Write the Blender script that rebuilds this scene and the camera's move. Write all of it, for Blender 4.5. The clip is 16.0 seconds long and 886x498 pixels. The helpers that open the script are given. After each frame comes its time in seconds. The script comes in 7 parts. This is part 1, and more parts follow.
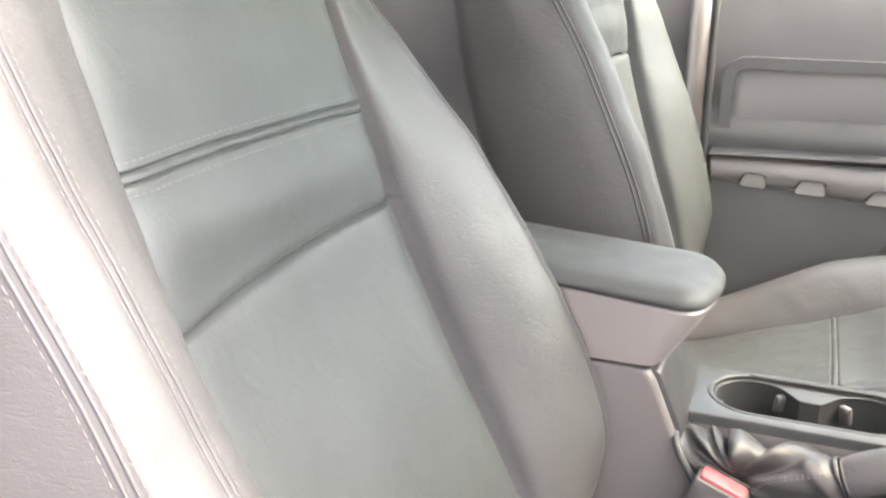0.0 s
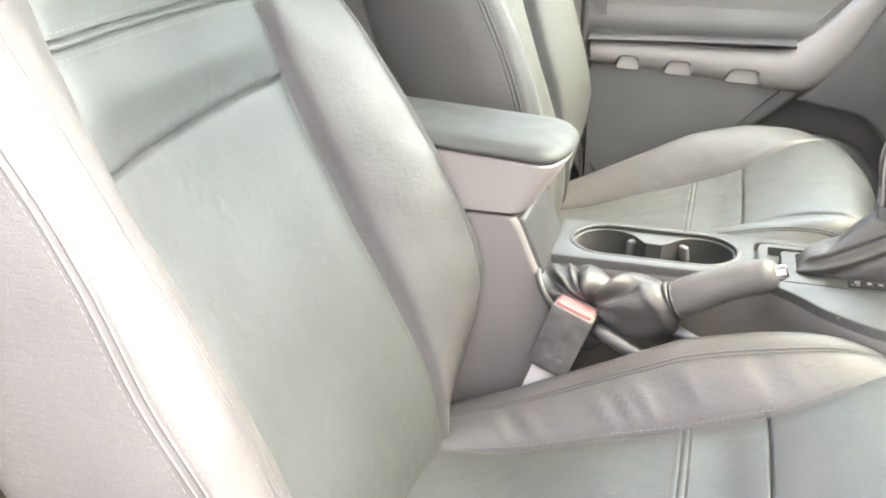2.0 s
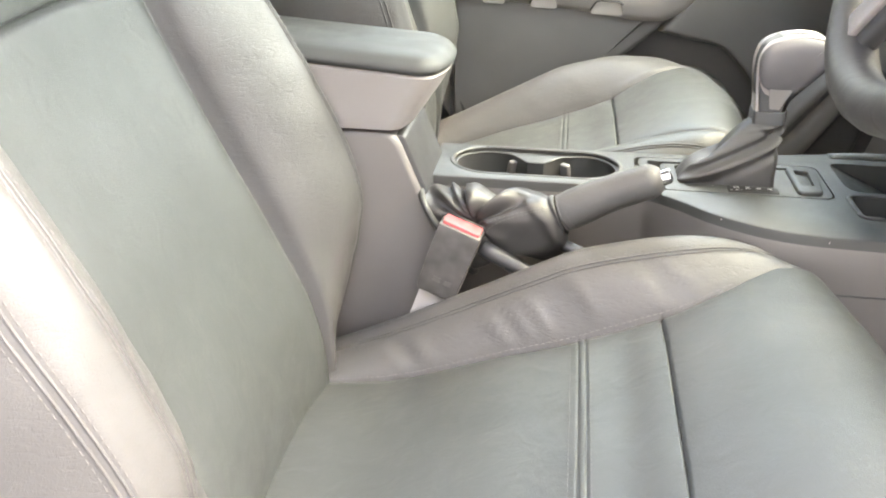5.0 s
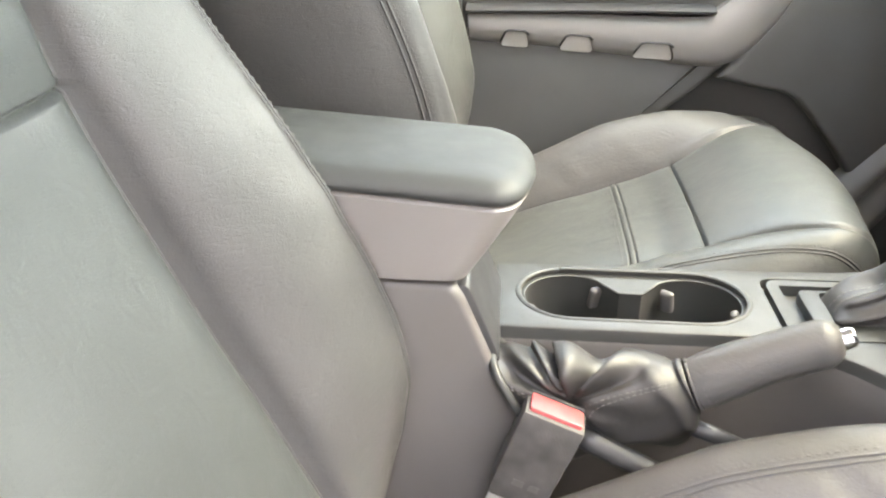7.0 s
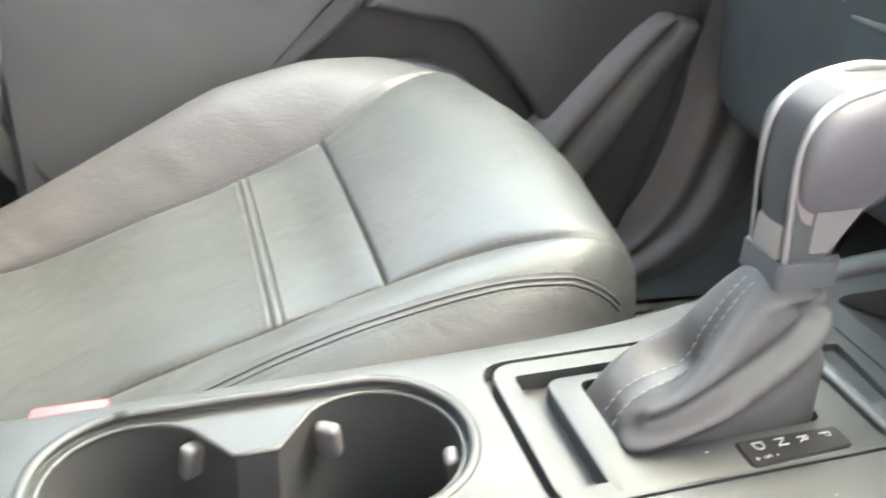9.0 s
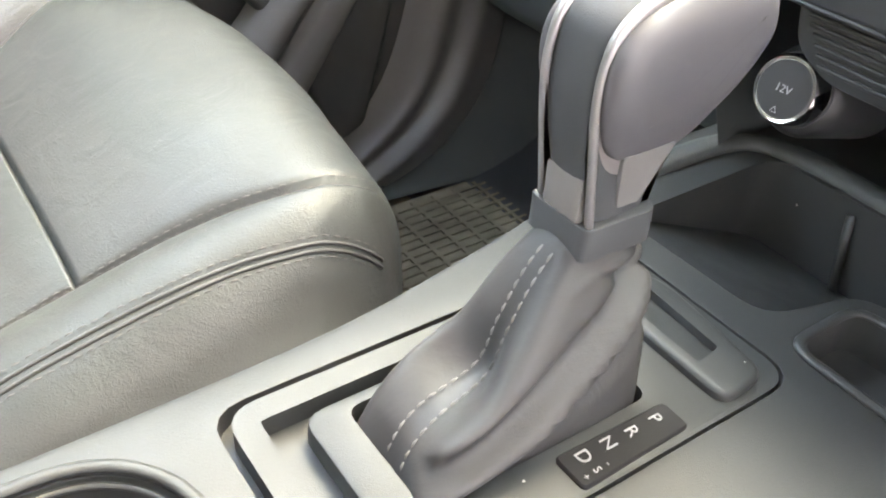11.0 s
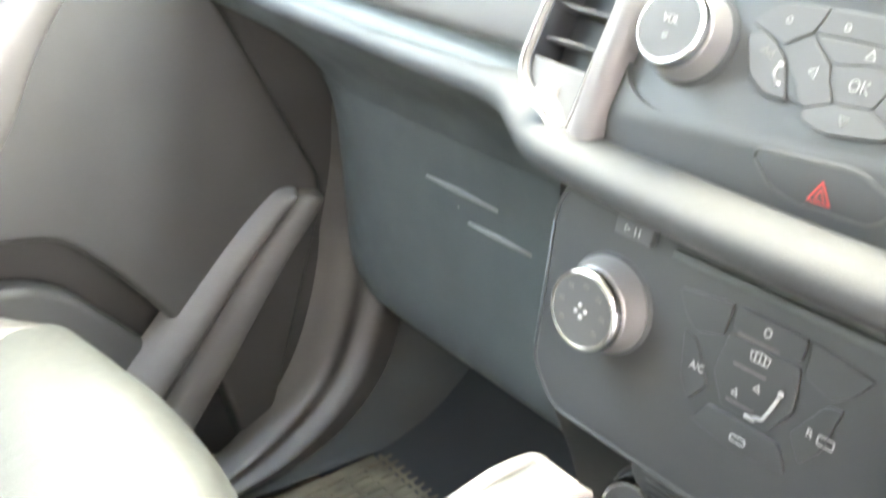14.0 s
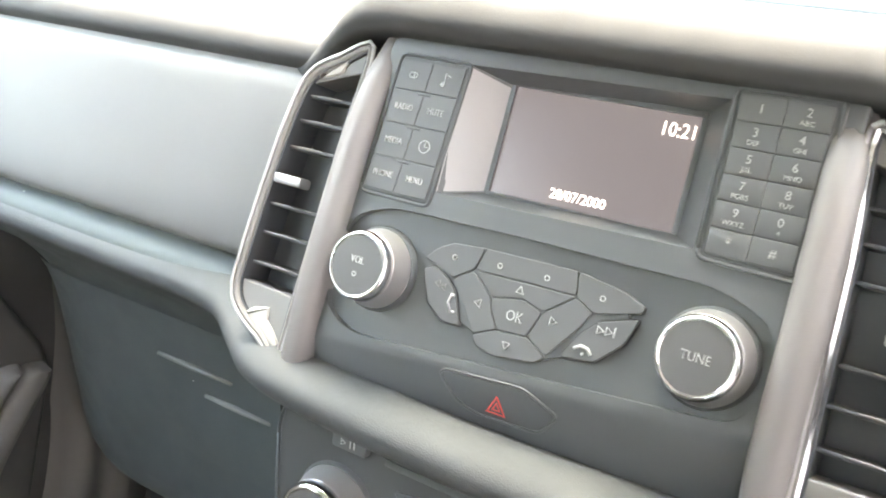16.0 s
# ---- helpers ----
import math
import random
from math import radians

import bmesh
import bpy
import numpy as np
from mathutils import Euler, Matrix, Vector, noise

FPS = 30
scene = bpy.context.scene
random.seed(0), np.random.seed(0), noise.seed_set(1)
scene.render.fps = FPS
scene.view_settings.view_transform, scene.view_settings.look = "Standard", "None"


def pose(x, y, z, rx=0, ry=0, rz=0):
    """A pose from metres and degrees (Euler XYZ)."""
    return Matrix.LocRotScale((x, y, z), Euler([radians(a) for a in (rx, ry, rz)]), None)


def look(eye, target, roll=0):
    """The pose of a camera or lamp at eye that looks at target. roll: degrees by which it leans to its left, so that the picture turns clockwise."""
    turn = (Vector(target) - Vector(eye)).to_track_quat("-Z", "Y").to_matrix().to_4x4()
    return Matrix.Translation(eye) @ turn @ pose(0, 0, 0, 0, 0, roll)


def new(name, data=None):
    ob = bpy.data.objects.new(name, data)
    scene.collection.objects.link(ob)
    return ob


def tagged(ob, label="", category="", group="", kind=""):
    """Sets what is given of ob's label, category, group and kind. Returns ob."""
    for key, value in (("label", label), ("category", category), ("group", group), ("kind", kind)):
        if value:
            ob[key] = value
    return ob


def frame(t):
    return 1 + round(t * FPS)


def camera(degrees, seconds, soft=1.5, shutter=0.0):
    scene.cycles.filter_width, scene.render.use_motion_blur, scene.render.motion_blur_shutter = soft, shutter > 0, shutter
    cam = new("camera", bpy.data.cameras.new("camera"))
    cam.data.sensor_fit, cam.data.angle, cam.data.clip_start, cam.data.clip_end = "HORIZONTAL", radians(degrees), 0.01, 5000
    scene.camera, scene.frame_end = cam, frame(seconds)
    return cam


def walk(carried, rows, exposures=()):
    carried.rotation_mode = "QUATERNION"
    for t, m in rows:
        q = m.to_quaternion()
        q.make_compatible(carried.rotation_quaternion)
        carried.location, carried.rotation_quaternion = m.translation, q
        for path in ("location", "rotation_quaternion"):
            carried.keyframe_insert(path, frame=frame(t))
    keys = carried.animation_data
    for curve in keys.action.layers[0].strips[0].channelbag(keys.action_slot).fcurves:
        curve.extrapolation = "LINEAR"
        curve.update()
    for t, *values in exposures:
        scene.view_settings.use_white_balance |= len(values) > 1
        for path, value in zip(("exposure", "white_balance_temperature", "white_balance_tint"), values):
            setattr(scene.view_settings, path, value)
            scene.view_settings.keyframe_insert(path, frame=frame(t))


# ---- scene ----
cam = camera(52.2, 16.0, soft=2.0, shutter=0.35)
METRES, EYE, TILT, LEAN, TURN = 1.58, 0.82, -18.0, 0.0, 22.0
ROWS = [
    (0.0, 0.0, 0.0, 0.0, 0.0, 0.0, -0.0),
    (0.5, 0.0101, -0.014, -0.005, -2.13, -3.24, 0.92),
    (1.0, 0.0207, -0.0429, -0.0044, -3.07, -5.09, 1.48),
    (1.5, 0.0259, -0.0704, -0.0195, -3.38, -5.4, 1.64),
    (2.0, 0.0234, -0.0924, -0.0273, -4.65, -5.98, 1.74),
    (2.5, 0.0251, -0.1026, -0.0366, -6.91, -6.67, 2.14),
    (3.0, 0.0229, -0.108, -0.0602, -9.35, -6.92, 2.71),
    (3.5, 0.0209, -0.1143, -0.0719, -10.59, -7.18, 2.95),
    (6.0, 0.0083, 0.0323, -0.0433, -15.33, -8.03, 4.11),
    (6.5, 0.0081, 0.0915, -0.0111, -15.99, -8.12, 4.46),
    (7.0, 0.0024, 0.1485, 0.0054, -17.09, -8.28, 4.87),
    (7.5, 0.0208, 0.2155, 0.0241, -19.19, -8.73, 5.58),
    (8.0, 0.0757, 0.2716, 0.0188, -22.12, -9.64, 6.26),
    (8.5, 0.1161, 0.3219, 0.0177, -28.15, -12.68, 6.93),
    (9.0, 0.1551, 0.3689, 0.0138, -37.89, -15.03, 8.79),
    (9.5, 0.1834, 0.3883, 0.0141, -47.15, -16.98, 10.24),
    (10.0, 0.199, 0.4041, 0.0082, -52.93, -20.73, 11.62),
    (12.5, 0.2446, 0.4302, 0.0521, -55.79, -30.95, 11.83),
    (13.0, 0.2404, 0.4172, 0.0737, -56.93, -29.26, 11.6),
    (13.5, 0.2358, 0.4083, 0.0868, -60.54, -25.74, 11.96),
    (14.0, 0.2325, 0.3953, 0.1043, -61.16, -16.99, 11.95),
    (14.5, 0.2347, 0.3803, 0.1245, -62.13, -12.13, 12.23),
    (15.0, 0.2438, 0.3783, 0.1394, -68.82, -13.52, 12.77),
    (15.5, 0.2458, 0.378, 0.1474, -76.4, -15.66, 13.31),
    (16.0, 0.2288, 0.3683, 0.1516, -78.34, -15.89, 13.71),
]
EXPOSURES = [(0.0, 5.78, 10550, 27), (0.5, 6.03, 10650, 25), (1.5, 6.23, 10550, 22), (2.5, 6.23, 11250, 21), (3.5, 6.21, 11350, 21), (6.0, 5.95, 11150, 21), (7.0, 5.9, 11050, 22), (8.5, 6.27, 10000, 21), (9.5, 6.3, 10100, 21), (10.0, 6.29, 10400, 23), (12.5, 6.0, 10600, 22), (13.5, 6.53, 10300, 20), (14.0, 7.08, 11200, 20), (14.5, 6.88, 12000, 21), (16.0, 6.45, 11000, 21)]
walk(cam, [(t, pose(0, -0.89, EYE, TILT, LEAN, TURN) @ pose(METRES * x, METRES * y, METRES * z, 90 + pitch, roll, yaw)) for t, x, y, z, yaw, pitch, roll in ROWS], EXPOSURES)

# ---- light ----
world = bpy.data.worlds.new("world")
scene.world = world
world.use_nodes = True
wn = world.node_tree.nodes
sky = wn.new("ShaderNodeTexSky")
sky.sky_type = "NISHITA"
sky.sun_disc = False
sky.sun_elevation = radians(58)
sky.sun_rotation = radians(74)
sky.air_density, sky.dust_density, sky.ozone_density = 1.0, 0.8, 1.0
wn["Background"].inputs["Strength"].default_value = 0.15
world.node_tree.links.new(sky.outputs["Color"], wn["Background"].inputs["Color"])
sun = new("sun", bpy.data.lights.new("sun", "SUN"))
sun.data.energy = 0.37
sun.data.angle = radians(60)
sun.data.color = (0.71, 0.91, 1.0)
sun.matrix_world = look((1.70, 0.46, 3.0), (0.1, 0.0, 0.5))

# ---- materials ----
def material(name):
    m = bpy.data.materials.new(name)
    m.use_nodes = True
    return m, m.node_tree.nodes, m.node_tree.links, m.node_tree.nodes["Principled BSDF"]


def surface(name, colour, rough, metal=0.0, grain=0.0, grain_scale=900.0, vary=0.12, vary_scale=9.0, spec=0.5, speckle=0.0, kind="noise", wrinkle=0.0, wrinkle_scale=60.0, coat=0.0, crease=0.0):
    """A solid with slow colour variation, a fine grain relief, optional creases and dust specks."""
    m, nodes, links, b = material(name)
    tc = nodes.new("ShaderNodeTexCoord")
    n1 = nodes.new("ShaderNodeTexNoise")
    n1.inputs["Scale"].default_value = vary_scale
    n1.inputs["Detail"].default_value = 6
    links.new(tc.outputs["Object"], n1.inputs["Vector"])
    ramp = nodes.new("ShaderNodeMapRange")
    ramp.inputs[1].default_value, ramp.inputs[2].default_value = 0.3, 0.7
    ramp.inputs[3].default_value, ramp.inputs[4].default_value = 1 - vary, 1 + vary
    links.new(n1.outputs["Fac"], ramp.inputs[0])
    mul = nodes.new("ShaderNodeVectorMath")
    mul.operation = "SCALE"
    mul.inputs[0].default_value = colour
    links.new(ramp.outputs[0], mul.inputs["Scale"])
    out = mul.outputs[0]
    if speckle:
        v = nodes.new("ShaderNodeTexVoronoi")
        v.inputs["Scale"].default_value = 70
        links.new(tc.outputs["Object"], v.inputs["Vector"])
        lt = nodes.new("ShaderNodeMath")
        lt.operation = "LESS_THAN"
        lt.inputs[1].default_value = 0.05
        links.new(v.outputs["Distance"], lt.inputs[0])
        pick = nodes.new("ShaderNodeMath")
        pick.operation = "GREATER_THAN"
        pick.inputs[1].default_value = 1 - speckle
        sep = nodes.new("ShaderNodeSeparateColor")
        links.new(v.outputs["Color"], sep.inputs[0])
        links.new(sep.outputs[0], pick.inputs[0])
        both = nodes.new("ShaderNodeMath")
        both.operation = "MULTIPLY"
        links.new(lt.outputs[0], both.inputs[0])
        links.new(pick.outputs[0], both.inputs[1])
        mix = nodes.new("ShaderNodeMix")
        mix.data_type = "RGBA"
        mix.inputs["B"].default_value = (0.5, 0.48, 0.44, 1)
        links.new(both.outputs[0], mix.inputs["Factor"])
        links.new(out, mix.inputs["A"])
        out = mix.outputs["Result"]
    links.new(out, b.inputs["Base Color"])
    rr = nodes.new("ShaderNodeMapRange")
    rr.inputs[1].default_value, rr.inputs[2].default_value = 0.3, 0.7
    rr.inputs[3].default_value, rr.inputs[4].default_value = rough * 0.9, min(1, rough * 1.12)
    n2 = nodes.new("ShaderNodeTexNoise")
    n2.inputs["Scale"].default_value = vary_scale * 4
    n2.inputs["Detail"].default_value = 5
    links.new(tc.outputs["Object"], n2.inputs["Vector"])
    links.new(n2.outputs["Fac"], rr.inputs[0])
    links.new(rr.outputs[0], b.inputs["Roughness"])
    b.inputs["Metallic"].default_value = metal
    b.inputs["Specular IOR Level"].default_value = spec
    b.inputs["Coat Weight"].default_value = coat
    b.inputs["Coat Roughness"].default_value = 0.25
    last = None
    if wrinkle:
        w = nodes.new("ShaderNodeTexNoise")
        w.inputs["Scale"].default_value = wrinkle_scale
        w.inputs["Detail"].default_value = 4
        w.inputs["Distortion"].default_value = 1.2
        links.new(tc.outputs["Object"], w.inputs["Vector"])
        bw = nodes.new("ShaderNodeBump")
        bw.inputs["Strength"].default_value = wrinkle
        bw.inputs["Distance"].default_value = 0.004
        links.new(w.outputs["Fac"], bw.inputs["Height"])
        last = bw
    if crease:
        mp = nodes.new("ShaderNodeMapping")
        mp.inputs["Rotation"].default_value = (0.5, 0.35, 0.4)
        mp.inputs["Scale"].default_value = (40, 60, 210)
        links.new(tc.outputs["Object"], mp.inputs["Vector"])
        cn = nodes.new("ShaderNodeTexNoise")
        cn.inputs["Scale"].default_value = 1.0
        cn.inputs["Detail"].default_value = 4
        cn.inputs["Distortion"].default_value = 2.2
        links.new(mp.outputs[0], cn.inputs["Vector"])
        cr = nodes.new("ShaderNodeMapRange")
        cr.inputs[1].default_value, cr.inputs[2].default_value = 0.52, 0.68
        links.new(cn.outputs["Fac"], cr.inputs[0])
        bc = nodes.new("ShaderNodeBump")
        bc.invert = True
        bc.inputs["Strength"].default_value = crease
        bc.inputs["Distance"].default_value = 0.0012
        links.new(cr.outputs[0], bc.inputs["Height"])
        if last:
            links.new(last.outputs[0], bc.inputs["Normal"])
        last = bc
    if grain:
        if kind == "leather":
            g = nodes.new("ShaderNodeTexVoronoi")
            g.feature = "DISTANCE_TO_EDGE"
            wob = nodes.new("ShaderNodeTexNoise")
            wob.inputs["Scale"].default_value = grain_scale * 0.35
            links.new(tc.outputs["Object"], wob.inputs["Vector"])
            add = nodes.new("ShaderNodeMixRGB")
            add.blend_type = "LINEAR_LIGHT"
            add.inputs[0].default_value = 0.004
            links.new(tc.outputs["Object"], add.inputs[1])
            links.new(wob.outputs["Color"], add.inputs[2])
            links.new(add.outputs[0], g.inputs["Vector"])
            h = g.outputs["Distance"]
        else:
            g = nodes.new("ShaderNodeTexNoise")
            g.inputs["Detail"].default_value = 3
            links.new(tc.outputs["Object"], g.inputs["Vector"])
            h = g.outputs["Fac"]
        g.inputs["Scale"].default_value = grain_scale
        bg = nodes.new("ShaderNodeBump")
        bg.inputs["Strength"].default_value = grain
        bg.inputs["Distance"].default_value = 0.0008
        links.new(h, bg.inputs["Height"])
        if last:
            links.new(last.outputs[0], bg.inputs["Normal"])
        last = bg
    if last:
        links.new(last.outputs[0], b.inputs["Normal"])
    return m


LEATHER = surface("leather_bolster", (0.0635, 0.0645, 0.0635), 0.47, spec=0.36, grain=0.28, grain_scale=420, kind="leather", wrinkle=0.13, wrinkle_scale=45, crease=0.17, vary=0.12)
LEATHER_IN = surface("leather_insert", (0.045, 0.0505, 0.049), 0.47, spec=0.40, grain=0.3, grain_scale=520, kind="leather", wrinkle=0.22, wrinkle_scale=28, vary=0.10)
LEATHER_SOFT = surface("leather_boot", (0.054, 0.054, 0.053), 0.48, spec=0.38, grain=0.10, grain_scale=800, kind="leather", wrinkle=0.08, wrinkle_scale=60)
ARMREST = surface("armrest_vinyl", (0.050, 0.0545, 0.0535), 0.55, spec=0.3, grain=0.2, grain_scale=700, kind="leather", vary=0.08)
BRAKE_LEATHER = surface("leather_brake_boot", (0.028, 0.028, 0.0275), 0.44, spec=0.42, grain=0.10, grain_scale=800, kind="leather", wrinkle=0.10, wrinkle_scale=60)
THREAD = surface("thread", (0.085, 0.084, 0.080), 0.8, vary=0.15, vary_scale=300)
THREAD_BOOT = surface("thread_boot", (0.165, 0.16, 0.15), 0.8, vary=0.15, vary_scale=300)
THREAD_DARK = surface("thread_dark", (0.115, 0.11, 0.105), 0.8, vary=0.2, vary_scale=300)
PLASTIC = surface("plastic_dark", (0.056, 0.066, 0.065), 0.55, grain=0.25, grain_scale=1500, speckle=0.05)
PLASTIC_CONSOLE = surface("plastic_console", (0.031, 0.034, 0.033), 0.48, grain=0.22, grain_scale=1600, speckle=0.22)
PLASTIC_GREY = surface("plastic_grey", (0.098, 0.093, 0.090), 0.5, grain=0.28, grain_scale=1300)
PLASTIC_BLACK = surface("plastic_black", (0.030, 0.032, 0.034), 0.42, grain=0.1, grain_scale=1500, speckle=0.04)
PLASTIC_DOOR = surface("plastic_door", (0.085, 0.085, 0.083), 0.5, grain=0.3, grain_scale=1200)
PLASTIC_FACIA = surface("plastic_facia", (0.070, 0.077, 0.080), 0.42, grain=0.12, grain_scale=2000, speckle=0.05)
BUTTON = surface("button_plastic", (0.078, 0.083, 0.085), 0.5, grain=0.1, grain_scale=2000)
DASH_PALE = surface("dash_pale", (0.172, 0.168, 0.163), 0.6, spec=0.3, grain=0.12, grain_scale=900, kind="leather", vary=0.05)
DASH_SOFT = surface("dash_soft", (0.046, 0.049, 0.050), 0.55, spec=0.4, grain=0.45, grain_scale=750, kind="leather", vary=0.06)
DASH_TOP = surface("dash_top", (0.045, 0.045, 0.045), 0.75, spec=0.15, grain=0.3, grain_scale=850, kind="leather", vary=0.06)
SILVER = surface("satin_silver", (0.265, 0.242, 0.236), 0.42, metal=0.35, vary=0.04, grain=0.05, grain_scale=2500)
TRIM = surface("trim_grey", (0.205, 0.194, 0.186), 0.42, metal=0.15, vary=0.05, grain=0.06, grain_scale=2000)
TRIM_DARK = surface("trim_dark", (0.16, 0.157, 0.152), 0.5, vary=0.06, grain=0.15, grain_scale=1500)
SLOT = surface("slot_silver", (0.40, 0.385, 0.36), 0.45, vary=0.03)
HOOP = surface("satin_hoop", (0.36, 0.35, 0.345), 0.34, metal=0.7, vary=0.03)
CHROME = surface("chrome", (0.62, 0.62, 0.635), 0.10, metal=1.0, vary=0.02)
KNOB_SIDE = surface("knob_side", (0.098, 0.098, 0.104), 0.45, vary=0.05, grain=0.08, grain_scale=2000)
KNOB_FACE = surface("knob_face", (0.075, 0.078, 0.079), 0.5, grain=0.1, grain_scale=2000)
HAZARD = surface("hazard_plastic", (0.062, 0.068, 0.072), 0.45, grain=0.1, grain_scale=2000)
CLIMATE = surface("climate_black", (0.037, 0.041, 0.043), 0.42, grain=0.1, grain_scale=1500, speckle=0.04)
VENT_BLACK = surface("vent_black", (0.050, 0.055, 0.061), 0.5, spec=0.5)
STRIP_BLACK = surface("strip_black", (0.012, 0.012, 0.013), 0.6, spec=0.25)
FACET = surface("facet_grey", (0.30, 0.285, 0.29), 0.5, vary=0.04)
PILLAR = surface("pillar_satin", (0.175, 0.163, 0.160), 0.48, metal=0.2, vary=0.03, grain=0.05, grain_scale=2500)
KNOB_DARK = surface("knob_dark", (0.06, 0.065, 0.068), 0.55, spec=0.3, grain=0.2, grain_scale=1500)
WHITE = surface("marking_white", (0.36, 0.36, 0.36), 0.6, vary=0.03)
RED = surface("red_plastic", (0.42, 0.075, 0.08), 0.6, vary=0.08, vary_scale=60)
RED_MARK = surface("red_marking", (0.65, 0.07, 0.06), 0.5, vary=0.03)
STRAP = surface("worn_strap", (0.42, 0.41, 0.40), 0.8, grain=0.6, grain_scale=900)
BUCKLE = surface("buckle_plastic", (0.072, 0.069, 0.066), 0.6, grain=0.4, grain_scale=700, vary=0.3, vary_scale=60)
CARPET = surface("carpet", (0.168, 0.148, 0.110), 0.95, grain=1.0, grain_scale=500, vary=0.35, vary_scale=22, speckle=0.25, spec=0.2)
HEADLINER = surface("headliner", (0.55, 0.53, 0.5), 0.9, grain=0.4, grain_scale=600)
RUBBER = surface("rubber", (0.03, 0.03, 0.03), 0.7, grain=0.3, grain_scale=900)
TARMAC = surface("yard_concrete", (0.12, 0.118, 0.115), 0.9, grain=0.8, grain_scale=120, vary=0.2, vary_scale=1.5, speckle=0.1)
# for the added walls out of view that hold back low sky light
SKY_BLOCK = surface("sky_block_plaster", (0.33, 0.315, 0.305), 0.9, grain=0.6, grain_scale=90, vary=0.15, vary_scale=1.2)
ACCENT = surface("lug_rubber", (0.085, 0.085, 0.085), 0.6, vary=0.05)


def screen_material():
    m, nodes, links, b = material("display_glass")
    b.inputs["Base Color"].default_value = (0.034, 0.036, 0.043, 1)
    b.inputs["Roughness"].default_value = 0.22
    b.inputs["Specular IOR Level"].default_value = 0.36
    b.inputs["Emission Color"].default_value = (0.078, 0.086, 0.112, 1)
    b.inputs["Emission Strength"].default_value = 0.03
    return m


def glow_material(name, colour, strength):
    m, nodes, links, b = material(name)
    b.inputs["Base Color"].default_value = (*colour, 1)
    b.inputs["Emission Color"].default_value = (*colour, 1)
    b.inputs["Emission Strength"].default_value = strength
    return m


SCREEN = screen_material()
GLOW = glow_material("display_figures", (0.95, 0.95, 1.0), 0.03)


def glass_material():
    m, nodes, links, b = material("window_glass")
    clear = nodes.new("ShaderNodeBsdfTransparent")
    clear.inputs["Color"].default_value = (0.88, 0.96, 0.91, 1)
    gloss = nodes.new("ShaderNodeBsdfGlossy")
    gloss.inputs["Roughness"].default_value = 0.02
    mix = nodes.new("ShaderNodeMixShader")
    mix.inputs[0].default_value = 0.06
    links.new(clear.outputs[0], mix.inputs[1])
    links.new(gloss.outputs[0], mix.inputs[2])
    links.new(mix.outputs[0], nodes["Material Output"].inputs["Surface"])
    return m


GLASS = glass_material()

# ---- building helpers ----
WORLD = {}


def thing(name, label, category, at=(0, 0, 0), group="", kind=""):
    ob = new(name)
    ob.location = at
    ob.empty_display_size = 0.05
    WORLD[ob.name] = Matrix.Translation(at)
    return tagged(ob, label, category, group, kind)


def mesh_object(name, bm, mat, sharp=40):
    me = bpy.data.meshes.new(name)
    bmesh.ops.recalc_face_normals(bm, faces=bm.faces)
    bm.to_mesh(me)
    bm.free()
    me.materials.append(mat)
    me.polygons.foreach_set("use_smooth", [True] * len(me.polygons))
    if sharp:
        me.set_sharp_from_angle(angle=radians(sharp))
    return new(name, me)


def part(name, bm, mat, parent, label="", sharp=40):
    ob = mesh_object(name, bm, mat, sharp)
    ob.parent = parent
    ob.matrix_parent_inverse = WORLD.get(parent.name, Matrix()).inverted()
    if label:
        ob["label"] = label
    return ob


def solid(name, bm, mat, label, category, kind="", group="", sharp=40):
    return tagged(mesh_object(name, bm, mat, sharp), label, category, group, kind)


def curve(xs, ys):
    """A smooth function through the given values."""
    xs, ys = np.array(xs, float), np.array(ys, float)
    d = np.gradient(ys, xs)

    def f(x):
        x = min(max(x, xs[0]), xs[-1])
        i = min(max(int(np.searchsorted(xs, x)) - 1, 0), len(xs) - 2)
        h = xs[i + 1] - xs[i]
        t = (x - xs[i]) / h
        return float((2 * t**3 - 3 * t**2 + 1) * ys[i] + (t**3 - 2 * t**2 + t) * h * d[i] + (-2 * t**3 + 3 * t**2) * ys[i + 1] + (t**3 - t**2) * h * d[i + 1])
    return f


def spline(pts, n, closed=False):
    """n points to each stretch of a smooth line through pts."""
    pts = [Vector(p) for p in pts]
    k = len(pts)
    out = []
    for i in range(k if closed else k - 1):
        p1, p2 = pts[i], pts[(i + 1) % k]
        p0 = pts[(i - 1) % k] if closed or i else p1 * 2 - p2
        p3 = pts[(i + 2) % k] if closed or i + 2 < k else p2 * 2 - p1
        for j in range(n):
            t = j / n
            out.append(0.5 * ((2 * p1) + (p2 - p0) * t + (2 * p0 - 5 * p1 + 4 * p2 - p3) * t * t + (3 * p1 - p0 - 3 * p2 + p3) * t**3))
    if not closed:
        out.append(pts[-1])
    return out


def loft(rows, closed=False, caps=False, bm=None):
    bm = bm or bmesh.new()
    vs = [[bm.verts.new(p) for p in r] for r in rows]
    n = len(rows[0])
    for a, b in zip(vs, vs[1:]):
        for i in range(n if closed else n - 1):
            q = (a[i], a[(i + 1) % n], b[(i + 1) % n], b[i])
            try:
                bm.faces.new(q)
            except ValueError:
                pass
    if caps:
        bm.faces.new(vs[0])
        bm.faces.new(vs[-1])
    return bm


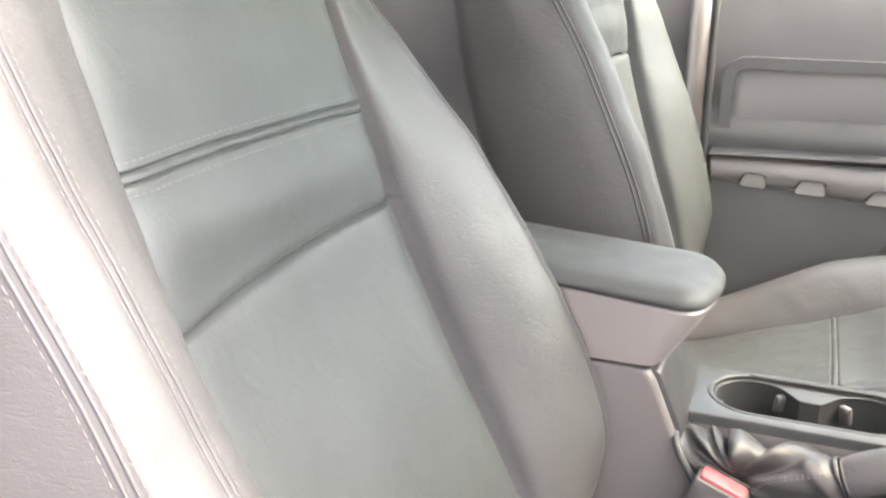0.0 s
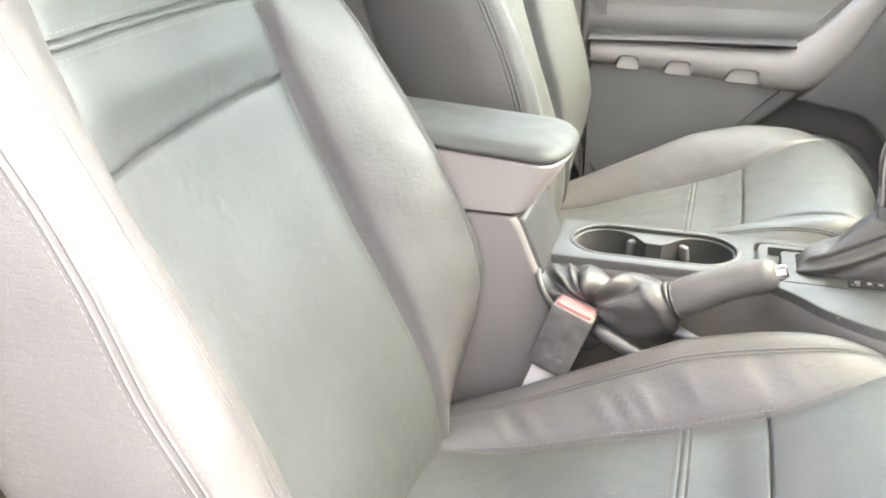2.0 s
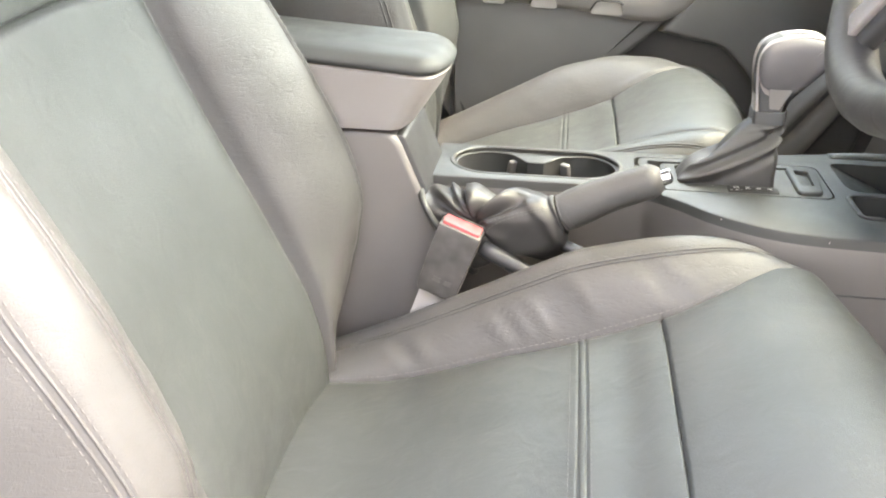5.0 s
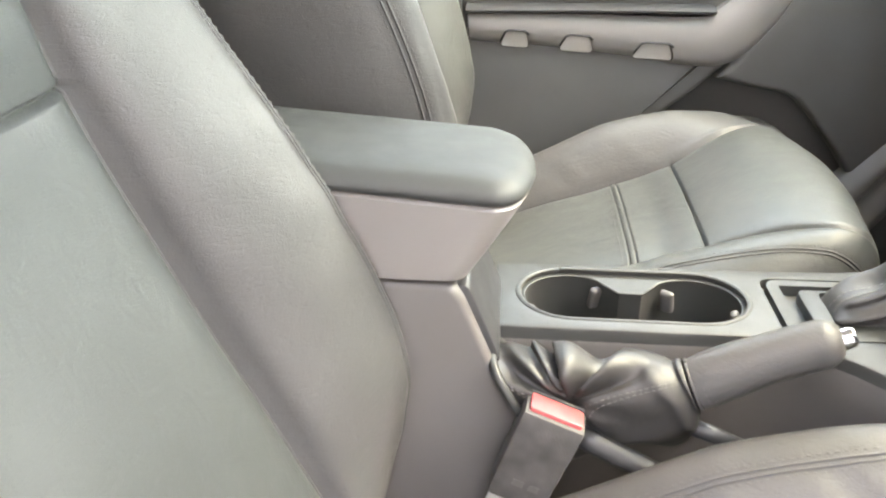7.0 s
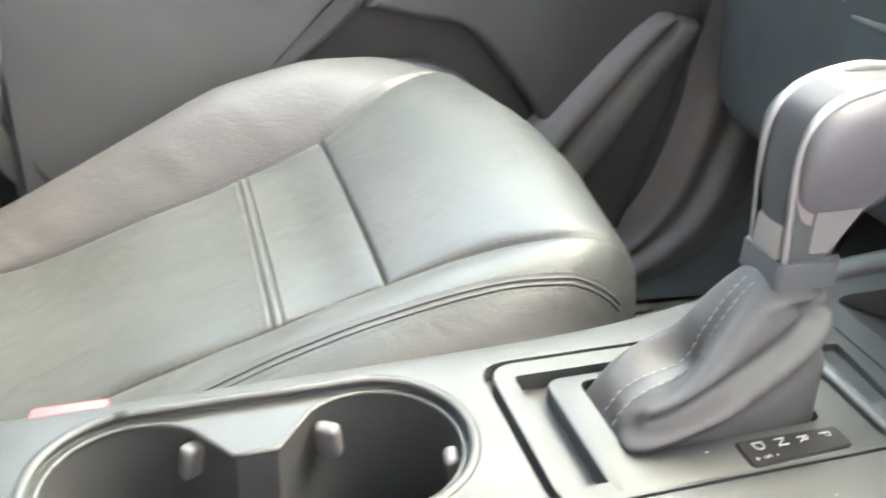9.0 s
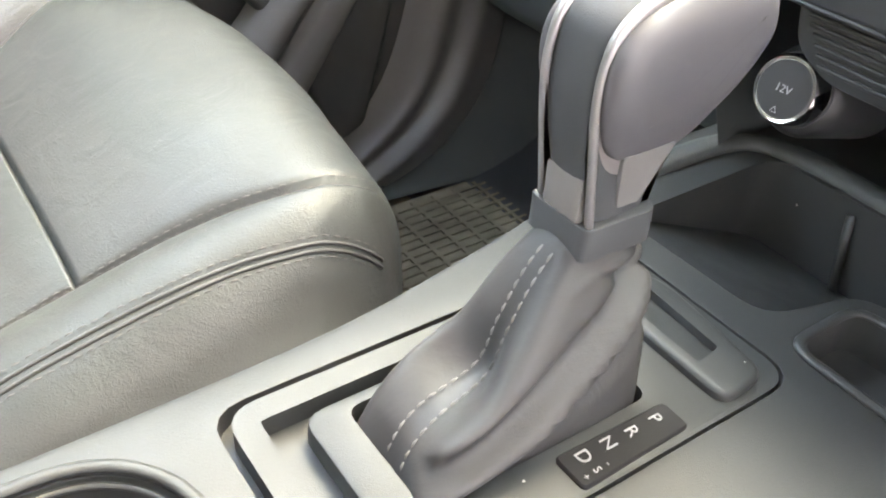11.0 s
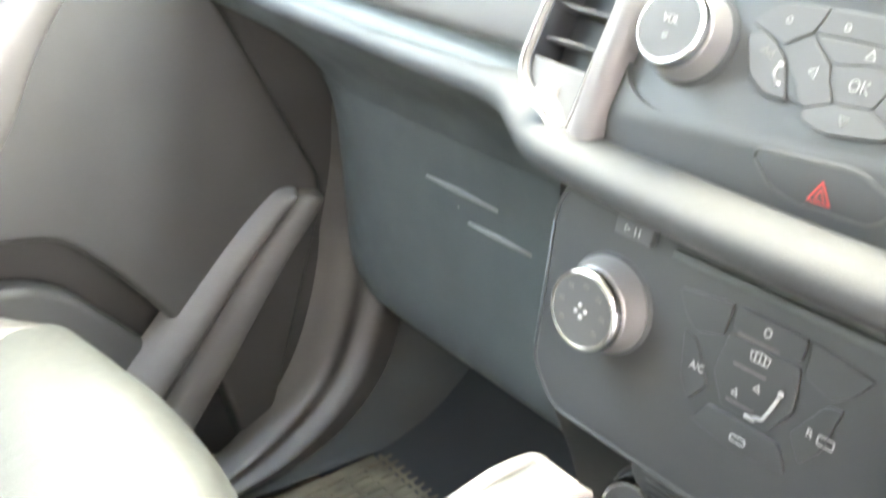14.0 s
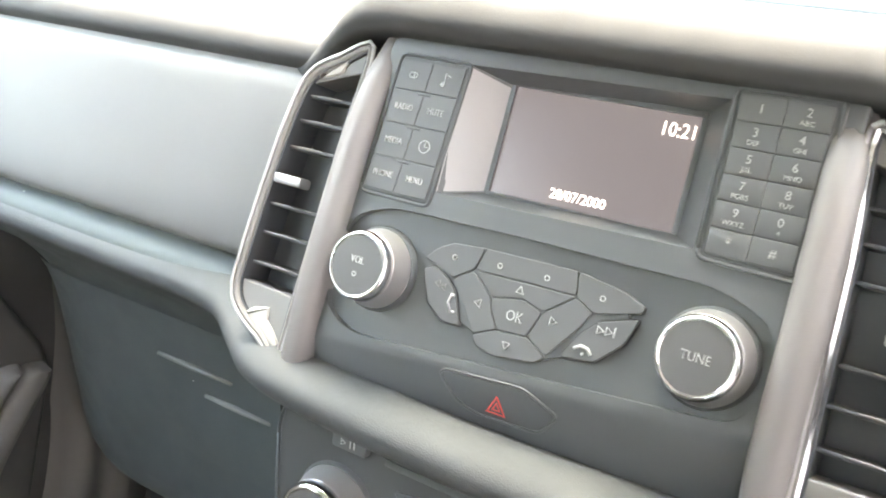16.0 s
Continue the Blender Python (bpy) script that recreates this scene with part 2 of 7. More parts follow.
def frames_along(pts):
    pts = [Vector(p) for p in pts]
    up = Vector((0.13, 0.21, 1)).normalized()
    for i, p in enumerate(pts):
        t = (pts[min(i + 1, len(pts) - 1)] - pts[max(i - 1, 0)]).normalized()
        s = t.cross(up)
        if s.length < 0.05:
            s = t.cross(Vector((1, 0, 0)))
        s.normalize()
        yield p, t, s, s.cross(t).normalized()


def tube(pts, r, n=8, bm=None, flat=1.0, closed=False):
    rows = []
    for i, (p, t, s, u) in enumerate(frames_along(pts)):
        rr = r(i / max(1, len(pts) - 1)) if callable(r) else r
        rows.append([p + s * math.cos(a) * rr + u * math.sin(a) * rr * flat for a in (2 * math.pi * k / n for k in range(n))])
    if closed:
        rows.append(rows[0][:])
    return loft(rows, closed=True, caps=not closed, bm=bm)


def sweep(pts, profile, bm=None):
    """A closed profile of (side, up) carried along pts, kept upright."""
    pts = [Vector(p) for p in pts]
    rows = []
    for i, p in enumerate(pts):
        t = (pts[min(i + 1, len(pts) - 1)] - pts[max(i - 1, 0)])
        t.z = 0
        t.normalize()
        s = t.cross(Vector((0, 0, 1)))
        rows.append([p + s * a + Vector((0, 0, b)) for a, b in profile])
    return loft(rows, closed=True, caps=True, bm=bm)


def stitches(pts, normals, length=0.0045, gap=0.0022, r=0.0006):
    """Short raised threads along a line that lies on a surface."""
    bm = bmesh.new()
    pts = [Vector(p) for p in pts]
    cum = [0]
    for a, b in zip(pts, pts[1:]):
        cum.append(cum[-1] + (b - a).length)
    xs = np.array(cum)
    arr = np.array([tuple(p) for p in pts])
    nor = np.array([tuple(v) for v in normals])

    def at(s):
        return Vector([np.interp(s, xs, arr[:, k]) for k in range(3)]), Vector([np.interp(s, xs, nor[:, k]) for k in range(3)]).normalized()
    s = 0.002
    while s + length < cum[-1]:
        p, n = at(s)
        m, n2 = at(s + length / 2)
        q, _ = at(s + length)
        a, b = p + n * r * 0.1, q + n * r * 0.1
        m = m + n2 * r * 1.3
        d = (b - a).normalized()
        side = d.cross(n).normalized() * r
        ring = []
        for c, k in ((a, 0.5), (m, 1.0), (b, 0.5)):
            ring.append([bm.verts.new(c + side * k), bm.verts.new(c + n * r * k), bm.verts.new(c - side * k)])
        for u, v in zip(ring, ring[1:]):
            bm.faces.new((u[0], u[1], v[1], v[0]))
            bm.faces.new((u[1], u[2], v[2], v[1]))
        s += length + gap
    return bm


def rbox(size, at=(0, 0, 0), bevel=0.004, segs=3, m=None, bm=None):
    b = bmesh.new()
    bmesh.ops.create_cube(b, size=1)
    bmesh.ops.scale(b, vec=size, verts=b.verts)
    if bevel:
        bmesh.ops.bevel(b, geom=b.edges[:], offset=bevel, segments=segs, profile=0.5, affect="EDGES")
    bmesh.ops.transform(b, matrix=(m or Matrix()) @ Matrix.Translation(at) if m else Matrix.Translation(at), verts=b.verts)
    return join(bm, b)


def join(bm, b):
    if bm is None:
        return b
    me = bpy.data.meshes.new("tmp")
    b.to_mesh(me)
    b.free()
    bm.from_mesh(me)
    bpy.data.meshes.remove(me)
    return bm


def prism(outline, z0, z1, bevel=0.0, segs=2, m=None, bm=None, bottom=True):
    """An outline of (x, y) between two heights, its upper rim rounded."""
    b = bmesh.new()
    lo = [b.verts.new((x, y, z0)) for x, y in outline]
    hi = [b.verts.new((x, y, z1)) for x, y in outline]
    n = len(outline)
    top = b.faces.new(hi)
    if bottom:
        b.faces.new(lo[::-1])
    for i in range(n):
        b.faces.new((lo[i], lo[(i + 1) % n], hi[(i + 1) % n], hi[i]))
    bmesh.ops.recalc_face_normals(b, faces=b.faces)
    if bevel:
        bmesh.ops.bevel(b, geom=list(top.edges), offset=bevel, segments=segs, profile=0.5, affect="EDGES")
    if m:
        bmesh.ops.transform(b, matrix=m, verts=b.verts)
    return join(bm, b)


def round_poly(pts, r=0.003, n=4):
    """The outline with its corners rounded."""
    out = []
    k = len(pts)
    for i in range(k):
        p0, p1, p2 = (Vector(pts[(i + j) % k]).to_2d() for j in (-1, 0, 1))
        a, b = (p0 - p1), (p2 - p1)
        d = min(r, a.length * 0.45, b.length * 0.45)
        a, b = p1 + a.normalized() * d, p1 + b.normalized() * d
        for j in range(n + 1):
            t = j / n
            q = a * (1 - t) ** 2 + p1 * 2 * t * (1 - t) + b * t * t
            out.append((q.x, q.y))
    return out


def rect(x0, y0, x1, y1, r=0.004, n=4):
    return round_poly([(x0, y0), (x1, y0), (x1, y1), (x0, y1)], r, n)


def lathe(profile, n=48, m=None, bm=None):
    """A profile of (radius, height) turned about the z axis."""
    rows = [[(r * math.cos(2 * math.pi * k / n), r * math.sin(2 * math.pi * k / n), h) for k in range(n)] for r, h in profile]
    b = loft(rows, closed=True)
    if profile[0][0] > 1e-6:
        b.faces.new([v for v in list(b.verts)[:n]])
    if profile[-1][0] > 1e-6:
        b.verts.ensure_lookup_table()
        b.faces.new([b.verts[len(profile) * n - n + i] for i in range(n)])
    bmesh.ops.remove_doubles(b, verts=b.verts, dist=1e-6)
    if m:
        bmesh.ops.transform(b, matrix=m, verts=b.verts)
    return join(bm, b)


def inset_lines(outline, d):
    """The outline moved inwards by d (outwards if negative)."""
    k = len(outline)
    area = sum(outline[i][0] * outline[(i + 1) % k][1] - outline[(i + 1) % k][0] * outline[i][1] for i in range(k))
    sg = 1 if area > 0 else -1
    out = []
    for i in range(k):
        a, b = Vector(outline[i - 1]), Vector(outline[(i + 1) % k])
        t = (b - a).normalized()
        out.append((outline[i][0] - t.y * d * sg, outline[i][1] + t.x * d * sg))
    return out


def carve(bm, cutters):
    """bm less each of the cutters."""
    def temp(b):
        me = bpy.data.meshes.new("tmp")
        bmesh.ops.recalc_face_normals(b, faces=b.faces)
        b.to_mesh(me)
        b.free()
        return new("tmp", me)
    base = temp(bm)
    tools = [temp(c) for c in cutters]
    for t in tools:
        mod = base.modifiers.new("cut", "BOOLEAN")
        mod.operation, mod.solver, mod.object = "DIFFERENCE", "EXACT", t
    dg = bpy.context.evaluated_depsgraph_get()
    dg.update()
    me = bpy.data.meshes.new_from_object(base.evaluated_get(dg))
    out = bmesh.new()
    out.from_mesh(me)
    for ob in (base, *tools):
        old = ob.data
        bpy.data.objects.remove(ob)
        bpy.data.meshes.remove(old)
    bpy.data.meshes.remove(me)
    return out


def soften(ob, width=0.0015, segs=2, angle=35):
    mod = ob.modifiers.new("edge", "BEVEL")
    mod.width, mod.segments, mod.limit_method, mod.angle_limit = width, segs, "ANGLE", radians(angle)
    mod.harden_normals = False
    return ob


def lettering(body, size, m, depth=0.0003, wide=1.0, thin=0.007):
    cu = bpy.data.curves.new("tmp", "FONT")
    cu.body, cu.size, cu.extrude = body, size, depth
    cu.offset = -thin * size
    cu.align_x, cu.align_y, cu.resolution_u = "CENTER", "CENTER", 3
    ob = new("tmp", cu)
    dg = bpy.context.evaluated_depsgraph_get()
    dg.update()
    me = bpy.data.meshes.new_from_object(ob.evaluated_get(dg))
    bm = bmesh.new()
    bm.from_mesh(me)
    bpy.data.objects.remove(ob)
    bpy.data.curves.remove(cu)
    bpy.data.meshes.remove(me)
    bmesh.ops.scale(bm, vec=(wide, 1, 1), verts=bm.verts)
    bmesh.ops.transform(bm, matrix=m, verts=bm.verts)
    return bm


def keycap(outline, z0, z1, bev, m):
    """A low key with a rounded rim."""
    rings = [(0, z0), (0, z1 - bev), (bev * 0.3, z1 - bev * 0.35), (bev, z1)]
    top = inset_lines(outline, bev)
    cx, cy = sum(p[0] for p in top) / len(top), sum(p[1] for p in top) / len(top)
    rows = [[(x, y, z) for x, y in inset_lines(outline, d)] for d, z in rings]
    rows += [[(cx + (x - cx) * k, cy + (y - cy) * k, z1) for x, y in top] for k in (0.6, 0.25, 0.02)]
    b = loft(rows, closed=True, caps=True)
    bmesh.ops.transform(b, matrix=m, verts=b.verts)
    return b


def symbol(name, bm, mat, parent):
    """Each separate mark of a printed symbol as a part of its own."""
    left = set(bm.verts)
    while left:
        stack, island = [left.pop()], []
        while stack:
            v = stack.pop()
            island.append(v)
            for e in v.link_edges:
                w = e.other_vert(v)
                if w in left:
                    left.remove(w)
                    stack.append(w)
        one, ids = bmesh.new(), {}
        for v in island:
            ids[v] = one.verts.new(v.co)
        for f in {f for v in island for f in v.link_faces}:
            one.faces.new([ids[v] for v in f.verts])
        part(name, one, mat, parent, "", 0)
    bm.free()


def outline_ring(outline, w, h, m=None):
    """A thin raised band along an outline, in its plane."""
    inner = inset_lines(outline, w)
    rows = [[(x, y, 0) for x, y in outline], [(x, y, h) for x, y in outline], [(x, y, h) for x, y in inner], [(x, y, 0) for x, y in inner]]
    b = loft(rows, closed=True)
    if m:
        bmesh.ops.transform(b, matrix=m, verts=b.verts)
    return b


# ---- seats ----
BACK_X = curve([0.14, 0.20, 0.283, 0.35, 0.478, 0.606, 0.694, 0.784, 0.88, 0.95], [-0.165, -0.163, -0.178, -0.21, -0.274, -0.330, -0.359, -0.386, -0.412, -0.440])
BACK_K = curve([0.14, 0.20, 0.275, 0.367, 0.45, 0.515, 0.595, 0.647, 0.726, 0.78, 0.88, 0.95], [-0.04, -0.02, 0.013, 0.073, 0.090, 0.090, 0.076, 0.060, 0.022, -0.005, -0.03, -0.04])
BACK_W = curve([0.14, 0.3, 0.6, 0.72, 0.85, 0.95], [0.96, 1.0, 1.0, 0.985, 0.93, 0.84])
CREASE_Z, TWIN_Z, CREASE_SLOPE = 0.606, 0.696, 0.045


BROAD_K = curve([0.14, 0.62, 0.66, 0.718, 0.78, 0.88, 0.95], [0.0, 0.0, 0.004, 0.018, 0.032, 0.034, 0.03])


BROAD_D = curve([0.14, 0.35, 0.44, 0.5, 0.59, 0.66, 0.70, 0.80, 0.95], [0.010, 0.010, 0.020, 0.025, 0.012, 0.010, 0.012, 0.014, 0.014])


def broad_section(k, flat, d):
    """The door side of the driver's backrest: a broader crest between its two seams."""
    wide = {3: 0.137, 4: 0.164, 5: 0.172, 6: 0.194}
    return [(wide.get(i, a), b) for i, (a, b) in enumerate(section(k, flat)[:9])] + [(0.262, k - 0.25 * d), (0.280, k - d), (0.290, k - d - 0.045), (0.293, -0.06), (0.282, -0.115), (0.235, -0.135)]


def section(k, flat):
    """Half a backrest's section, (across, forward), from the middle outwards."""
    return [(0, flat), (0.045, flat * 0.95), (0.09, flat * 0.75), (0.13, flat * 0.25), (0.153, -0.002), (0.161, 0.20 * k + 0.005), (0.185, 0.54 * k + 0.004), (0.212, 0.82 * k + 0.002),
            (0.238, k), (0.250, k - 0.009), (0.259, k - 0.026), (0.270, k - 0.070), (0.272, -0.06), (0.262, -0.115), (0.225, -0.135)]


SEAM_I, CREST_I, OUTER_I = 4, 8, 10
SUB = 4


def across(ctrl, other=None):
    """The whole section from one side to the other."""
    right = spline([(a, b, 0) for a, b in ctrl], SUB)
    left = [Vector((-p.x, p.y, 0)) for p in spline([(a, b, 0) for a, b in (other or ctrl)], SUB)[:0:-1]]
    return left + right


def dent(d, w):
    return math.exp(-(d / w) ** 2)


def seat_back(seat, at, lean, broad=False):
    """The backrest: lower, middle and upper insert, two bolsters with sewn crests, and the seams."""
    turn = Matrix.Translation((at[0], at[1], at[2])) @ Matrix.Translation((0, 0, 0.6)) @ Matrix.Rotation(radians(lean), 4, "Y") @ Matrix.Translation((0, 0, -0.6))
    zs = sorted(set([round(0.14 + 0.81 * i / 110, 4) for i in range(111)] + [CREASE_Z + 0.0011 * d for d in range(-14, 15)] + [TWIN_Z + 0.001 * d for d in range(-13, 14)]))
    rows = []
    n_half = (len(section(0, 0)) - 1) * SUB
    for z in zs:
        k, w = BACK_K(z), BACK_W(z)
        s = across(section(k if broad else 0.75 * k, -0.012), broad_section(k + BROAD_K(z), -0.012, BROAD_D(z)) if broad else section(k, -0.012))
        row = []
        for i, p in enumerate(s):
            lat, off = p.x * w, p.y
            j = abs(i - n_half)
            if j <= SEAM_I * SUB:
                inner = 1 - (j / (SEAM_I * SUB)) ** 3
                zc_ = z - CREASE_Z - CREASE_SLOPE * lat
                off -= 0.007 * dent(zc_, 0.0022) + 0.0030 * dent(zc_, 0.007) * inner
                off += 0.0020 * dent(z - TWIN_Z, 0.012) - 0.0036 * (dent(z - TWIN_Z - 0.0034, 0.0010) + dent(z - TWIN_Z + 0.0034, 0.0010))
                off += 0.010 * inner * dent(z - 0.655, 0.028)
                off += 0.008 * inner * dent(z - 0.44, 0.09) + 0.006 * inner * dent(z - 0.75, 0.04)
            off -= 0.0065 * dent(j - SEAM_I * SUB, 1.0)
            off -= 0.0011 * dent(j - CREST_I * SUB, 0.8) + 0.0011 * dent(j - OUTER_I * SUB, 0.8)
            if SEAM_I * SUB < j < CREST_I * SUB + 6:
                off += 0.0022 * noise.noise(Vector((lat * 9, z * 16, 3.1 + at[1]))) + 0.0012 * noise.noise(Vector((lat * 40, z * 40, at[1])))
            else:
                off += 0.0016 * noise.noise(Vector((lat * 12, z * 12, 7 + at[1])))
            # the crown of the backrest rolls over backwards
            roll = max(0, (z - 0.86) / 0.09)
            row.append(turn @ Vector((BACK_X(z) + off - 0.07 * roll**2, lat, z - 0.012 * roll * abs(p.x) / 0.25)))
        rows.append(row)
    mid = n_half
    si, cr, ou = SEAM_I * SUB, CREST_I * SUB, OUTER_I * SUB
    zi = lambda z: min(range(len(zs)), key=lambda i: abs(zs[i] - z))
    zc, zt = zi(CREASE_Z), zi(TWIN_Z)
    cut = lambda r0, r1, c0, c1: loft([r[c0:c1 + 1] for r in rows[r0:r1 + 1]])
    last = len(zs) - 1
    back = part("backrest", cut(0, zc, mid - si, mid + si), LEATHER_IN, seat, "grey leather lower backrest insert", 0)
    part("middle_insert", cut(zc, zt, mid - si, mid + si), LEATHER_IN, back, "", 0)
    part("upper_insert", cut(zt, last, mid - si, mid + si), LEATHER_IN, back, "", 0)
    for a, b in ((mid + si, 2 * mid), (0, mid - si)):
        part("backrest_bolster", cut(0, last, a, b), LEATHER if broad or a == 0 else LEATHER_IN, back, "smooth leather side bolster", 0)
    # shell that closes the backrest behind
    b = bmesh.new()
    r0 = [r[0] for r in rows]
    r1 = [r[-1] for r in rows]
    steps = [[p.lerp(q, t) + Vector((-0.03 * math.sin(math.pi * t), 0, 0)) for t in (0, 0.2, 0.4, 0.6, 0.8, 1)] for p, q in zip(r0, r1)]
    part("back_shell", loft(steps), PLASTIC, back, "dark plastic backrest shell", 0)
    # seams
    def line(c, r0=4, r1=last, f=0.0):
        pts, nor = [], []
        g = c + (1 if f > 0 else -1)
        for i in range(r0, r1):
            p = rows[i][c].lerp(rows[i][g], abs(f)) if f else rows[i][c]
            t = rows[i + 1][c] - rows[i - 1][c]
            s = rows[i][min(c + 1, 2 * mid)] - rows[i][max(c - 1, 0)]
            n = s.cross(t).normalized()
            pts.append(p)
            nor.append(n if n.x > 0 or abs(n.y) > 0.5 else -n)
        return pts, nor
    for c in (mid + cr, mid - cr, mid + ou, mid - ou) if broad else (mid + ou, mid - ou):
        for f in (-0.4, 0.4):
            pts, nor = line(c, f=f)
            part("piping", tube([p + n * 0.0002 for p, n in zip(pts, nor)], 0.0011, 8), LEATHER, back, "", 0)
        for d in (-0.95, 0.95):
            p2, n2 = line(c, f=d)
            part("stitching", stitches([p + n * 0.0004 for p, n in zip(p2, n2)], n2, 0.0042, 0.0024, 0.00055), THREAD, back, "pale thread", 0)
    for c in (mid + si, mid - si):
        pts, nor = line(c)
        part("seam_welt", tube([p + n * 0.0008 for p, n in zip(pts, nor)], 0.0014, 6), LEATHER, back, "", 0)
    # stitching beside the double seam across the backrest
    for zz in (TWIN_Z - 0.0095, TWIN_Z + 0.0095):
        i = zi(zz)
        pts = [rows[i][c] + Vector((0.0006, 0, zz - zs[i])) for c in range(mid - si + 1, mid + si)]
        part("cross_stitching", stitches(pts, [Vector((0.95, 0, 0.3))] * len(pts), 0.0042, 0.0022, 0.0005), THREAD_DARK, back, "", 0)
    return rows


CUSH = [(-0.23, 0.186, 0.0), (-0.188, 0.190, 0.006), (-0.113, 0.200, 0.030), (-0.062, 0.214, 0.042), (0.018, 0.243, 0.055), (0.069, 0.260, 0.065), (0.103, 0.273, 0.066), (0.175, 0.304, 0.053),
        (0.230, 0.330, 0.032), (0.270, 0.346, 0.013), (0.300, 0.352, -0.001), (0.324, 0.345, -0.010), (0.340, 0.326, -0.014), (0.348, 0.295, -0.015), (0.350, 0.25, -0.014), (0.343, 0.20, -0.008), (0.330, 0.16, 0.0)]
SINGLE_X, DOUBLE_X = 0.178, 0.102
# how far out the insert's seam runs on the passenger seat's console side
CONSOLE_SEAM = curve([-0.2, 0.0, 0.10, 0.16, 0.21, 0.25, 0.285, 0.32], [0.112, 0.112, 0.116, 0.124, 0.137, 0.151, 0.166, 0.176])


def cushion_section(c, drop):
    return [(0, 0.004), (0.045, 0.004), (0.09, 0.003), (0.122, 0.001), (0.140, 0.0), (0.152, 0.24 * c), (0.168, 0.55 * c), (0.190, 0.86 * c), (0.214, c), (0.229, c - 0.010), (0.239, c - 0.034),
            (0.244, c - 0.068), (0.243, -drop * 0.6), (0.236, -drop)]


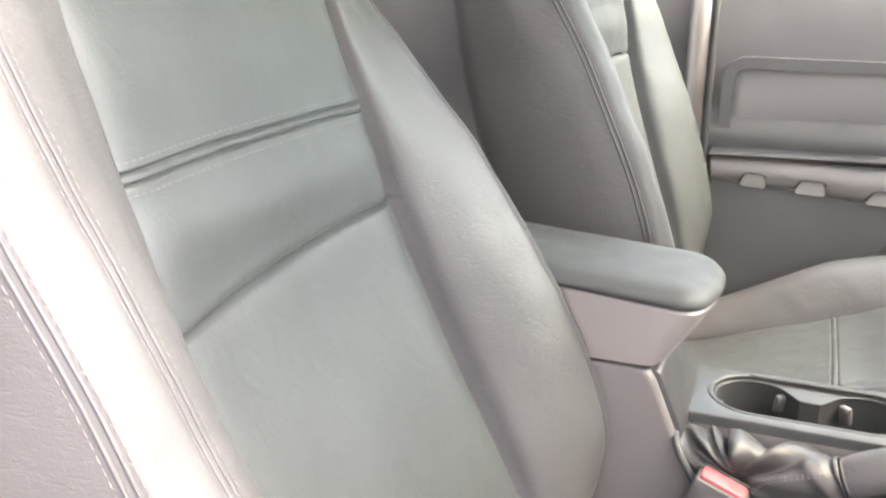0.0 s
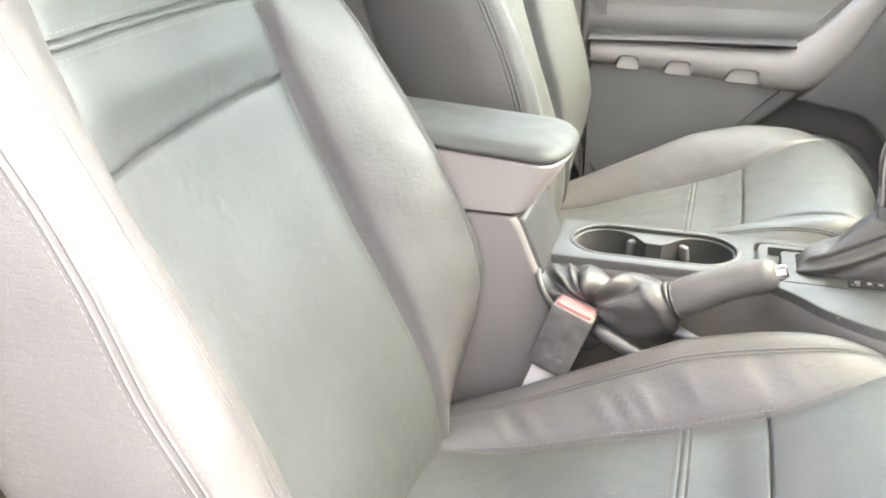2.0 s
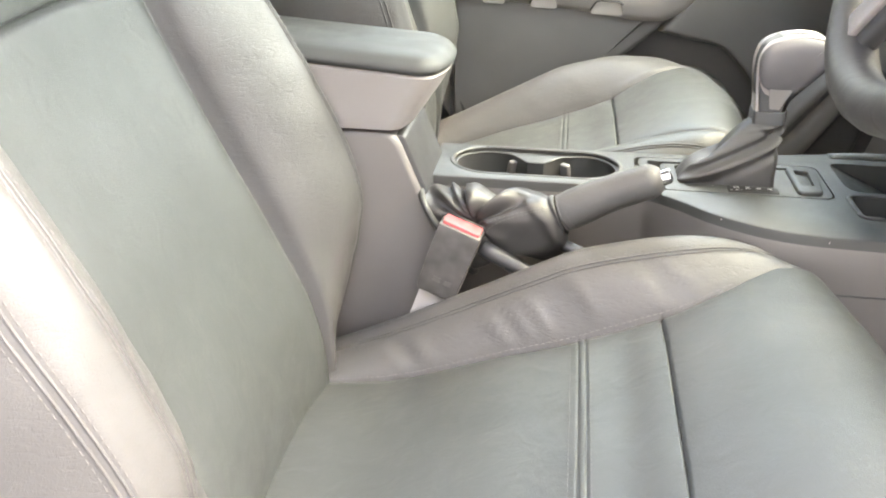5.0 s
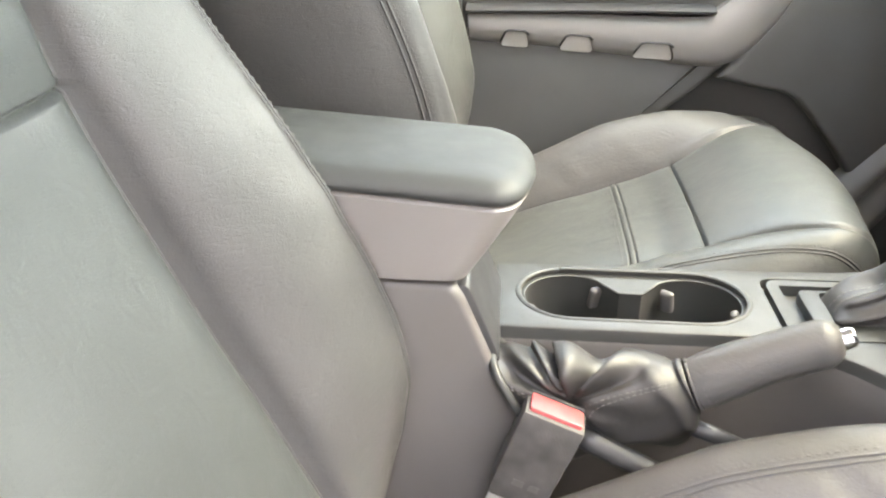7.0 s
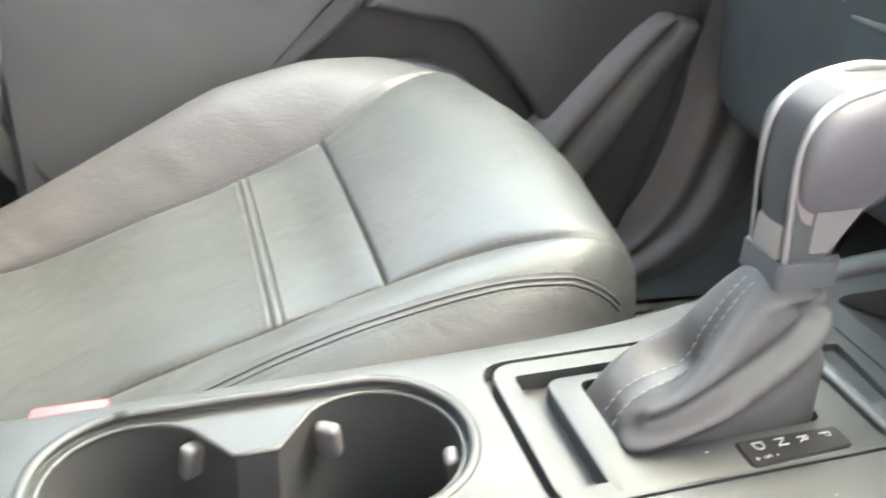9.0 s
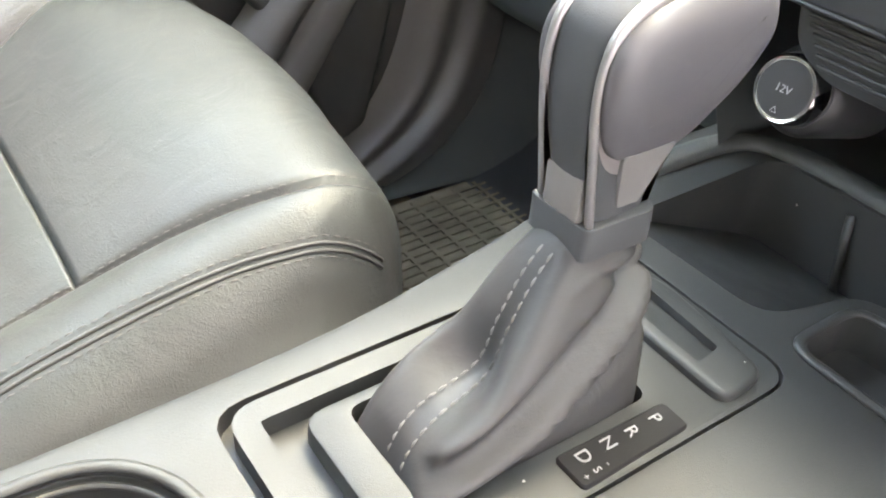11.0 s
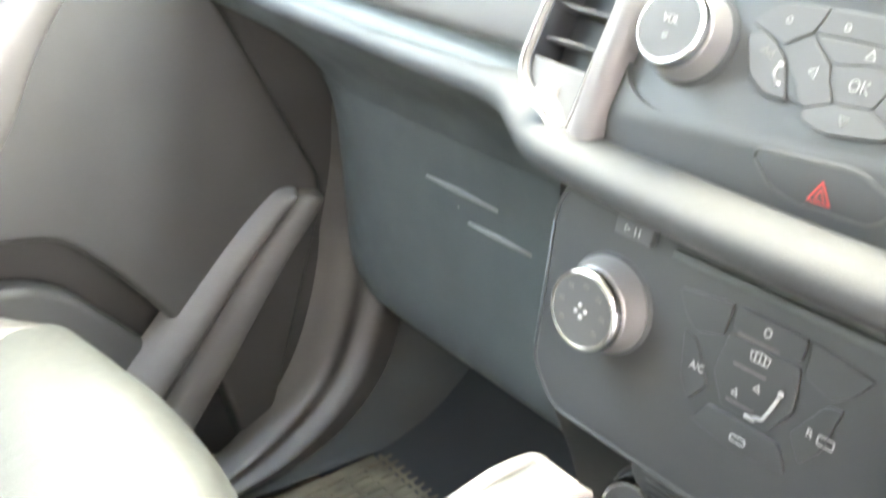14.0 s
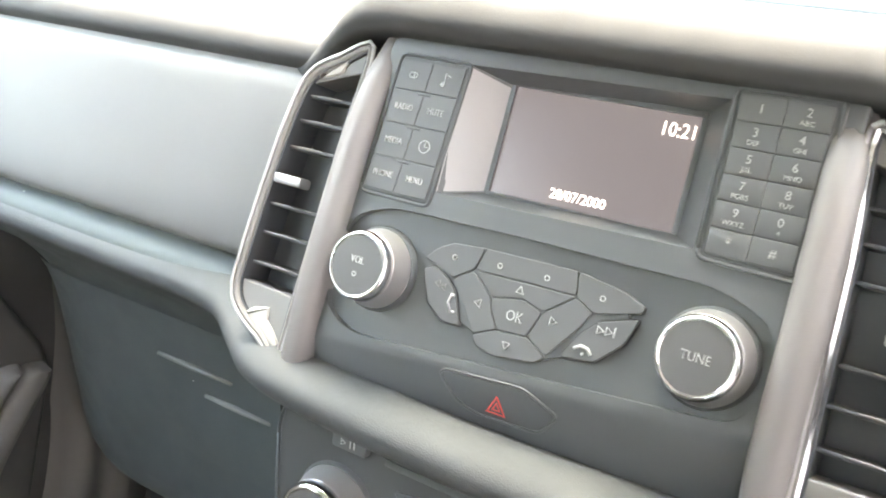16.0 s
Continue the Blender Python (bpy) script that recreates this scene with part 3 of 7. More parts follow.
def seat_cushion(seat, at, worn=1.0):
    turn = Matrix.Translation(at)
    seams = (CREST_I * SUB - 4, OUTER_I * SUB) if worn < 1 else (OUTER_I * SUB - 3, OUTER_I * SUB + 3)
    near = (7 * SUB,)
    ctrl = spline([(x, z, c) for x, z, c in CUSH], 10)
    extra = []
    for p, q in zip(ctrl, ctrl[1:]):
        extra.append(p)
        for sx in (DOUBLE_X - 0.0036, DOUBLE_X + 0.0036, SINGLE_X):
            extra += [p.lerp(q, (sx + d - p.x) / (q.x - p.x)) for d in (-0.0032, -0.0018, -0.0009, 0, 0.0009, 0.0018, 0.0032) if p.z > -0.001 and p.x < sx + d < q.x]
    ctrl = extra + ctrl[-1:]
    NTOP = next(i for i, p in enumerate(ctrl) if p.x > 0.299)
    n_half = (len(cushion_section(0, 0.1)) - 1) * SUB
    rows, xs = [], []
    for v, (x, z, c) in enumerate(ctrl):
        f = min(1, max(0, (x - 0.185) / 0.115))
        drop = max(0.02, min(0.16, z - 0.10))
        front = max(0, (v - NTOP - 8) / 50)
        row = []
        for i, p in enumerate(across(cushion_section(c, drop))):
            lat, off = p.x, p.y
            if lat < -0.14 and c > 0:
                off -= c * (1 - min(worn, 0.5)) * min(1, (-0.14 - lat) / 0.07)
            if lat > 0 and worn == 1 and c > 0:
                # towards the front the door-side bolster runs out into the thigh panel
                g = min(1, max(0, (x - 0.17) / 0.09))
                g *= g * (3 - 2 * g)
                off += g * (0.40 * c * min(1, lat / 0.15) ** 2 if lat < 0.15 else 0.40 * c - 0.55 * max(0, off))
            if lat < -0.15 and worn == 1:
                # the console side rolls off towards the front corner
                g = max(0, min(1, (-lat - 0.142) / 0.080))
                off -= (0.028 + 0.017 * min(1, max(0, (x - 0.14) / 0.14))) * g * g
            j = abs(i - n_half)
            if j <= SEAM_I * SUB:
                inner = 1 - (j / (SEAM_I * SUB)) ** 4
                off -= 0.0052 * dent(x - SINGLE_X, 0.0013) + 0.0022 * dent(x - SINGLE_X, 0.010) * inner + 0.0026 * (dent(x - DOUBLE_X - 0.0036, 0.0010) + dent(x - DOUBLE_X + 0.0036, 0.0010)) - 0.0012 * dent(x - DOUBLE_X, 0.008)
                off += 0.009 * inner * dent(x - 0.245, 0.05) + 0.004 * inner * dent(x - 0.02, 0.07) - 0.004 * inner * dent(x - 0.14, 0.02)
                off += 0.0018 * noise.noise(Vector((lat * 11, x * 11, 5 + at[1])))
            if worn == 1 and lat < 0:
                off -= 0.0058 * dent(j - SEAM_I * SUB, 0.6)
            else:
                off -= 0.005 * dent(j - SEAM_I * SUB, 0.8) * (1 - 0.95 * min(1, max(0, (x - 0.18) / 0.08)))
            off -= sum(0.0010 * dent(j - cc, 0.8) for cc in (seams if worn < 1 or lat > 0 else near)) * max(0, min(1, (0.315 - x) / 0.02))
            if SEAM_I * SUB < j < CREST_I * SUB and v < NTOP:
                # pulled leather: soft folds that run from the seam up to the crest
                jj = (j - SEAM_I * SUB) / (4 * SUB)
                g = math.sin(math.pi * jj) * max(0, min(1, (0.80 - jj) / 0.3))
                g *= min(1, max(0, c / 0.03)) * max(0, min(1, (0.26 - x) / 0.10))
                w1 = noise.noise(Vector((x * 24 + abs(lat) * 22, lat * 5, at[1])))
                w2 = 1 - 2 * abs(noise.noise(Vector((x * 26 + abs(lat) * 26, 2.5, at[1] + 4))))
                off += g * (0.004 * w1 + 0.0065 * max(0, w2) ** 3) * (1.0 if worn < 1 else 0.35)
            sx = x + 0.9 * (0.0225 - lat * lat) * f
            # the side panels taper away towards the front edge
            seam = CONSOLE_SEAM(x) if worn == 1 and lat < 0 else 0.140 + 0.036 * min(1, max(0, (x - 0.185) / 0.10)) ** 1.5
            q = abs(lat)
            if q > 0.09:
                q = 0.09 + (q - 0.09) * (seam - 0.09) / 0.05 if q < 0.14 else seam + (q - 0.14) * (0.214 - seam) / 0.074 if q < 0.214 else q
                lat = q if lat > 0 else -q
            if worn < 1 and lat < 0:
                lat -= 0.032 * min(1, max(0, (-lat - 0.03) / 0.11))
            row.append(turn @ Vector((sx, lat * (1 - 0.05 * front), z + off)))
        rows.append(row)
        xs.append(x)
    mid = n_half
    si, cr, ou = SEAM_I * SUB, CREST_I * SUB, OUTER_I * SUB
    vi = lambda x: min(range(NTOP), key=lambda i: abs(xs[i] - x))
    vd, vs = vi(DOUBLE_X), vi(SINGLE_X)
    last = len(rows) - 1
    cut = lambda r0, r1, c0, c1: loft([r[c0:c1 + 1] for r in rows[r0:r1 + 1]])
    base = part("cushion", cut(vs, last, mid - si, mid + si), LEATHER_IN, seat, "grey leather thigh support panel", 0)
    part("rear_insert", cut(0, vd, mid - si, mid + si), LEATHER_IN, base, "", 0)
    part("middle_insert", cut(vd, vs, mid - si, mid + si), LEATHER_IN, base, "", 0)
    for a, b in ((mid + si, 2 * mid), (0, mid - si)):
        part("cushion_bolster", cut(0, last, a, b), LEATHER_IN if worn == 1 and a == 0 else LEATHER, base, "gathered leather side bolster", 0)

    def line(c, r0=6, r1=NTOP + 44, f=0.0):
        pts, nor = [], []
        o = c + (1 if f > 0 else -1)
        for i in range(r0, r1):
            t = rows[i + 1][c] - rows[i - 1][c]
            s = rows[i][min(c + 1, 2 * mid)] - rows[i][max(c - 1, 0)]
            n = t.cross(s).normalized()
            if n.z < -0.3:
                n = -n
            pts.append(rows[i][c].lerp(rows[i][o], abs(f)))
            nor.append(n)
        return pts, nor
    ends = NTOP + 2 if worn < 1 else NTOP + 16
    for c in [mid + sg * cc for sg in (-1, 1) for cc in (seams if worn < 1 or sg > 0 else near)]:
        for f in (-0.35, 0.35):
            pts, nor = line(c, 6, ends, f)
            part("piping", tube([p + n * 0.0002 for p, n in zip(pts, nor)], 0.0011, 8), LEATHER, base, "", 0)
        for d in (-0.95, 0.95):
            p2, n2 = line(c, 6, ends, d)
            part("stitching", stitches([p + n * 0.0004 for p, n in zip(p2, n2)], n2, 0.0042, 0.0024, 0.00055), THREAD, base, "pale thread", 0)
    for c in (mid + si, mid - si):
        pts, nor = line(c, 6, vi(0.24))
        if worn < 1 or c > mid:
            part("seam_welt", tube([p + n * 0.0008 for p, n in zip(pts, nor)], 0.0013, 6), LEATHER, base, "", 0)
    for c, f in ((mid + si, 0.9), (mid - si, -0.9)) + (((mid - si, 0.9),) if worn == 1 else ()):
        p2, n2 = line(c, 6, NTOP + 16 if worn == 1 and c < mid else vi(0.25), f)
        part("seam_stitching", stitches([p + n * 0.0005 for p, n in zip(p2, n2)], n2, 0.0042, 0.0024, 0.0005), THREAD if worn == 1 else THREAD_DARK, base, "", 0)
    for d in (-0.010, 0.010):
        pts = [rows[vi(DOUBLE_X + d)][c] + Vector((0, 0, 0.0005)) for c in range(mid - si + 1, mid + si)]
        part("cross_stitching", stitches(pts, [Vector((0, 0, 1))] * len(pts), 0.0042, 0.0022, 0.0005), THREAD, base, "", 0)
    # base and runners
    x0, x1 = -0.2, 0.31
    b = rbox((x1 - x0, 0.40, 0.09), (at[0] + 0.5 * (x0 + x1), at[1], at[2] + 0.115), 0.012)
    part("seat_base", b, PLASTIC_BLACK, seat, "black plastic seat base")
    for s in (-1, 1):
        part("runner", rbox((0.56, 0.035, 0.055), (at[0] + 0.06, at[1] + 0.17 * s, 0.045), 0.004), PLASTIC_BLACK, seat, "black seat runner")
    return rows


driver = thing("front_seat", "grey leather driver seat with stitched bolsters and double cross seams", "car seat", (0.05, -0.335, 0.02), "front seats")
seat_back(driver, (0, -0.335, 0), 0, True)
seat_cushion(driver, (0, -0.335, 0), 0.12)
passenger = thing("front_seat", "grey leather passenger seat with stitched bolsters beside the console", "car seat", (0.02, 0.375, 0.02), "front seats")
seat_back(passenger, (0.066, 0.375, 0.02), 8)
seat_cushion(passenger, (-0.03, 0.375, 0.025))

# ---- rear bench ----
bench = thing("rear_seat", "dark grey leather rear bench seat behind the front seats", "rear seat", (-1.1, 0.02, 0.02))
part("cushion", rbox((0.46, 1.26, 0.16), (-0.98, 0.02, 0.33), 0.05, 4), LEATHER_IN, bench, "dark leather bench cushion")
part("seat_base", rbox((0.40, 1.20, 0.26), (-1.0, 0.02, 0.14), 0.02), PLASTIC_BLACK, bench, "black bench base")
lean = Matrix.Translation((-1.22, 0.02, 0.66)) @ Matrix.Rotation(radians(-12), 4, "Y")
part("backrest", rbox((0.13, 1.26, 0.62), (0, 0, 0), 0.05, 4, lean), LEATHER_IN, bench, "dark leather bench backrest")
for y in (-0.40, 0.0, 0.40):
    part("headrest", rbox((0.09, 0.27, 0.19), (0.0, y, 0.41), 0.035, 4, lean), LEATHER_IN, bench, "dark leather headrest")

# ---- cab shell ----
solid("ground", rbox((400, 400, 0.1), (0, 0, -0.62), 0), TARMAC, "grey concrete yard outside the vehicle", "ground", "structure")
# two unseen walls, added only to cut sky light from either side
solid("wall_sky_block", rbox((14, 0.25, 4.0), (0.5, -2.35, 1.43), 0.02), SKY_BLOCK, "unseen pale wall added to hold back sky light", "wall", "structure")
solid("wall_sky_block", rbox((14, 0.25, 3.4), (0.5, 3.4, 1.13), 0.02), SKY_BLOCK, "unseen pale wall added to hold back sky light", "wall", "structure")
solid("floor", rbox((2.7, 1.52, 0.06), (-0.15, 0.02, -0.01), 0.01), CARPET, "dark brown ribbed floor carpet", "floor", "structure")
# toe board that rises under the dashboard, its shade put into a black colour
toe = [[(p.x, y, p.z) for y in (-0.72, -0.2, 0.2, 0.74)] for p in spline([(0.60, 0, 0.021), (0.80, 0, 0.06), (0.98, 0, 0.22), (1.08, 0, 0.45)], 5)]
solid("floor_toe_board", loft(toe), PLASTIC_BLACK, "toe board blackened for the shade under the dashboard", "floor", "structure", sharp=0)
solid("ceiling", rbox((1.82, 1.06, 0.05), (-0.44, 0.02, 1.19), 0.02), HEADLINER, "light grey fabric headliner", "ceiling", "structure")
solid("wall_rear", rbox((0.08, 1.5, 0.75), (-1.36, 0.02, 0.39), 0.02), PLASTIC_DOOR, "dark trimmed rear cab wall below the window", "wall", "structure")
solid("wall_front", rbox((0.05, 1.5, 0.85), (1.13, 0.02, 0.40), 0.01), PLASTIC_BLACK, "black firewall behind the dashboard", "wall", "structure")
for y, nm in ((0.76, "left"), (-0.72, "right")):
    s = 1 if y > 0 else -1
    pillars = [((1.02, y, 0.78), (0.42, y - 0.20 * s, 1.19), 0.035), ((-0.52, y - 0.01 * s, 0.75), (-0.56, y - 0.20 * s, 1.19), 0.05), ((-1.32, y, 0.75), (-1.25, y - 0.20 * s, 1.19), 0.05)]
    for a, c, r in pillars:
        solid("pillar_trim", tube(spline([a, Vector(a).lerp(Vector(c), 0.5) + Vector((0, 0.012 * s, 0)), c], 5), r, 10), HEADLINER, "grey moulded roof pillar trim", "pillar", "structure", sharp=0)
# sill and lower post of the open door's side
solid("door_sill", rbox((1.5, 0.10, 0.08), (0.28, -0.74, 0.0), 0.02), PLASTIC_GREY, "grey plastic door sill", "sill", "structure")
solid("wall_post", rbox((0.16, 0.07, 0.76), (-0.54, -0.72, 0.37), 0.02), HEADLINER, "light grey lower door post trim", "pillar", "structure")
solid("wall_rear_side", rbox((0.72, 0.05, 0.74), (-0.99, -0.745, 0.37), 0.02), PLASTIC_DOOR, "dark rear door trim", "wall", "structure")
solid("wall_rear_side", rbox((0.80, 0.05, 0.88), (-0.95, 0.785, 0.44), 0.02), PLASTIC_DOOR, "dark rear door trim", "wall", "structure")
solid("wall_kick_panel", rbox((0.46, 0.06, 0.70), (0.90, -0.735, 0.36), 0.02), PLASTIC_DOOR, "dark kick panel by the footwell", "wall", "structure")
for corners, nm in (([(1.03, -0.68, 0.80), (1.03, 0.72, 0.80), (0.44, 0.58, 1.17), (0.44, -0.54, 1.17)], "windscreen"), ([(-1.36, 0.66, 0.78), (-1.36, -0.62, 0.78), (-1.30, -0.52, 1.16), (-1.30, 0.56, 1.16)], "rear_window"),
                    ([(-0.46, 0.765, 0.77), (0.93, 0.765, 0.77), (0.42, 0.61, 1.16), (-0.5, 0.61, 1.16)], "window_pane"), ([(-1.26, 0.77, 0.77), (-0.58, 0.77, 0.77), (-0.6, 0.61, 1.16), (-1.2, 0.61, 1.16)], "window_pane")):
    b = bmesh.new()
    f = b.faces.new([b.verts.new(p) for p in corners])
    ex = bmesh.ops.extrude_face_region(b, geom=[f])
    bmesh.ops.translate(b, vec=f.normal * 0.004 if f.normal.length else (0.004, 0, 0), verts=[v for v in ex["geom"] if isinstance(v, bmesh.types.BMVert)])
    ob = solid(nm, b, GLASS, "clear vehicle window glass", "window", "structure")
    ob.visible_shadow = False

# ---- passenger door ----
DOOR_Y = 0.70
door = thing("door_1", "closed dark grey passenger door panel with a silver pull strip", "car door", (0.2, 0.72, 0.1), kind="structure")


# main skin, with the lower pocket pressed into it
rows = []
for i in range(61):
    z = 0.03 + 0.73 * i / 60
    r = []
    for j in range(81):
        x = -0.152 + 0.872 * j / 80
        y = DOOR_Y + 0.02 * max(0, (z - 0.6) / 0.16) ** 2 - 0.018 * max(0, (0.3 - z) / 0.27)
        y -= 0.012 * math.exp(-((z - 0.53) / 0.03) ** 2)
        # hollow behind the map pocket
        y += 0.034 * max(0, min(1, (0.425 - z) / 0.02)) * max(0, min(1, (x - 0.0) / 0.03)) * max(0, min(1, (0.54 - x) / 0.03))
        r.append((x, y, z))
    rows.append(r)
part("door_skin", loft(rows), PLASTIC_DOOR, door, "dark grained door skin", 0)
part("door_shell", rbox((1.06, 0.05, 0.74), (0.08, DOOR_Y + 0.062, 0.39), 0.01), PLASTIC, door)
# rubber seal along the rear edge, and the post trim behind it
edge = spline([(-0.158, DOOR_Y - 0.006, 0.78), (-0.158, DOOR_Y - 0.010, 0.60), (-0.158, DOOR_Y - 0.014, 0.42), (-0.150, DOOR_Y - 0.016, 0.32), (-0.118, DOOR_Y - 0.018, 0.24), (-0.06, DOOR_Y - 0.02, 0.18)], 6)
part("door_seal", tube(edge, 0.007, 8), RUBBER, door, "black rubber door seal", 0)
solid("pillar_lower_trim", loft([[(p.x - 0.010 - 0.014 * math.sin(a) - 0.012 * (1 - math.cos(a)) - d, DOOR_Y + 0.02 - 0.034 * math.sin(a), p.z) for a in np.linspace(0, math.pi, 9) for d in (0.0,)] for p in edge]), TRIM_DARK, "grey rolled post trim behind the door", "pillar", "structure", sharp=0)
solid("pillar_panel", rbox((0.24, 0.05, 0.74), (-0.30, DOOR_Y + 0.04, 0.42), 0.012), PLASTIC_DOOR, "dark moulded post panel beside the seat", "pillar", "structure")
# dark hollow above the arm rest with a rounded frame
M_DOOR = Matrix(((1, 0, 0, 0), (0, 0, -1, DOOR_Y), (0, 1, 0, 0), (0, 0, 0, 1)))
upper = round_poly([(-0.118, 0.512), (0.21, 0.512), (0.30, 0.605), (0.325, 0.640), (-0.118, 0.642)], 0.02, 6)
part("upper_frame", outline_ring(upper, -0.020, 0.010, M_DOOR), PLASTIC_DOOR, door, "dark moulded frame")
part("upper_inset", prism(upper, 0.001, 0.004, 0.002, 2, M_DOOR), TRIM_DARK, door, "dark soft inset")
# shelf over the strip
part("arm_rest", sweep([(x, DOOR_Y - 0.004, 0.506 + 0.006 * math.sin((x + 0.14) * 4)) for x in np.linspace(-0.145, 0.215, 12)], [(0.0, -0.006), (0.030, -0.008), (0.038, -0.005), (0.0385, -0.002), (0.030, 0.002), (0, 0.003)]), PLASTIC_BLACK, door, "dark soft arm rest edge")
# silver strip that sweeps up into the pull handle
low = spline([(-0.138, 0.458, 0), (-0.02, 0.452, 0), (0.10, 0.440, 0), (0.20, 0.428, 0), (0.255, 0.440, 0), (0.305, 0.497, 0), (0.340, 0.570, 0), (0.383, 0.637, 0)], 6)
high = spline([(-0.142, 0.500, 0), (-0.02, 0.501, 0), (0.10, 0.499, 0), (0.185, 0.499, 0), (0.215, 0.508, 0), (0.257, 0.545, 0), (0.298, 0.590, 0), (0.339, 0.640, 0)], 6)
rows = []
for a, c in zip(low, high):
    r = []
    for t in np.linspace(0, 1, 13):
        p = Vector(a).lerp(Vector(c), t)
        bulge = 0.012 * math.sin(math.pi * t) ** 0.5 + 0.028
        r.append((p.x, DOOR_Y - bulge, p.y))
    rows.append([(a[0], DOOR_Y + 0.004, a[1])] + r + [(c[0], DOOR_Y + 0.004, c[1])])
strip_bm = loft(rows, closed=True, caps=True)
POCKETS = [(-0.095, 0.466, 0.045), (-0.008, 0.461, 0.052), (0.100, 0.453, 0.062)]
cuts = []
for x, z, w in POCKETS:
    o = round_poly([(x, z - 0.016), (x + w * 1.02, z - 0.018), (x + w * 0.90, z + 0.008), (x + w * 0.22, z + 0.009)], 0.008, 4)
    cuts.append(prism(o, 0.025, 0.09, 0, m=M_DOOR))
strip = part("pull_strip", carve(strip_bm, cuts), TRIM, door, "satin silver pull strip", 35)
for x, z, w in POCKETS:
    o = round_poly([(x + 0.001, z - 0.0155), (x + w, z - 0.0175), (x + w * 0.89, z + 0.006), (x + w * 0.22, z + 0.007)], 0.008, 4)
    # black line that draws the shadow under the slot's upper edge
    part("slot_shade", tube([M_DOOR @ Vector((px, pz, 0.041)) for px, pz in ((x + w * 0.04, z - 0.006), (x + w * 0.20, z + 0.008), (x + w * 0.32, z + 0.0105), (x + w * 0.85, z + 0.0095), (x + w * 0.96, z + 0.004))], 0.0016, 6), PLASTIC_BLACK, strip, "dark line for the shadow along the slot top", 0)
    part("slot_insert", prism(o, 0.024, 0.0300, 0.001, 1, M_DOOR), SLOT, strip, "bright silver slot insert")
# lower pocket: an arch, a shaded hollow and a slanting bar in front of it
arch = spline([(0.228, 0.410, 0), (0.285, 0.397, 0), (0.335, 0.388, 0), (0.368, 0.362, 0), (0.415, 0.308, 0), (0.455, 0.252, 0), (0.50, 0.17, 0), (0.53, 0.06, 0)], 6)
ahead = [(p.x, p.y) for p in arch] + [(0.56, 0.05), (0.600, 0.20), (0.642, 0.366), (0.636, 0.402), (0.535, 0.575), (0.485, 0.66), (0.34, 0.66), (0.30, 0.50), (0.25, 0.435)]
part("front_panel", prism(ahead, 0.0, 0.028, 0.010, 4, M_DOOR), PLASTIC_DOOR, door, "dark raised panel round the map pocket")
part("rear_panel", prism(round_poly([(-0.150, 0.05), (0.02, 0.05), (0.06, 0.27), (0.137, 0.336), (0.193, 0.382), (0.243, 0.43), (0.24, 0.47), (-0.150, 0.47)], 0.006, 3), 0.0, 0.024, 0.010, 4, M_DOOR), PLASTIC_DOOR, door, "dark flat door panel")
part("pocket_panel", prism(round_poly([(0.20, 0.335), (0.30, 0.345), (0.345, 0.325), (0.44, 0.22), (0.46, 0.05), (0.05, 0.05), (0.05, 0.24)], 0.02, 4), -0.01, 0.016, 0.010, 3, M_DOOR), PLASTIC_DOOR, door, "dark map pocket front")
inner = spline([(0.370, 0.19, 0), (0.457, 0.286, 0), (0.520, 0.353, 0), (0.561, 0.388, 0), (0.588, 0.402, 0)], 5)
outer = spline([(0.424, 0.08, 0), (0.510, 0.202, 0), (0.578, 0.305, 0), (0.626, 0.368, 0), (0.632, 0.390, 0)], 5)
ridge = [(0.0, 0.006), (0.03, 0.020), (0.12, 0.036), (0.24, 0.045), (0.36, 0.047), (0.44, 0.043), (0.48, 0.034), (0.53, 0.034), (0.57, 0.042), (0.66, 0.047), (0.85, 0.049), (0.95, 0.048), (1.0, 0.043), (1.03, 0.030), (1.04, 0.0)]
rows = []
for k, (a, c) in enumerate(zip(inner, outer)):
    low_end = min(1.0, 0.25 + 0.25 * (len(inner) - 1 - k))
    rows.append([M_DOOR @ Vector((a.x + (c.x - a.x) * u, a.y + (c.y - a.y) * u, h * low_end)) for u, h in ridge])
# door plastic in a paler grey, which carries the sheen of side light
part("pocket_bar", loft(rows), TRIM_DARK, door, "rolled edge and flange of the map pocket, paled for sheen", 55)
part("seat_belt_dot", lathe([(0.0, 0.010), (0.012, 0.010), (0.016, 0.004), (0.017, 0)], 20, M_DOOR @ Matrix.Translation((0.452, 0.250, 0.012))), PLASTIC_BLACK, door, "dark round stud")
# pale upper trim with the handle recess and a window switch
cap = [(0.285, 0.678), (0.38, 0.671), (0.44, 0.664), (0.715, 0.642), (0.715, 0.775), (0.285, 0.775)]
capo = part("upper_trim", prism(round_poly(cap, 0.006, 3), 0.0, 0.018, 0.005, 3, M_DOOR), TRIM, door, "pale satin upper door trim")
sur = part("handle_surround", prism(round_poly([(0.288, 0.683), (0.385, 0.680), (0.412, 0.692), (0.436, 0.735), (0.452, 0.773), (0.288, 0.773)], 0.012, 5), 0.012, 0.027, 0.007, 4, M_DOOR), TRIM, door, "raised surround of the door handle")
cupo = round_poly([(0.288, 0.692), (0.366, 0.692), (0.377, 0.701), (0.399, 0.745), (0.410, 0.773), (0.288, 0.773)], 0.006, 4)
part("handle_cup", prism(cupo, 0.020, 0.0278, 0.001, 1, M_DOOR), PLASTIC_GREY, sur, "grey handle recess")
part("cup_rim", tube([M_DOOR @ Vector((x, z, 0.0278)) for x, z in cupo + cupo[:1]], 0.0022, 6), TRIM, sur, "", 0)
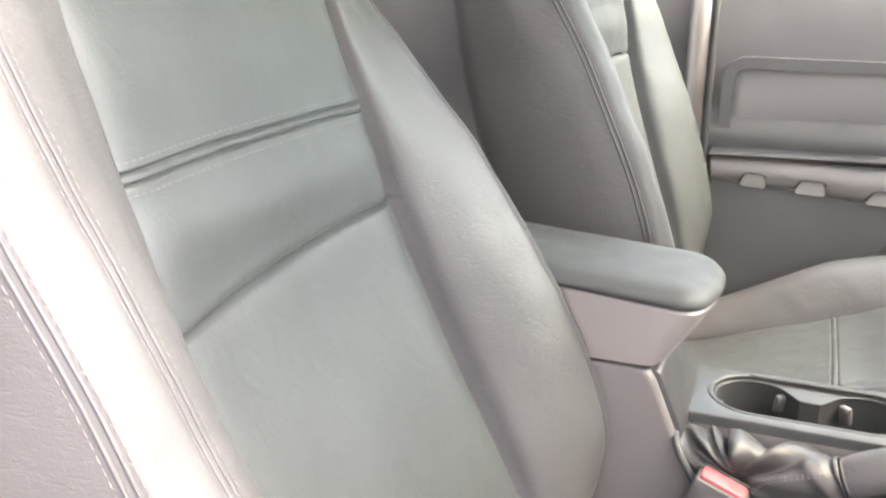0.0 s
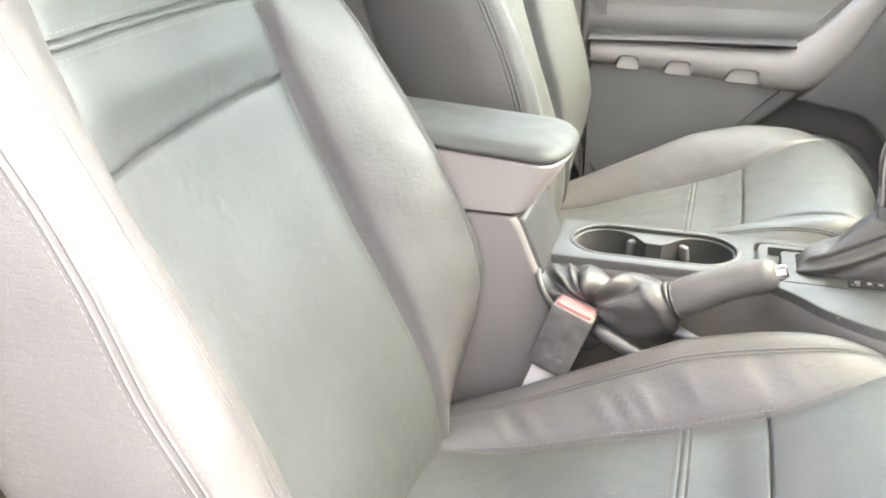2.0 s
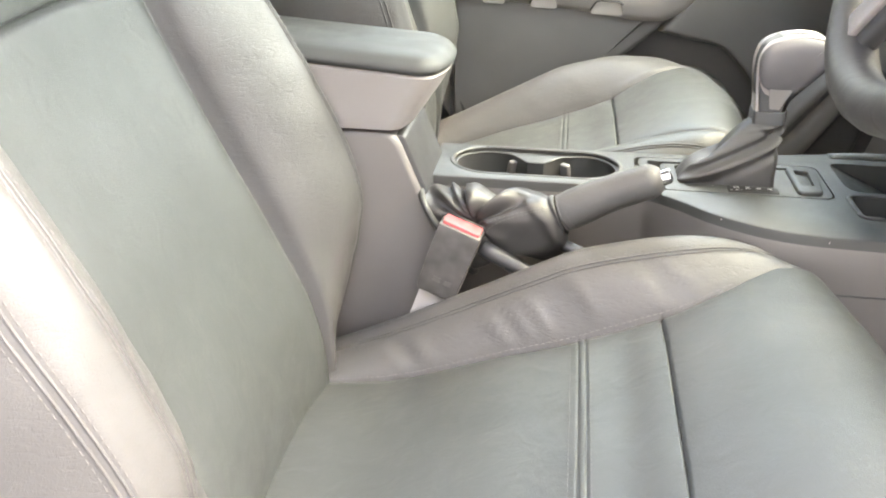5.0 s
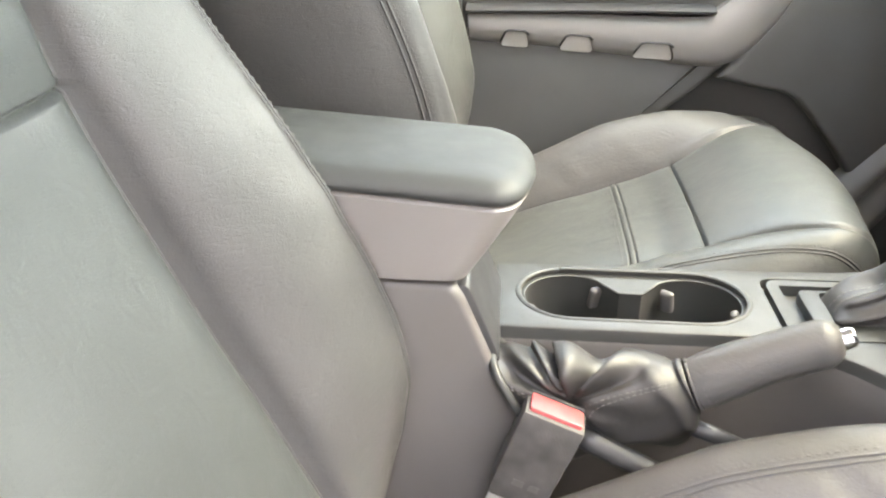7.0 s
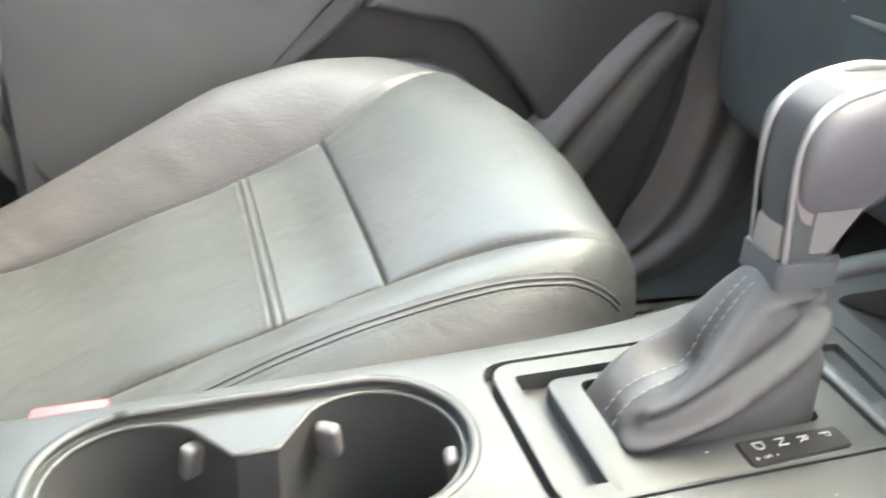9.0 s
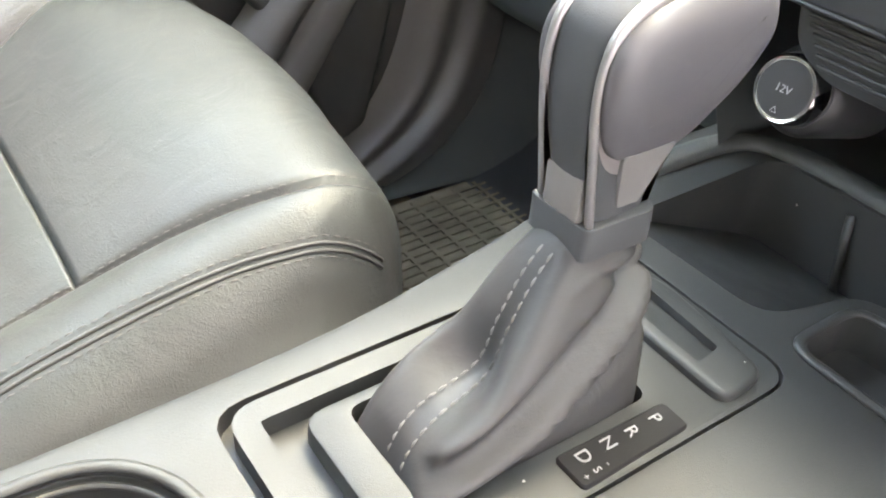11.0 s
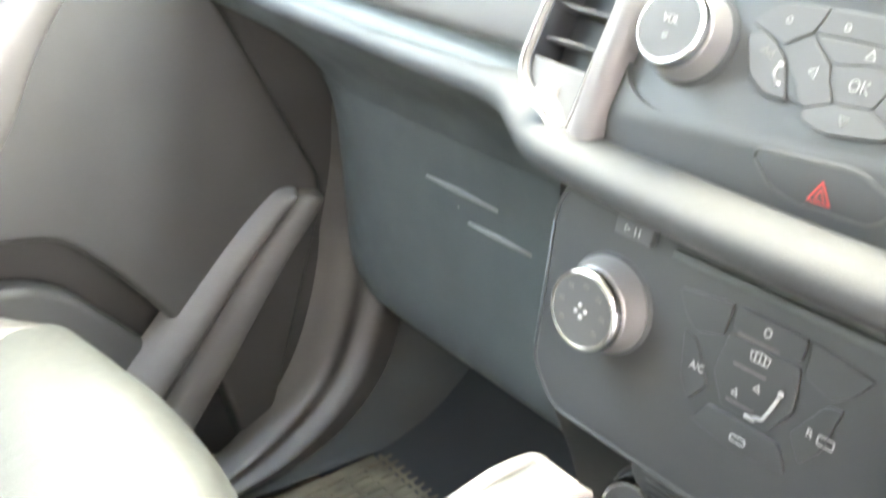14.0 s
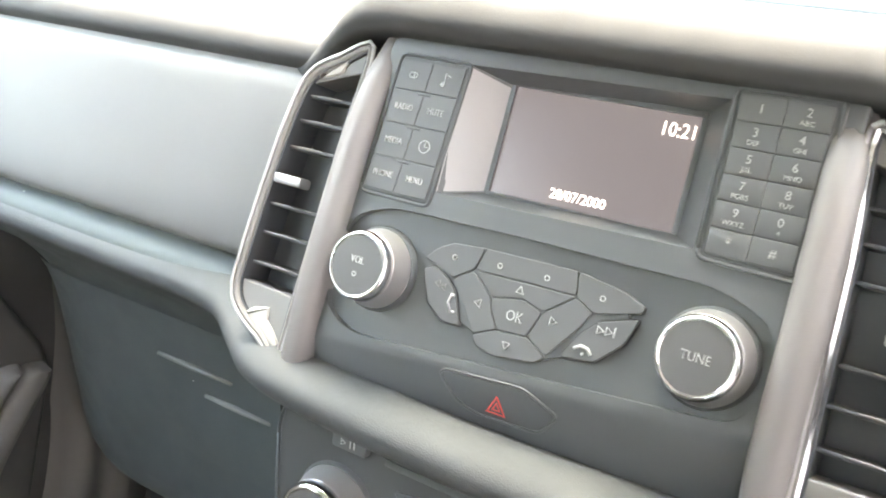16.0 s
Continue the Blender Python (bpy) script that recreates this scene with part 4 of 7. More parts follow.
sw = part("switch_base", prism(round_poly([(0.436, 0.692), (0.463, 0.692), (0.474, 0.738), (0.447, 0.740)], 0.007, 4), 0.018, 0.0205, 0.001, 1, M_DOOR), PLASTIC_GREY, capo, "grey window switch")
for x, z, w, h in ((0.449, 0.7005, 0.010, 0.008), (0.4545, 0.7155, 0.011, 0.003), (0.4595, 0.7285, 0.010, 0.009)):
    part("switch_key", prism(rect(x - w / 2, z - h / 2, x + w / 2, z + h / 2, 0.0025), 0.0200, 0.0235, 0.001, 2, M_DOOR), SILVER, sw, "silver switch key")
# post and kick panel ahead of the door
# paler than the door plastic, to put the footwell's glare into the colour
solid("wall_kick_panel", rbox((0.62, 0.06, 0.66), (0.84, 0.757, 0.33), 0.02), TRIM_DARK, "dark kick panel by the footwell", "wall", "structure")
back = spline([(0.640, 0.705, 0.60), (0.655, 0.705, 0.40), (0.645, 0.695, 0.26), (0.59, 0.685, 0.13), (0.47, 0.665, 0.062), (0.36, 0.655, 0.050)], 6)
fore = spline([(0.82, 0.720, 0.58), (0.82, 0.715, 0.38), (0.79, 0.690, 0.21), (0.72, 0.650, 0.10), (0.59, 0.622, 0.045), (0.40, 0.612, 0.038)], 6)
rows = []
for p, q in zip(back, fore):
    r = []
    for u in np.linspace(0, 1, 25):
        out = 0.020 * math.sin(math.pi * u) ** 0.8 + 0.011 * dent(u - 0.30, 0.10) - 0.006 * dent(u - 0.47, 0.07) + 0.010 * dent(u - 0.68, 0.12)
        r.append(p.lerp(q, u) + Vector((-0.15, -0.85, 0.35)) * out)
    rows.append(r)
# the same paled grey, lifted for glare low in the footwell
solid("sill_trim", loft(rows), TRIM_DARK, "moulded kick and sill trim with soft ridges, paled for glare", "trim", "structure", sharp=0)
# dark moulding that closes the side of the footwell ahead of the sill trim
ahead = spline([(1.08, 0.690, 0.58), (1.08, 0.655, 0.38), (1.05, 0.625, 0.21), (0.99, 0.602, 0.10), (0.92, 0.592, 0.035), (0.88, 0.594, 0.020)], 6)
rows = []
for p, q in zip(fore, ahead):
    rows.append([p.lerp(q, u) + Vector((0.0, -(0.018 * math.sin(math.pi * u) ** 0.8 + 0.006 * dent(u - 0.35, 0.08)) * min(1, p.z / 0.25), 0.004)) for u in np.linspace(0, 1, 17)])
solid("footwell_trim", loft(rows), PLASTIC, "dark moulded footwell side trim", "trim", "structure", sharp=0)
solid("sill_plate", rbox((0.95, 0.08, 0.05), (0.10, 0.655, 0.030), 0.015), PLASTIC_DOOR, "dark plastic sill plate along the carpet", "trim", "structure")


# ---- ribbed floor mat ----
mat_ = thing("floor_mat", "brown rubber floor mat with a ribbed waffle pattern", "floor mat", (0.55, 0.40, 0.02))
part("mat_base", rbox((0.50, 0.45, 0.008), (0.58, 0.375, 0.026), 0.003), CARPET, mat_)
b = bmesh.new()
vs, fs = [], []


def rib(x0, y0, x1, y1, z0, z1):
    k = len(vs)
    vs.extend([(x0, y0, z0), (x1, y0, z0), (x1, y1, z0), (x0, y1, z0), (x0 + 0.001, y0 + 0.001, z1), (x1 - 0.001, y0 + 0.001, z1), (x1 - 0.001, y1 - 0.001, z1), (x0 + 0.001, y1 - 0.001, z1)])
    fs.extend([(k, k + 1, k + 5, k + 4), (k + 1, k + 2, k + 6, k + 5), (k + 2, k + 3, k + 7, k + 6), (k + 3, k, k + 4, k + 7), (k + 4, k + 5, k + 6, k + 7)])


for i in range(32):
    rib(0.34, 0.16 + 0.0135 * i, 0.82, 0.166 + 0.0135 * i, 0.029, 0.0321)
for i in range(16):
    rib(0.345 + 0.030 * i, 0.155, 0.352 + 0.030 * i, 0.592, 0.029, 0.0320)
me = bpy.data.meshes.new("rib")
me.from_pydata(vs, [], fs)
b.from_mesh(me)
bpy.data.meshes.remove(me)
tagged(part("mat_ribs", b, CARPET, mat_), kind="stuff")

# ---- centre console ----
TOP = 0.374
console = thing("centre_console", "dark grey plastic centre console with twin cup holder", "console", (0.2, 0.04, 0.02))
near = spline([(-0.085, -0.022, 0), (0.05, -0.022, 0), (0.150, -0.024, 0), (0.195, -0.050, 0), (0.235, -0.088, 0), (0.30, -0.122, 0), (0.40, -0.132, 0), (0.55, -0.135, 0), (0.63, -0.136, 0)], 5)
far = spline([(0.63, 0.150, 0), (0.55, 0.150, 0), (0.44, 0.146, 0), (0.30, 0.118, 0), (0.20, 0.104, 0), (0.0, 0.100, 0), (-0.085, 0.098, 0)], 5)
plan = [(p[0], p[1]) for p in near] + [(p[0], p[1]) for p in far]


def cup_plan(grow=0.0):
    """Two round wells that run together, the waist drawn in from the far side."""
    r, cy, x0, x1 = 0.0421 + grow, 0.042, -0.0157, 0.0923
    pts = []
    for a in np.linspace(270, 90 - 38, 26):
        pts.append((x0 + r * math.cos(radians(a)), cy + r * math.sin(radians(a))))
    for x in np.linspace(0.028, 0.048, 4):
        pts.append((x, 0.052 + grow))
    for a in np.linspace(90 + 38, -90, 26):
        pts.append((x1 + r * math.cos(radians(a)), cy + r * math.sin(radians(a))))
    return pts


def stadium(x0, x1, cy, r, n=16):
    return [(x0 + r * math.cos(radians(a)), cy + r * math.sin(radians(a))) for a in np.linspace(90, 270, n)] + [(x1 + r * math.cos(radians(a)), cy + r * math.sin(radians(a))) for a in np.linspace(-90, 90, n)]


body = prism(plan, 0.20, TOP, 0.004, 2)
bin_cut = prism(round_poly([(0.394, 0.010), (0.448, -0.004), (0.450, -0.100), (0.514, -0.100), (0.514, 0.102), (0.392, 0.102)], 0.016, 5), TOP - 0.060, TOP + 0.05)
for v in bin_cut.verts:
    if v.co.z < TOP:
        v.co.z = TOP - 0.0005 - 0.056 * (v.co.x - 0.392) / 0.122
cuts = [prism(stadium(-0.0157, 0.0923, 0.042, 0.0463, 17), TOP - 0.005, TOP + 0.05), prism(cup_plan(), TOP - 0.0853, TOP + 0.05),
        prism(rect(0.157, -0.024, 0.374, 0.086, 0.016), TOP - 0.010, TOP + 0.05), prism(rect(0.195, 0.000, 0.318, 0.062, 0.008), TOP - 0.03, TOP + 0.05),
        prism(rect(0.388, -0.075, 0.435, -0.010, 0.012), TOP - 0.022, TOP + 0.05), bin_cut]
top = part("console_body", carve(body, cuts), PLASTIC_CONSOLE, console, "dusty dark console moulding", 30)
soften(top, 0.0022, 3, 40)
# bright rolled rim of the cup holder
rim = [(x, y, TOP - 0.001) for x, y in stadium(-0.0157, 0.0923, 0.042, 0.0477, 17)]
part("cup_rim", tube(rim + rim[:2], 0.0032, 8, flat=0.7), PLASTIC_CONSOLE, top, "rolled cup holder rim", 0)
lip = [(x, y, TOP - 0.0055) for x, y in cup_plan(0.0004)]
part("cup_lip", tube(lip + lip[:2], 0.0015, 6), PLASTIC_CONSOLE, top, "", 0)
part("cup_well", loft([[(x, y, z) for x, y in cup_plan(0.001)] for z in (TOP - 0.0055, TOP - 0.084)], closed=True, bm=prism(cup_plan(0.001), TOP - 0.0845, TOP - 0.0842)), PLASTIC_BLACK, top, "black cup well")
for x, y, a in ((0.007, 0.076, 32), (0.077, 0.074, -32), (0.134, 0.034, -100), (-0.056, 0.030, 100)):
    m = Matrix.Translation((x, y, TOP - 0.020)) @ Matrix.Rotation(radians(a), 4, "Z") @ Matrix.Rotation(radians(12), 4, "X")
    part("cup_lug", rbox((0.013, 0.008, 0.022), (0, -0.004, 0), 0.003, 3, m), ACCENT, top, "grey rubber cup lug")
tray = [(x, y, TOP + 0.0008) for x, y in rect(0.387, -0.076, 0.436, -0.009, 0.013, 6)]
part("tray_rim", tube(tray + tray[:2], 0.0030, 8, flat=0.6), PLASTIC_CONSOLE, top, "raised rim of the small tray", 0)
# sides of the console
part("side_panel", loft([[(p.x, p.y + d, z) for p in near] for z, d in ((0.362, -0.0005), (0.358, -0.0020), (0.335, -0.0028), (0.215, -0.012), (0.12, -0.03), (0.02, -0.035))]), PLASTIC_GREY, console, "grey lower console side", 0)
part("panel_seam", tube([(p.x, p.y - 0.0048, 0.311 + 0.02 * (p.x - 0.3)) for p in near if p.x > 0.22], 0.0012, 6), PLASTIC_BLACK, console, "", 0)
part("side_panel", loft([[(p.x, p.y + d, z) for p in far] for z, d in ((0.215, 0.010), (0.12, 0.02), (0.02, 0.022))]), PLASTIC, console, "dark lower console side", 0)
# brake well, black for the shadow beneath the lever
part("brake_well", rbox((0.34, 0.09, 0.13), (0.07, -0.070, 0.115), 0.015), PLASTIC_BLACK, console, "trough beside the brake lever, blackened for shade")

# gear plate
plate = thing("gear_selector", "automatic gear selector with leather boot and silver grip", "gear lever", (0.26, 0.03, TOP - 0.01))
pl = carve(prism(rect(0.187, -0.022, 0.358, 0.066, 0.010), TOP - 0.0098, TOP + 0.0005, 0.002, 2), [prism(rect(0.204, 0.002, 0.312, 0.060, 0.007), TOP - 0.05, TOP + 0.02)])
gp = part("gear_plate", pl, PLASTIC_CONSOLE, plate, "dark plastic gear plate", 30)
part("plate_step", outline_ring(rect(0.162, -0.0225, 0.372, 0.083, 0.015, 6), 0.011, 0.0100, Matrix.Translation((0, 0, TOP - 0.0098))), PLASTIC_CONSOLE, gp)
fr = round_poly([(0.333, -0.019), (0.361, -0.017), (0.369, 0.048), (0.360, 0.068), (0.334, 0.066)], 0.009, 5)
part("front_insert", carve(prism(fr, TOP - 0.004, TOP + 0.005, 0.003, 3), [prism(round_poly([(0.340, 0.002), (0.3545, 0.004), (0.3575, 0.052), (0.341, 0.054)], 0.002, 3), TOP - 0.0015, TOP + 0.03)]), PLASTIC_CONSOLE, gp, "grey slotted insert", 30)
strip_o = round_poly([(0.257, -0.0205), (0.3135, -0.0190), (0.3135, -0.0045), (0.257, -0.0030)], 0.003, 4)
letters = part("range_strip", prism(strip_o, TOP - 0.002, TOP + 0.0022, 0.0008, 1), STRIP_BLACK, plate, "glossy black range strip")
for body_, x, y, s in (("P", 0.3035, -0.0095, 0.0080), ("R", 0.2910, -0.0095, 0.0080), ("N", 0.2790, -0.0090, 0.0080), ("D", 0.2665, -0.0090, 0.0085), ("S", 0.2668, -0.0165, 0.0050), ("+", 0.2610, -0.0168, 0.0045), ("-", 0.2725, -0.0165, 0.0045)):
    m = Matrix.Translation((x, y, TOP + 0.0024)) @ Matrix.Rotation(radians(-90), 4, "Z")
    part("range_letter", lettering(body_, s, m), WHITE, letters, "", 0)
# boot: four-sided at the plate, round at the neck, with a slumped fold
rows = []
base = [(0.208, 0.005), (0.255, 0.003), (0.307, 0.005), (0.310, 0.030), (0.307, 0.056), (0.255, 0.058), (0.208, 0.056), (0.206, 0.030)]
base = [(p.x, p.y) for p in spline([(x, y, 0) for x, y in base], 8, True)]
NECK = Vector((0.298, 0.036, 0.446))
nn = len(base)
# how the skin of each side draws in and rises from the plate to the neck: (inwards, upwards)
STEPS = [0, 0.17, 0.33, 0.5, 0.67, 0.83, 1]
SKIN = {"rear": ([0, 0.10, 0.26, 0.56, 0.67, 0.80, 1], [0, 0.15, 0.25, 0.33, 0.56, 0.79, 1]),
        "near": ([0, -0.10, -0.12, 0.05, 0.40, 0.75, 1], [0, 0.16, 0.32, 0.50, 0.68, 0.85, 1]),
        "front": ([0, 0.10, 0.25, 0.45, 0.70, 0.9, 1], [0, 0.17, 0.34, 0.52, 0.70, 0.86, 1]),
        "far": ([0, 0.13, 0.28, 0.47, 0.68, 0.86, 1], [0, 0.19, 0.38, 0.56, 0.72, 0.87, 1])}
SKIN = {k: (curve(STEPS, a), curve(STEPS, b)) for k, (a, b) in SKIN.items()}
FOLD = curve([-3.2, -2.5, -2.2, -1.57, -1.0, -0.5, 0.2], [-0.1, 0.03, 0.12, 0.33, 0.60, 0.80, 0.98])
for i in range(57):
    t = i / 56
    r = []
    for x, y in base:
        a = math.atan2(y - 0.031, (x - 0.258) * 0.55)
        ca, sa = math.cos(a), math.sin(a)
        q = Vector((NECK.x + 0.0150 * ca, NECK.y + 0.0148 * sa, NECK.z - 0.004 * ca))
        p0 = Vector((x, y, TOP - 0.003))
        share = {"rear": max(0, -ca) ** 2, "front": max(0, ca) ** 2, "near": max(0, -sa) ** 2, "far": max(0, sa) ** 2}
        inw = sum(w * SKIN[k][0](t) for k, w in share.items())
        up = sum(w * SKIN[k][1](t) for k, w in share.items())
        p = p0.lerp(q, inw)
        p.z = p0.z + (q.z - p0.z) * up
        d = Vector((ca, sa, 0.25)).normalized()
        # one heavy fold that climbs from the rear corner round the near side to the neck, with hollows above and below it
        side = max(0, min(1, (a + 2.75) / 0.5)) * max(0, min(1, (0.4 - a) / 0.5))
        e = t - FOLD(a)
        f = side * (0.0062 * dent(e, 0.060) - 0.0062 * dent(e - 0.17, 0.085) - 0.0030 * dent(e + 0.15, 0.07))
        # short creases gathered under the neck
        gather = max(0, math.cos(a + 0.9)) ** 2
        f += gather * (0.0030 * dent(t - 0.90 - 0.10 * (a + 1.2), 0.022) - 0.0034 * dent(t - 0.82 + 0.08 * (a + 1.2), 0.026))
        f += 0.0020 * max(0, math.cos(a - 2.2)) * math.sin(math.pi * t)
        f += math.sin(math.pi * t) * (0.0007 * math.sin(4 * a + 7 * t + 0.4) + 0.0011 * noise.noise(Vector((ca * 2.4, sa * 2.4, t * 5 + 3))))
        r.append(p + d * f * min(1, (1 - t) / 0.08) * min(1, t / 0.06))
    rows.append(r)
boot = part("gear_boot", loft(rows, closed=True), LEATHER_SOFT, plate, "soft grey leather gear boot", 0)
for off in (-1, 2):
    col = [r[(56 + off) % nn] for r in rows[1:54]]
    nor = [Vector((-0.75, -0.3, 0.55)).normalized()] * len(col)
    part("boot_stitching", stitches([p + n * 0.0007 for p, n in zip(col, nor)], nor, 0.0040, 0.0012, 0.0006), THREAD_BOOT, boot, "pale twin stitching", 0)
# the grip: axis leans forward
AX = Matrix.Translation(NECK) @ Matrix.Diagonal((1, 1, 0.945, 1))
part("neck_ring", prism(round_poly([(-0.0190, -0.0155), (0.0142, -0.0168), (0.0208, 0), (0.0142, 0.0178), (-0.0190, 0.0165)], 0.004, 4), -0.004, 0.011, 0.0012, 2, AX), KNOB_DARK, plate, "dark grey collar under the grip")
# section of the grip along its height: (height, rear, front, half width)
prof = [(0.008, -0.0160, 0.0140, 0.0125), (0.026, -0.0182, 0.0190, 0.0135), (0.042, -0.0205, 0.0295, 0.0165), (0.060, -0.022, 0.043, 0.0210), (0.077, -0.021, 0.051, 0.0225), (0.090, -0.016, 0.050, 0.0220), (0.0995, -0.003, 0.040, 0.0190)]


def grip_rows(y0, y1, grow=0.0, lo=0, hi=7, slim=0.0):
    rows = []
    pr = spline([(h, a, b) for h, a, b, w in prof[lo:hi]], 5)
    ws = curve([p[0] for p in prof], [p[3] for p in prof])
    for h, a, b in pr:
        w = ws(h) + grow - slim
        r = []
        for s in np.linspace(0, 2 * math.pi, 40, endpoint=False):
            cx, cy = math.cos(s), math.sin(s)
            ex = abs(cx) ** 0.55 * (1 if cx > 0 else -1)
            ey = abs(cy) ** 0.55 * (1 if cy > 0 else -1)
            y = max(y0, min(y1, ey * w))
            r.append(AX @ Vector(((a + b) / 2 + ex * ((b - a) / 2 + grow), y, h)))
        rows.append(r)
    return rows


part("grip_core", loft(grip_rows(-0.0125, 0.0125, 0.0), closed=True, caps=True), KNOB_DARK, plate, "dark leather grip core", 75)
PAD = [(-0.0175, 0.0480), (-0.0120, 0.0400), (-0.002, 0.0355), (0.012, 0.0350), (0.026, 0.0385), (0.0395, 0.0530), (0.0500, 0.0690), (0.0530, 0.0785), (0.0500, 0.0915), (0.040, 0.0985), (0.020, 0.1005), (-0.003, 0.0955), (-0.0155, 0.0880), (-0.0212, 0.0770), (-0.0212, 0.0620)]
PAD = [(p.x, p.y) for p in spline([(x, h, 0) for x, h in PAD], 4, True)]
# silver hoop that runs up both sides and over the front of the crown
for y in (-0.0128, 0.0128):
    pts = [AX @ Vector((x, y, h)) for x, h in ((-0.0155, 0.010), (-0.0180, 0.030), (-0.0216, 0.060), (-0.0208, 0.077), (-0.0152, 0.0885), (-0.003, 0.0955), (0.019, 0.1000), (0.039, 0.0982), (0.0490, 0.0920))]
    part("silver_hoop", tube(spline(pts, 5), lambda t: 0.0017 + 0.0015 * min(1, max(0, (t - 0.36) / 0.3)), 10), HOOP, plate, "satin silver hoop", 0)
part("silver_bridge", tube([AX @ Vector((0.0440, y, 0.0960)) for y in (-0.0128, -0.005, 0.005, 0.0128)], 0.0035, 8), HOOP, plate, "satin silver front bridge", 0)
for sgn in (-1, 1):
    # a puffed pad with a rounded lower edge and a flatter face
    wide = curve([p[0] for p in prof], [p[3] for p in prof])
    rows = []
    for d, y in ((0.0012, 0.0120), (0.0, 0.0150), (0.0004, 0.0172), (0.0016, 0.0192), (0.0036, 0.0208), (0.0062, 0.0219), (0.0084, 0.0224), (0.0120, 0.0226), (0.0165, 0.0227)):
        rows.append([AX @ Vector((x, sgn * (0.012 + (y - 0.012) * max(0.35, (wide(h) - 0.012) / 0.0105)), h)) for x, h in inset_lines(PAD, d)])
    part("cheek_pad", loft(rows, closed=True, caps=True), KNOB_SIDE, plate, "smooth grey side pad", 60)
    lo_y, hi_y = (-0.03, -0.0110) if sgn < 0 else (0.0110, 0.03)
    rows = grip_rows(lo_y, hi_y, 0.0004, 0, 4, 0.0020)
    part("silver_leg", loft(rows, closed=True, caps=True), SILVER, plate, "satin silver lower leg", 60)
for sgn in (-1, 1):
    part("leg_inset", prism(round_poly([(-0.003, 0.014), (0.008, 0.013), (0.019, 0.039), (-0.007, 0.039)], 0.002, 3), -0.0012, 0.0010, 0.0003, 1, AX @ Matrix(((1, 0, 0, 0), (0, 0.113 * sgn, -1, 0.0099 * sgn), (0, 1, 0, 0), (0, 0, 0, 1)))), TRIM_DARK, plate, "dark inset in the silver leg")
part("release_button", rbox((0.005, 0.020, 0.020), (-0.0165, 0, 0.020), 0.002, 2, AX), TRIM, plate, "pale release button")

# ---- arm rest box ----
box = thing("armrest_box", "padded console armrest lid on a grey plastic box", "armrest", (-0.2, 0.0, 0.02))
lid_lo = [(-0.55, -0.080), (-0.118, -0.082), (-0.108, -0.076), (-0.100, -0.05), (-0.098, -0.01), (-0.100, 0.03), (-0.115, 0.055), (-0.55, 0.058)]
lid_hi = [(-0.55, -0.082), (-0.085, -0.084), (-0.070, -0.074), (-0.060, -0.045), (-0.058, -0.01), (-0.062, 0.030), (-0.082, 0.056), (-0.55, 0.060)]


def ring_at(t, z, grow=0.0, pull=1.0, rise=0.018):
    pts = [Vector((*a, 0)).lerp(Vector((*c, 0)), t) for a, c in zip(lid_lo, lid_hi)]
    o = inset_lines(round_poly([(p.x, p.y) for p in pts], 0.02, 5), grow)
    return [(-0.45 + (x + 0.45) * (0.80 + 0.20 * pull), -0.012 + (y + 0.012) * pull, z + rise * (lambda q: q * q * (3 - 2 * q))(max(0, min(1, (-0.07 - x) / 0.22))) * max(0, min(1, (z - 0.45) / 0.05))) for x, y in o]


part("lid_skirt", loft([ring_at(0, 0.443, 0.004), ring_at(0.03, 0.444), ring_at(0.35, 0.462), ring_at(0.7, 0.483, rise=0.028), ring_at(0.97, 0.501, 0, rise=0.034), ring_at(1, 0.504, 0.003, rise=0.034)], closed=True, caps=True), TRIM, box, "smooth warm grey lid skirt", 30)
part("lid_pad", loft([ring_at(1, 0.503, 0.004, rise=0.034), ring_at(1, 0.506, -0.001, rise=0.033), ring_at(1, 0.511, -0.003, rise=0.030), ring_at(1, 0.516, 0.0005, rise=0.029), ring_at(1, 0.5205, 0.005, rise=0.029), ring_at(1, 0.5235, 0.012, rise=0.029), ring_at(1, 0.526, 0.013, 0.8, 0.028), ring_at(1, 0.5285, 0.013, 0.5, 0.027), ring_at(1, 0.5295, 0.013, 0.1, 0.026)], closed=True, caps=True), ARMREST, box, "soft grey armrest pad", 60)
# box under the lid with its slanting front
outl = [(-0.55, 0.05), (-0.55, 0.440), (-0.118, 0.440), (-0.108, 0.430), (-0.076, 0.355), (-0.058, 0.332), (-0.056, 0.05)]
M_SIDE = Matrix(((1, 0, 0, 0), (0, 0, -1, 0), (0, 1, 0, 0), (0, 0, 0, 1)))
part("box_body", prism(round_poly(outl, 0.006, 3), -0.058, 0.080, 0.006, 3, M_SIDE), PLASTIC_GREY, box, "grey console box")
# dark plastic, its black also holding the shade of the gap before it
part("box_shoulder", prism(round_poly([(-0.118, 0.434), (-0.104, 0.436), (-0.078, 0.374), (-0.070, 0.20), (-0.12, 0.20)], 0.006, 3), -0.056, 0.070, 0.004, 2, M_SIDE), PLASTIC_BLACK, box, "dark plastic sloping box front, blackened for the shade on it")

# ---- parking brake ----
brake = thing("parking_brake", "leather parking brake lever with chrome button, lowered", "brake lever", (0.05, -0.07, 0.26))
A, B = Vector((0.076, -0.072, 0.358)), Vector((0.176, -0.078, 0.407))
axis = (B - A).normalized()
prof_r = curve([0, 0.08, 0.2, 0.5, 0.8, 0.93, 1.0], [0.0205, 0.0215, 0.0215, 0.0195, 0.0190, 0.0175, 0.0115])
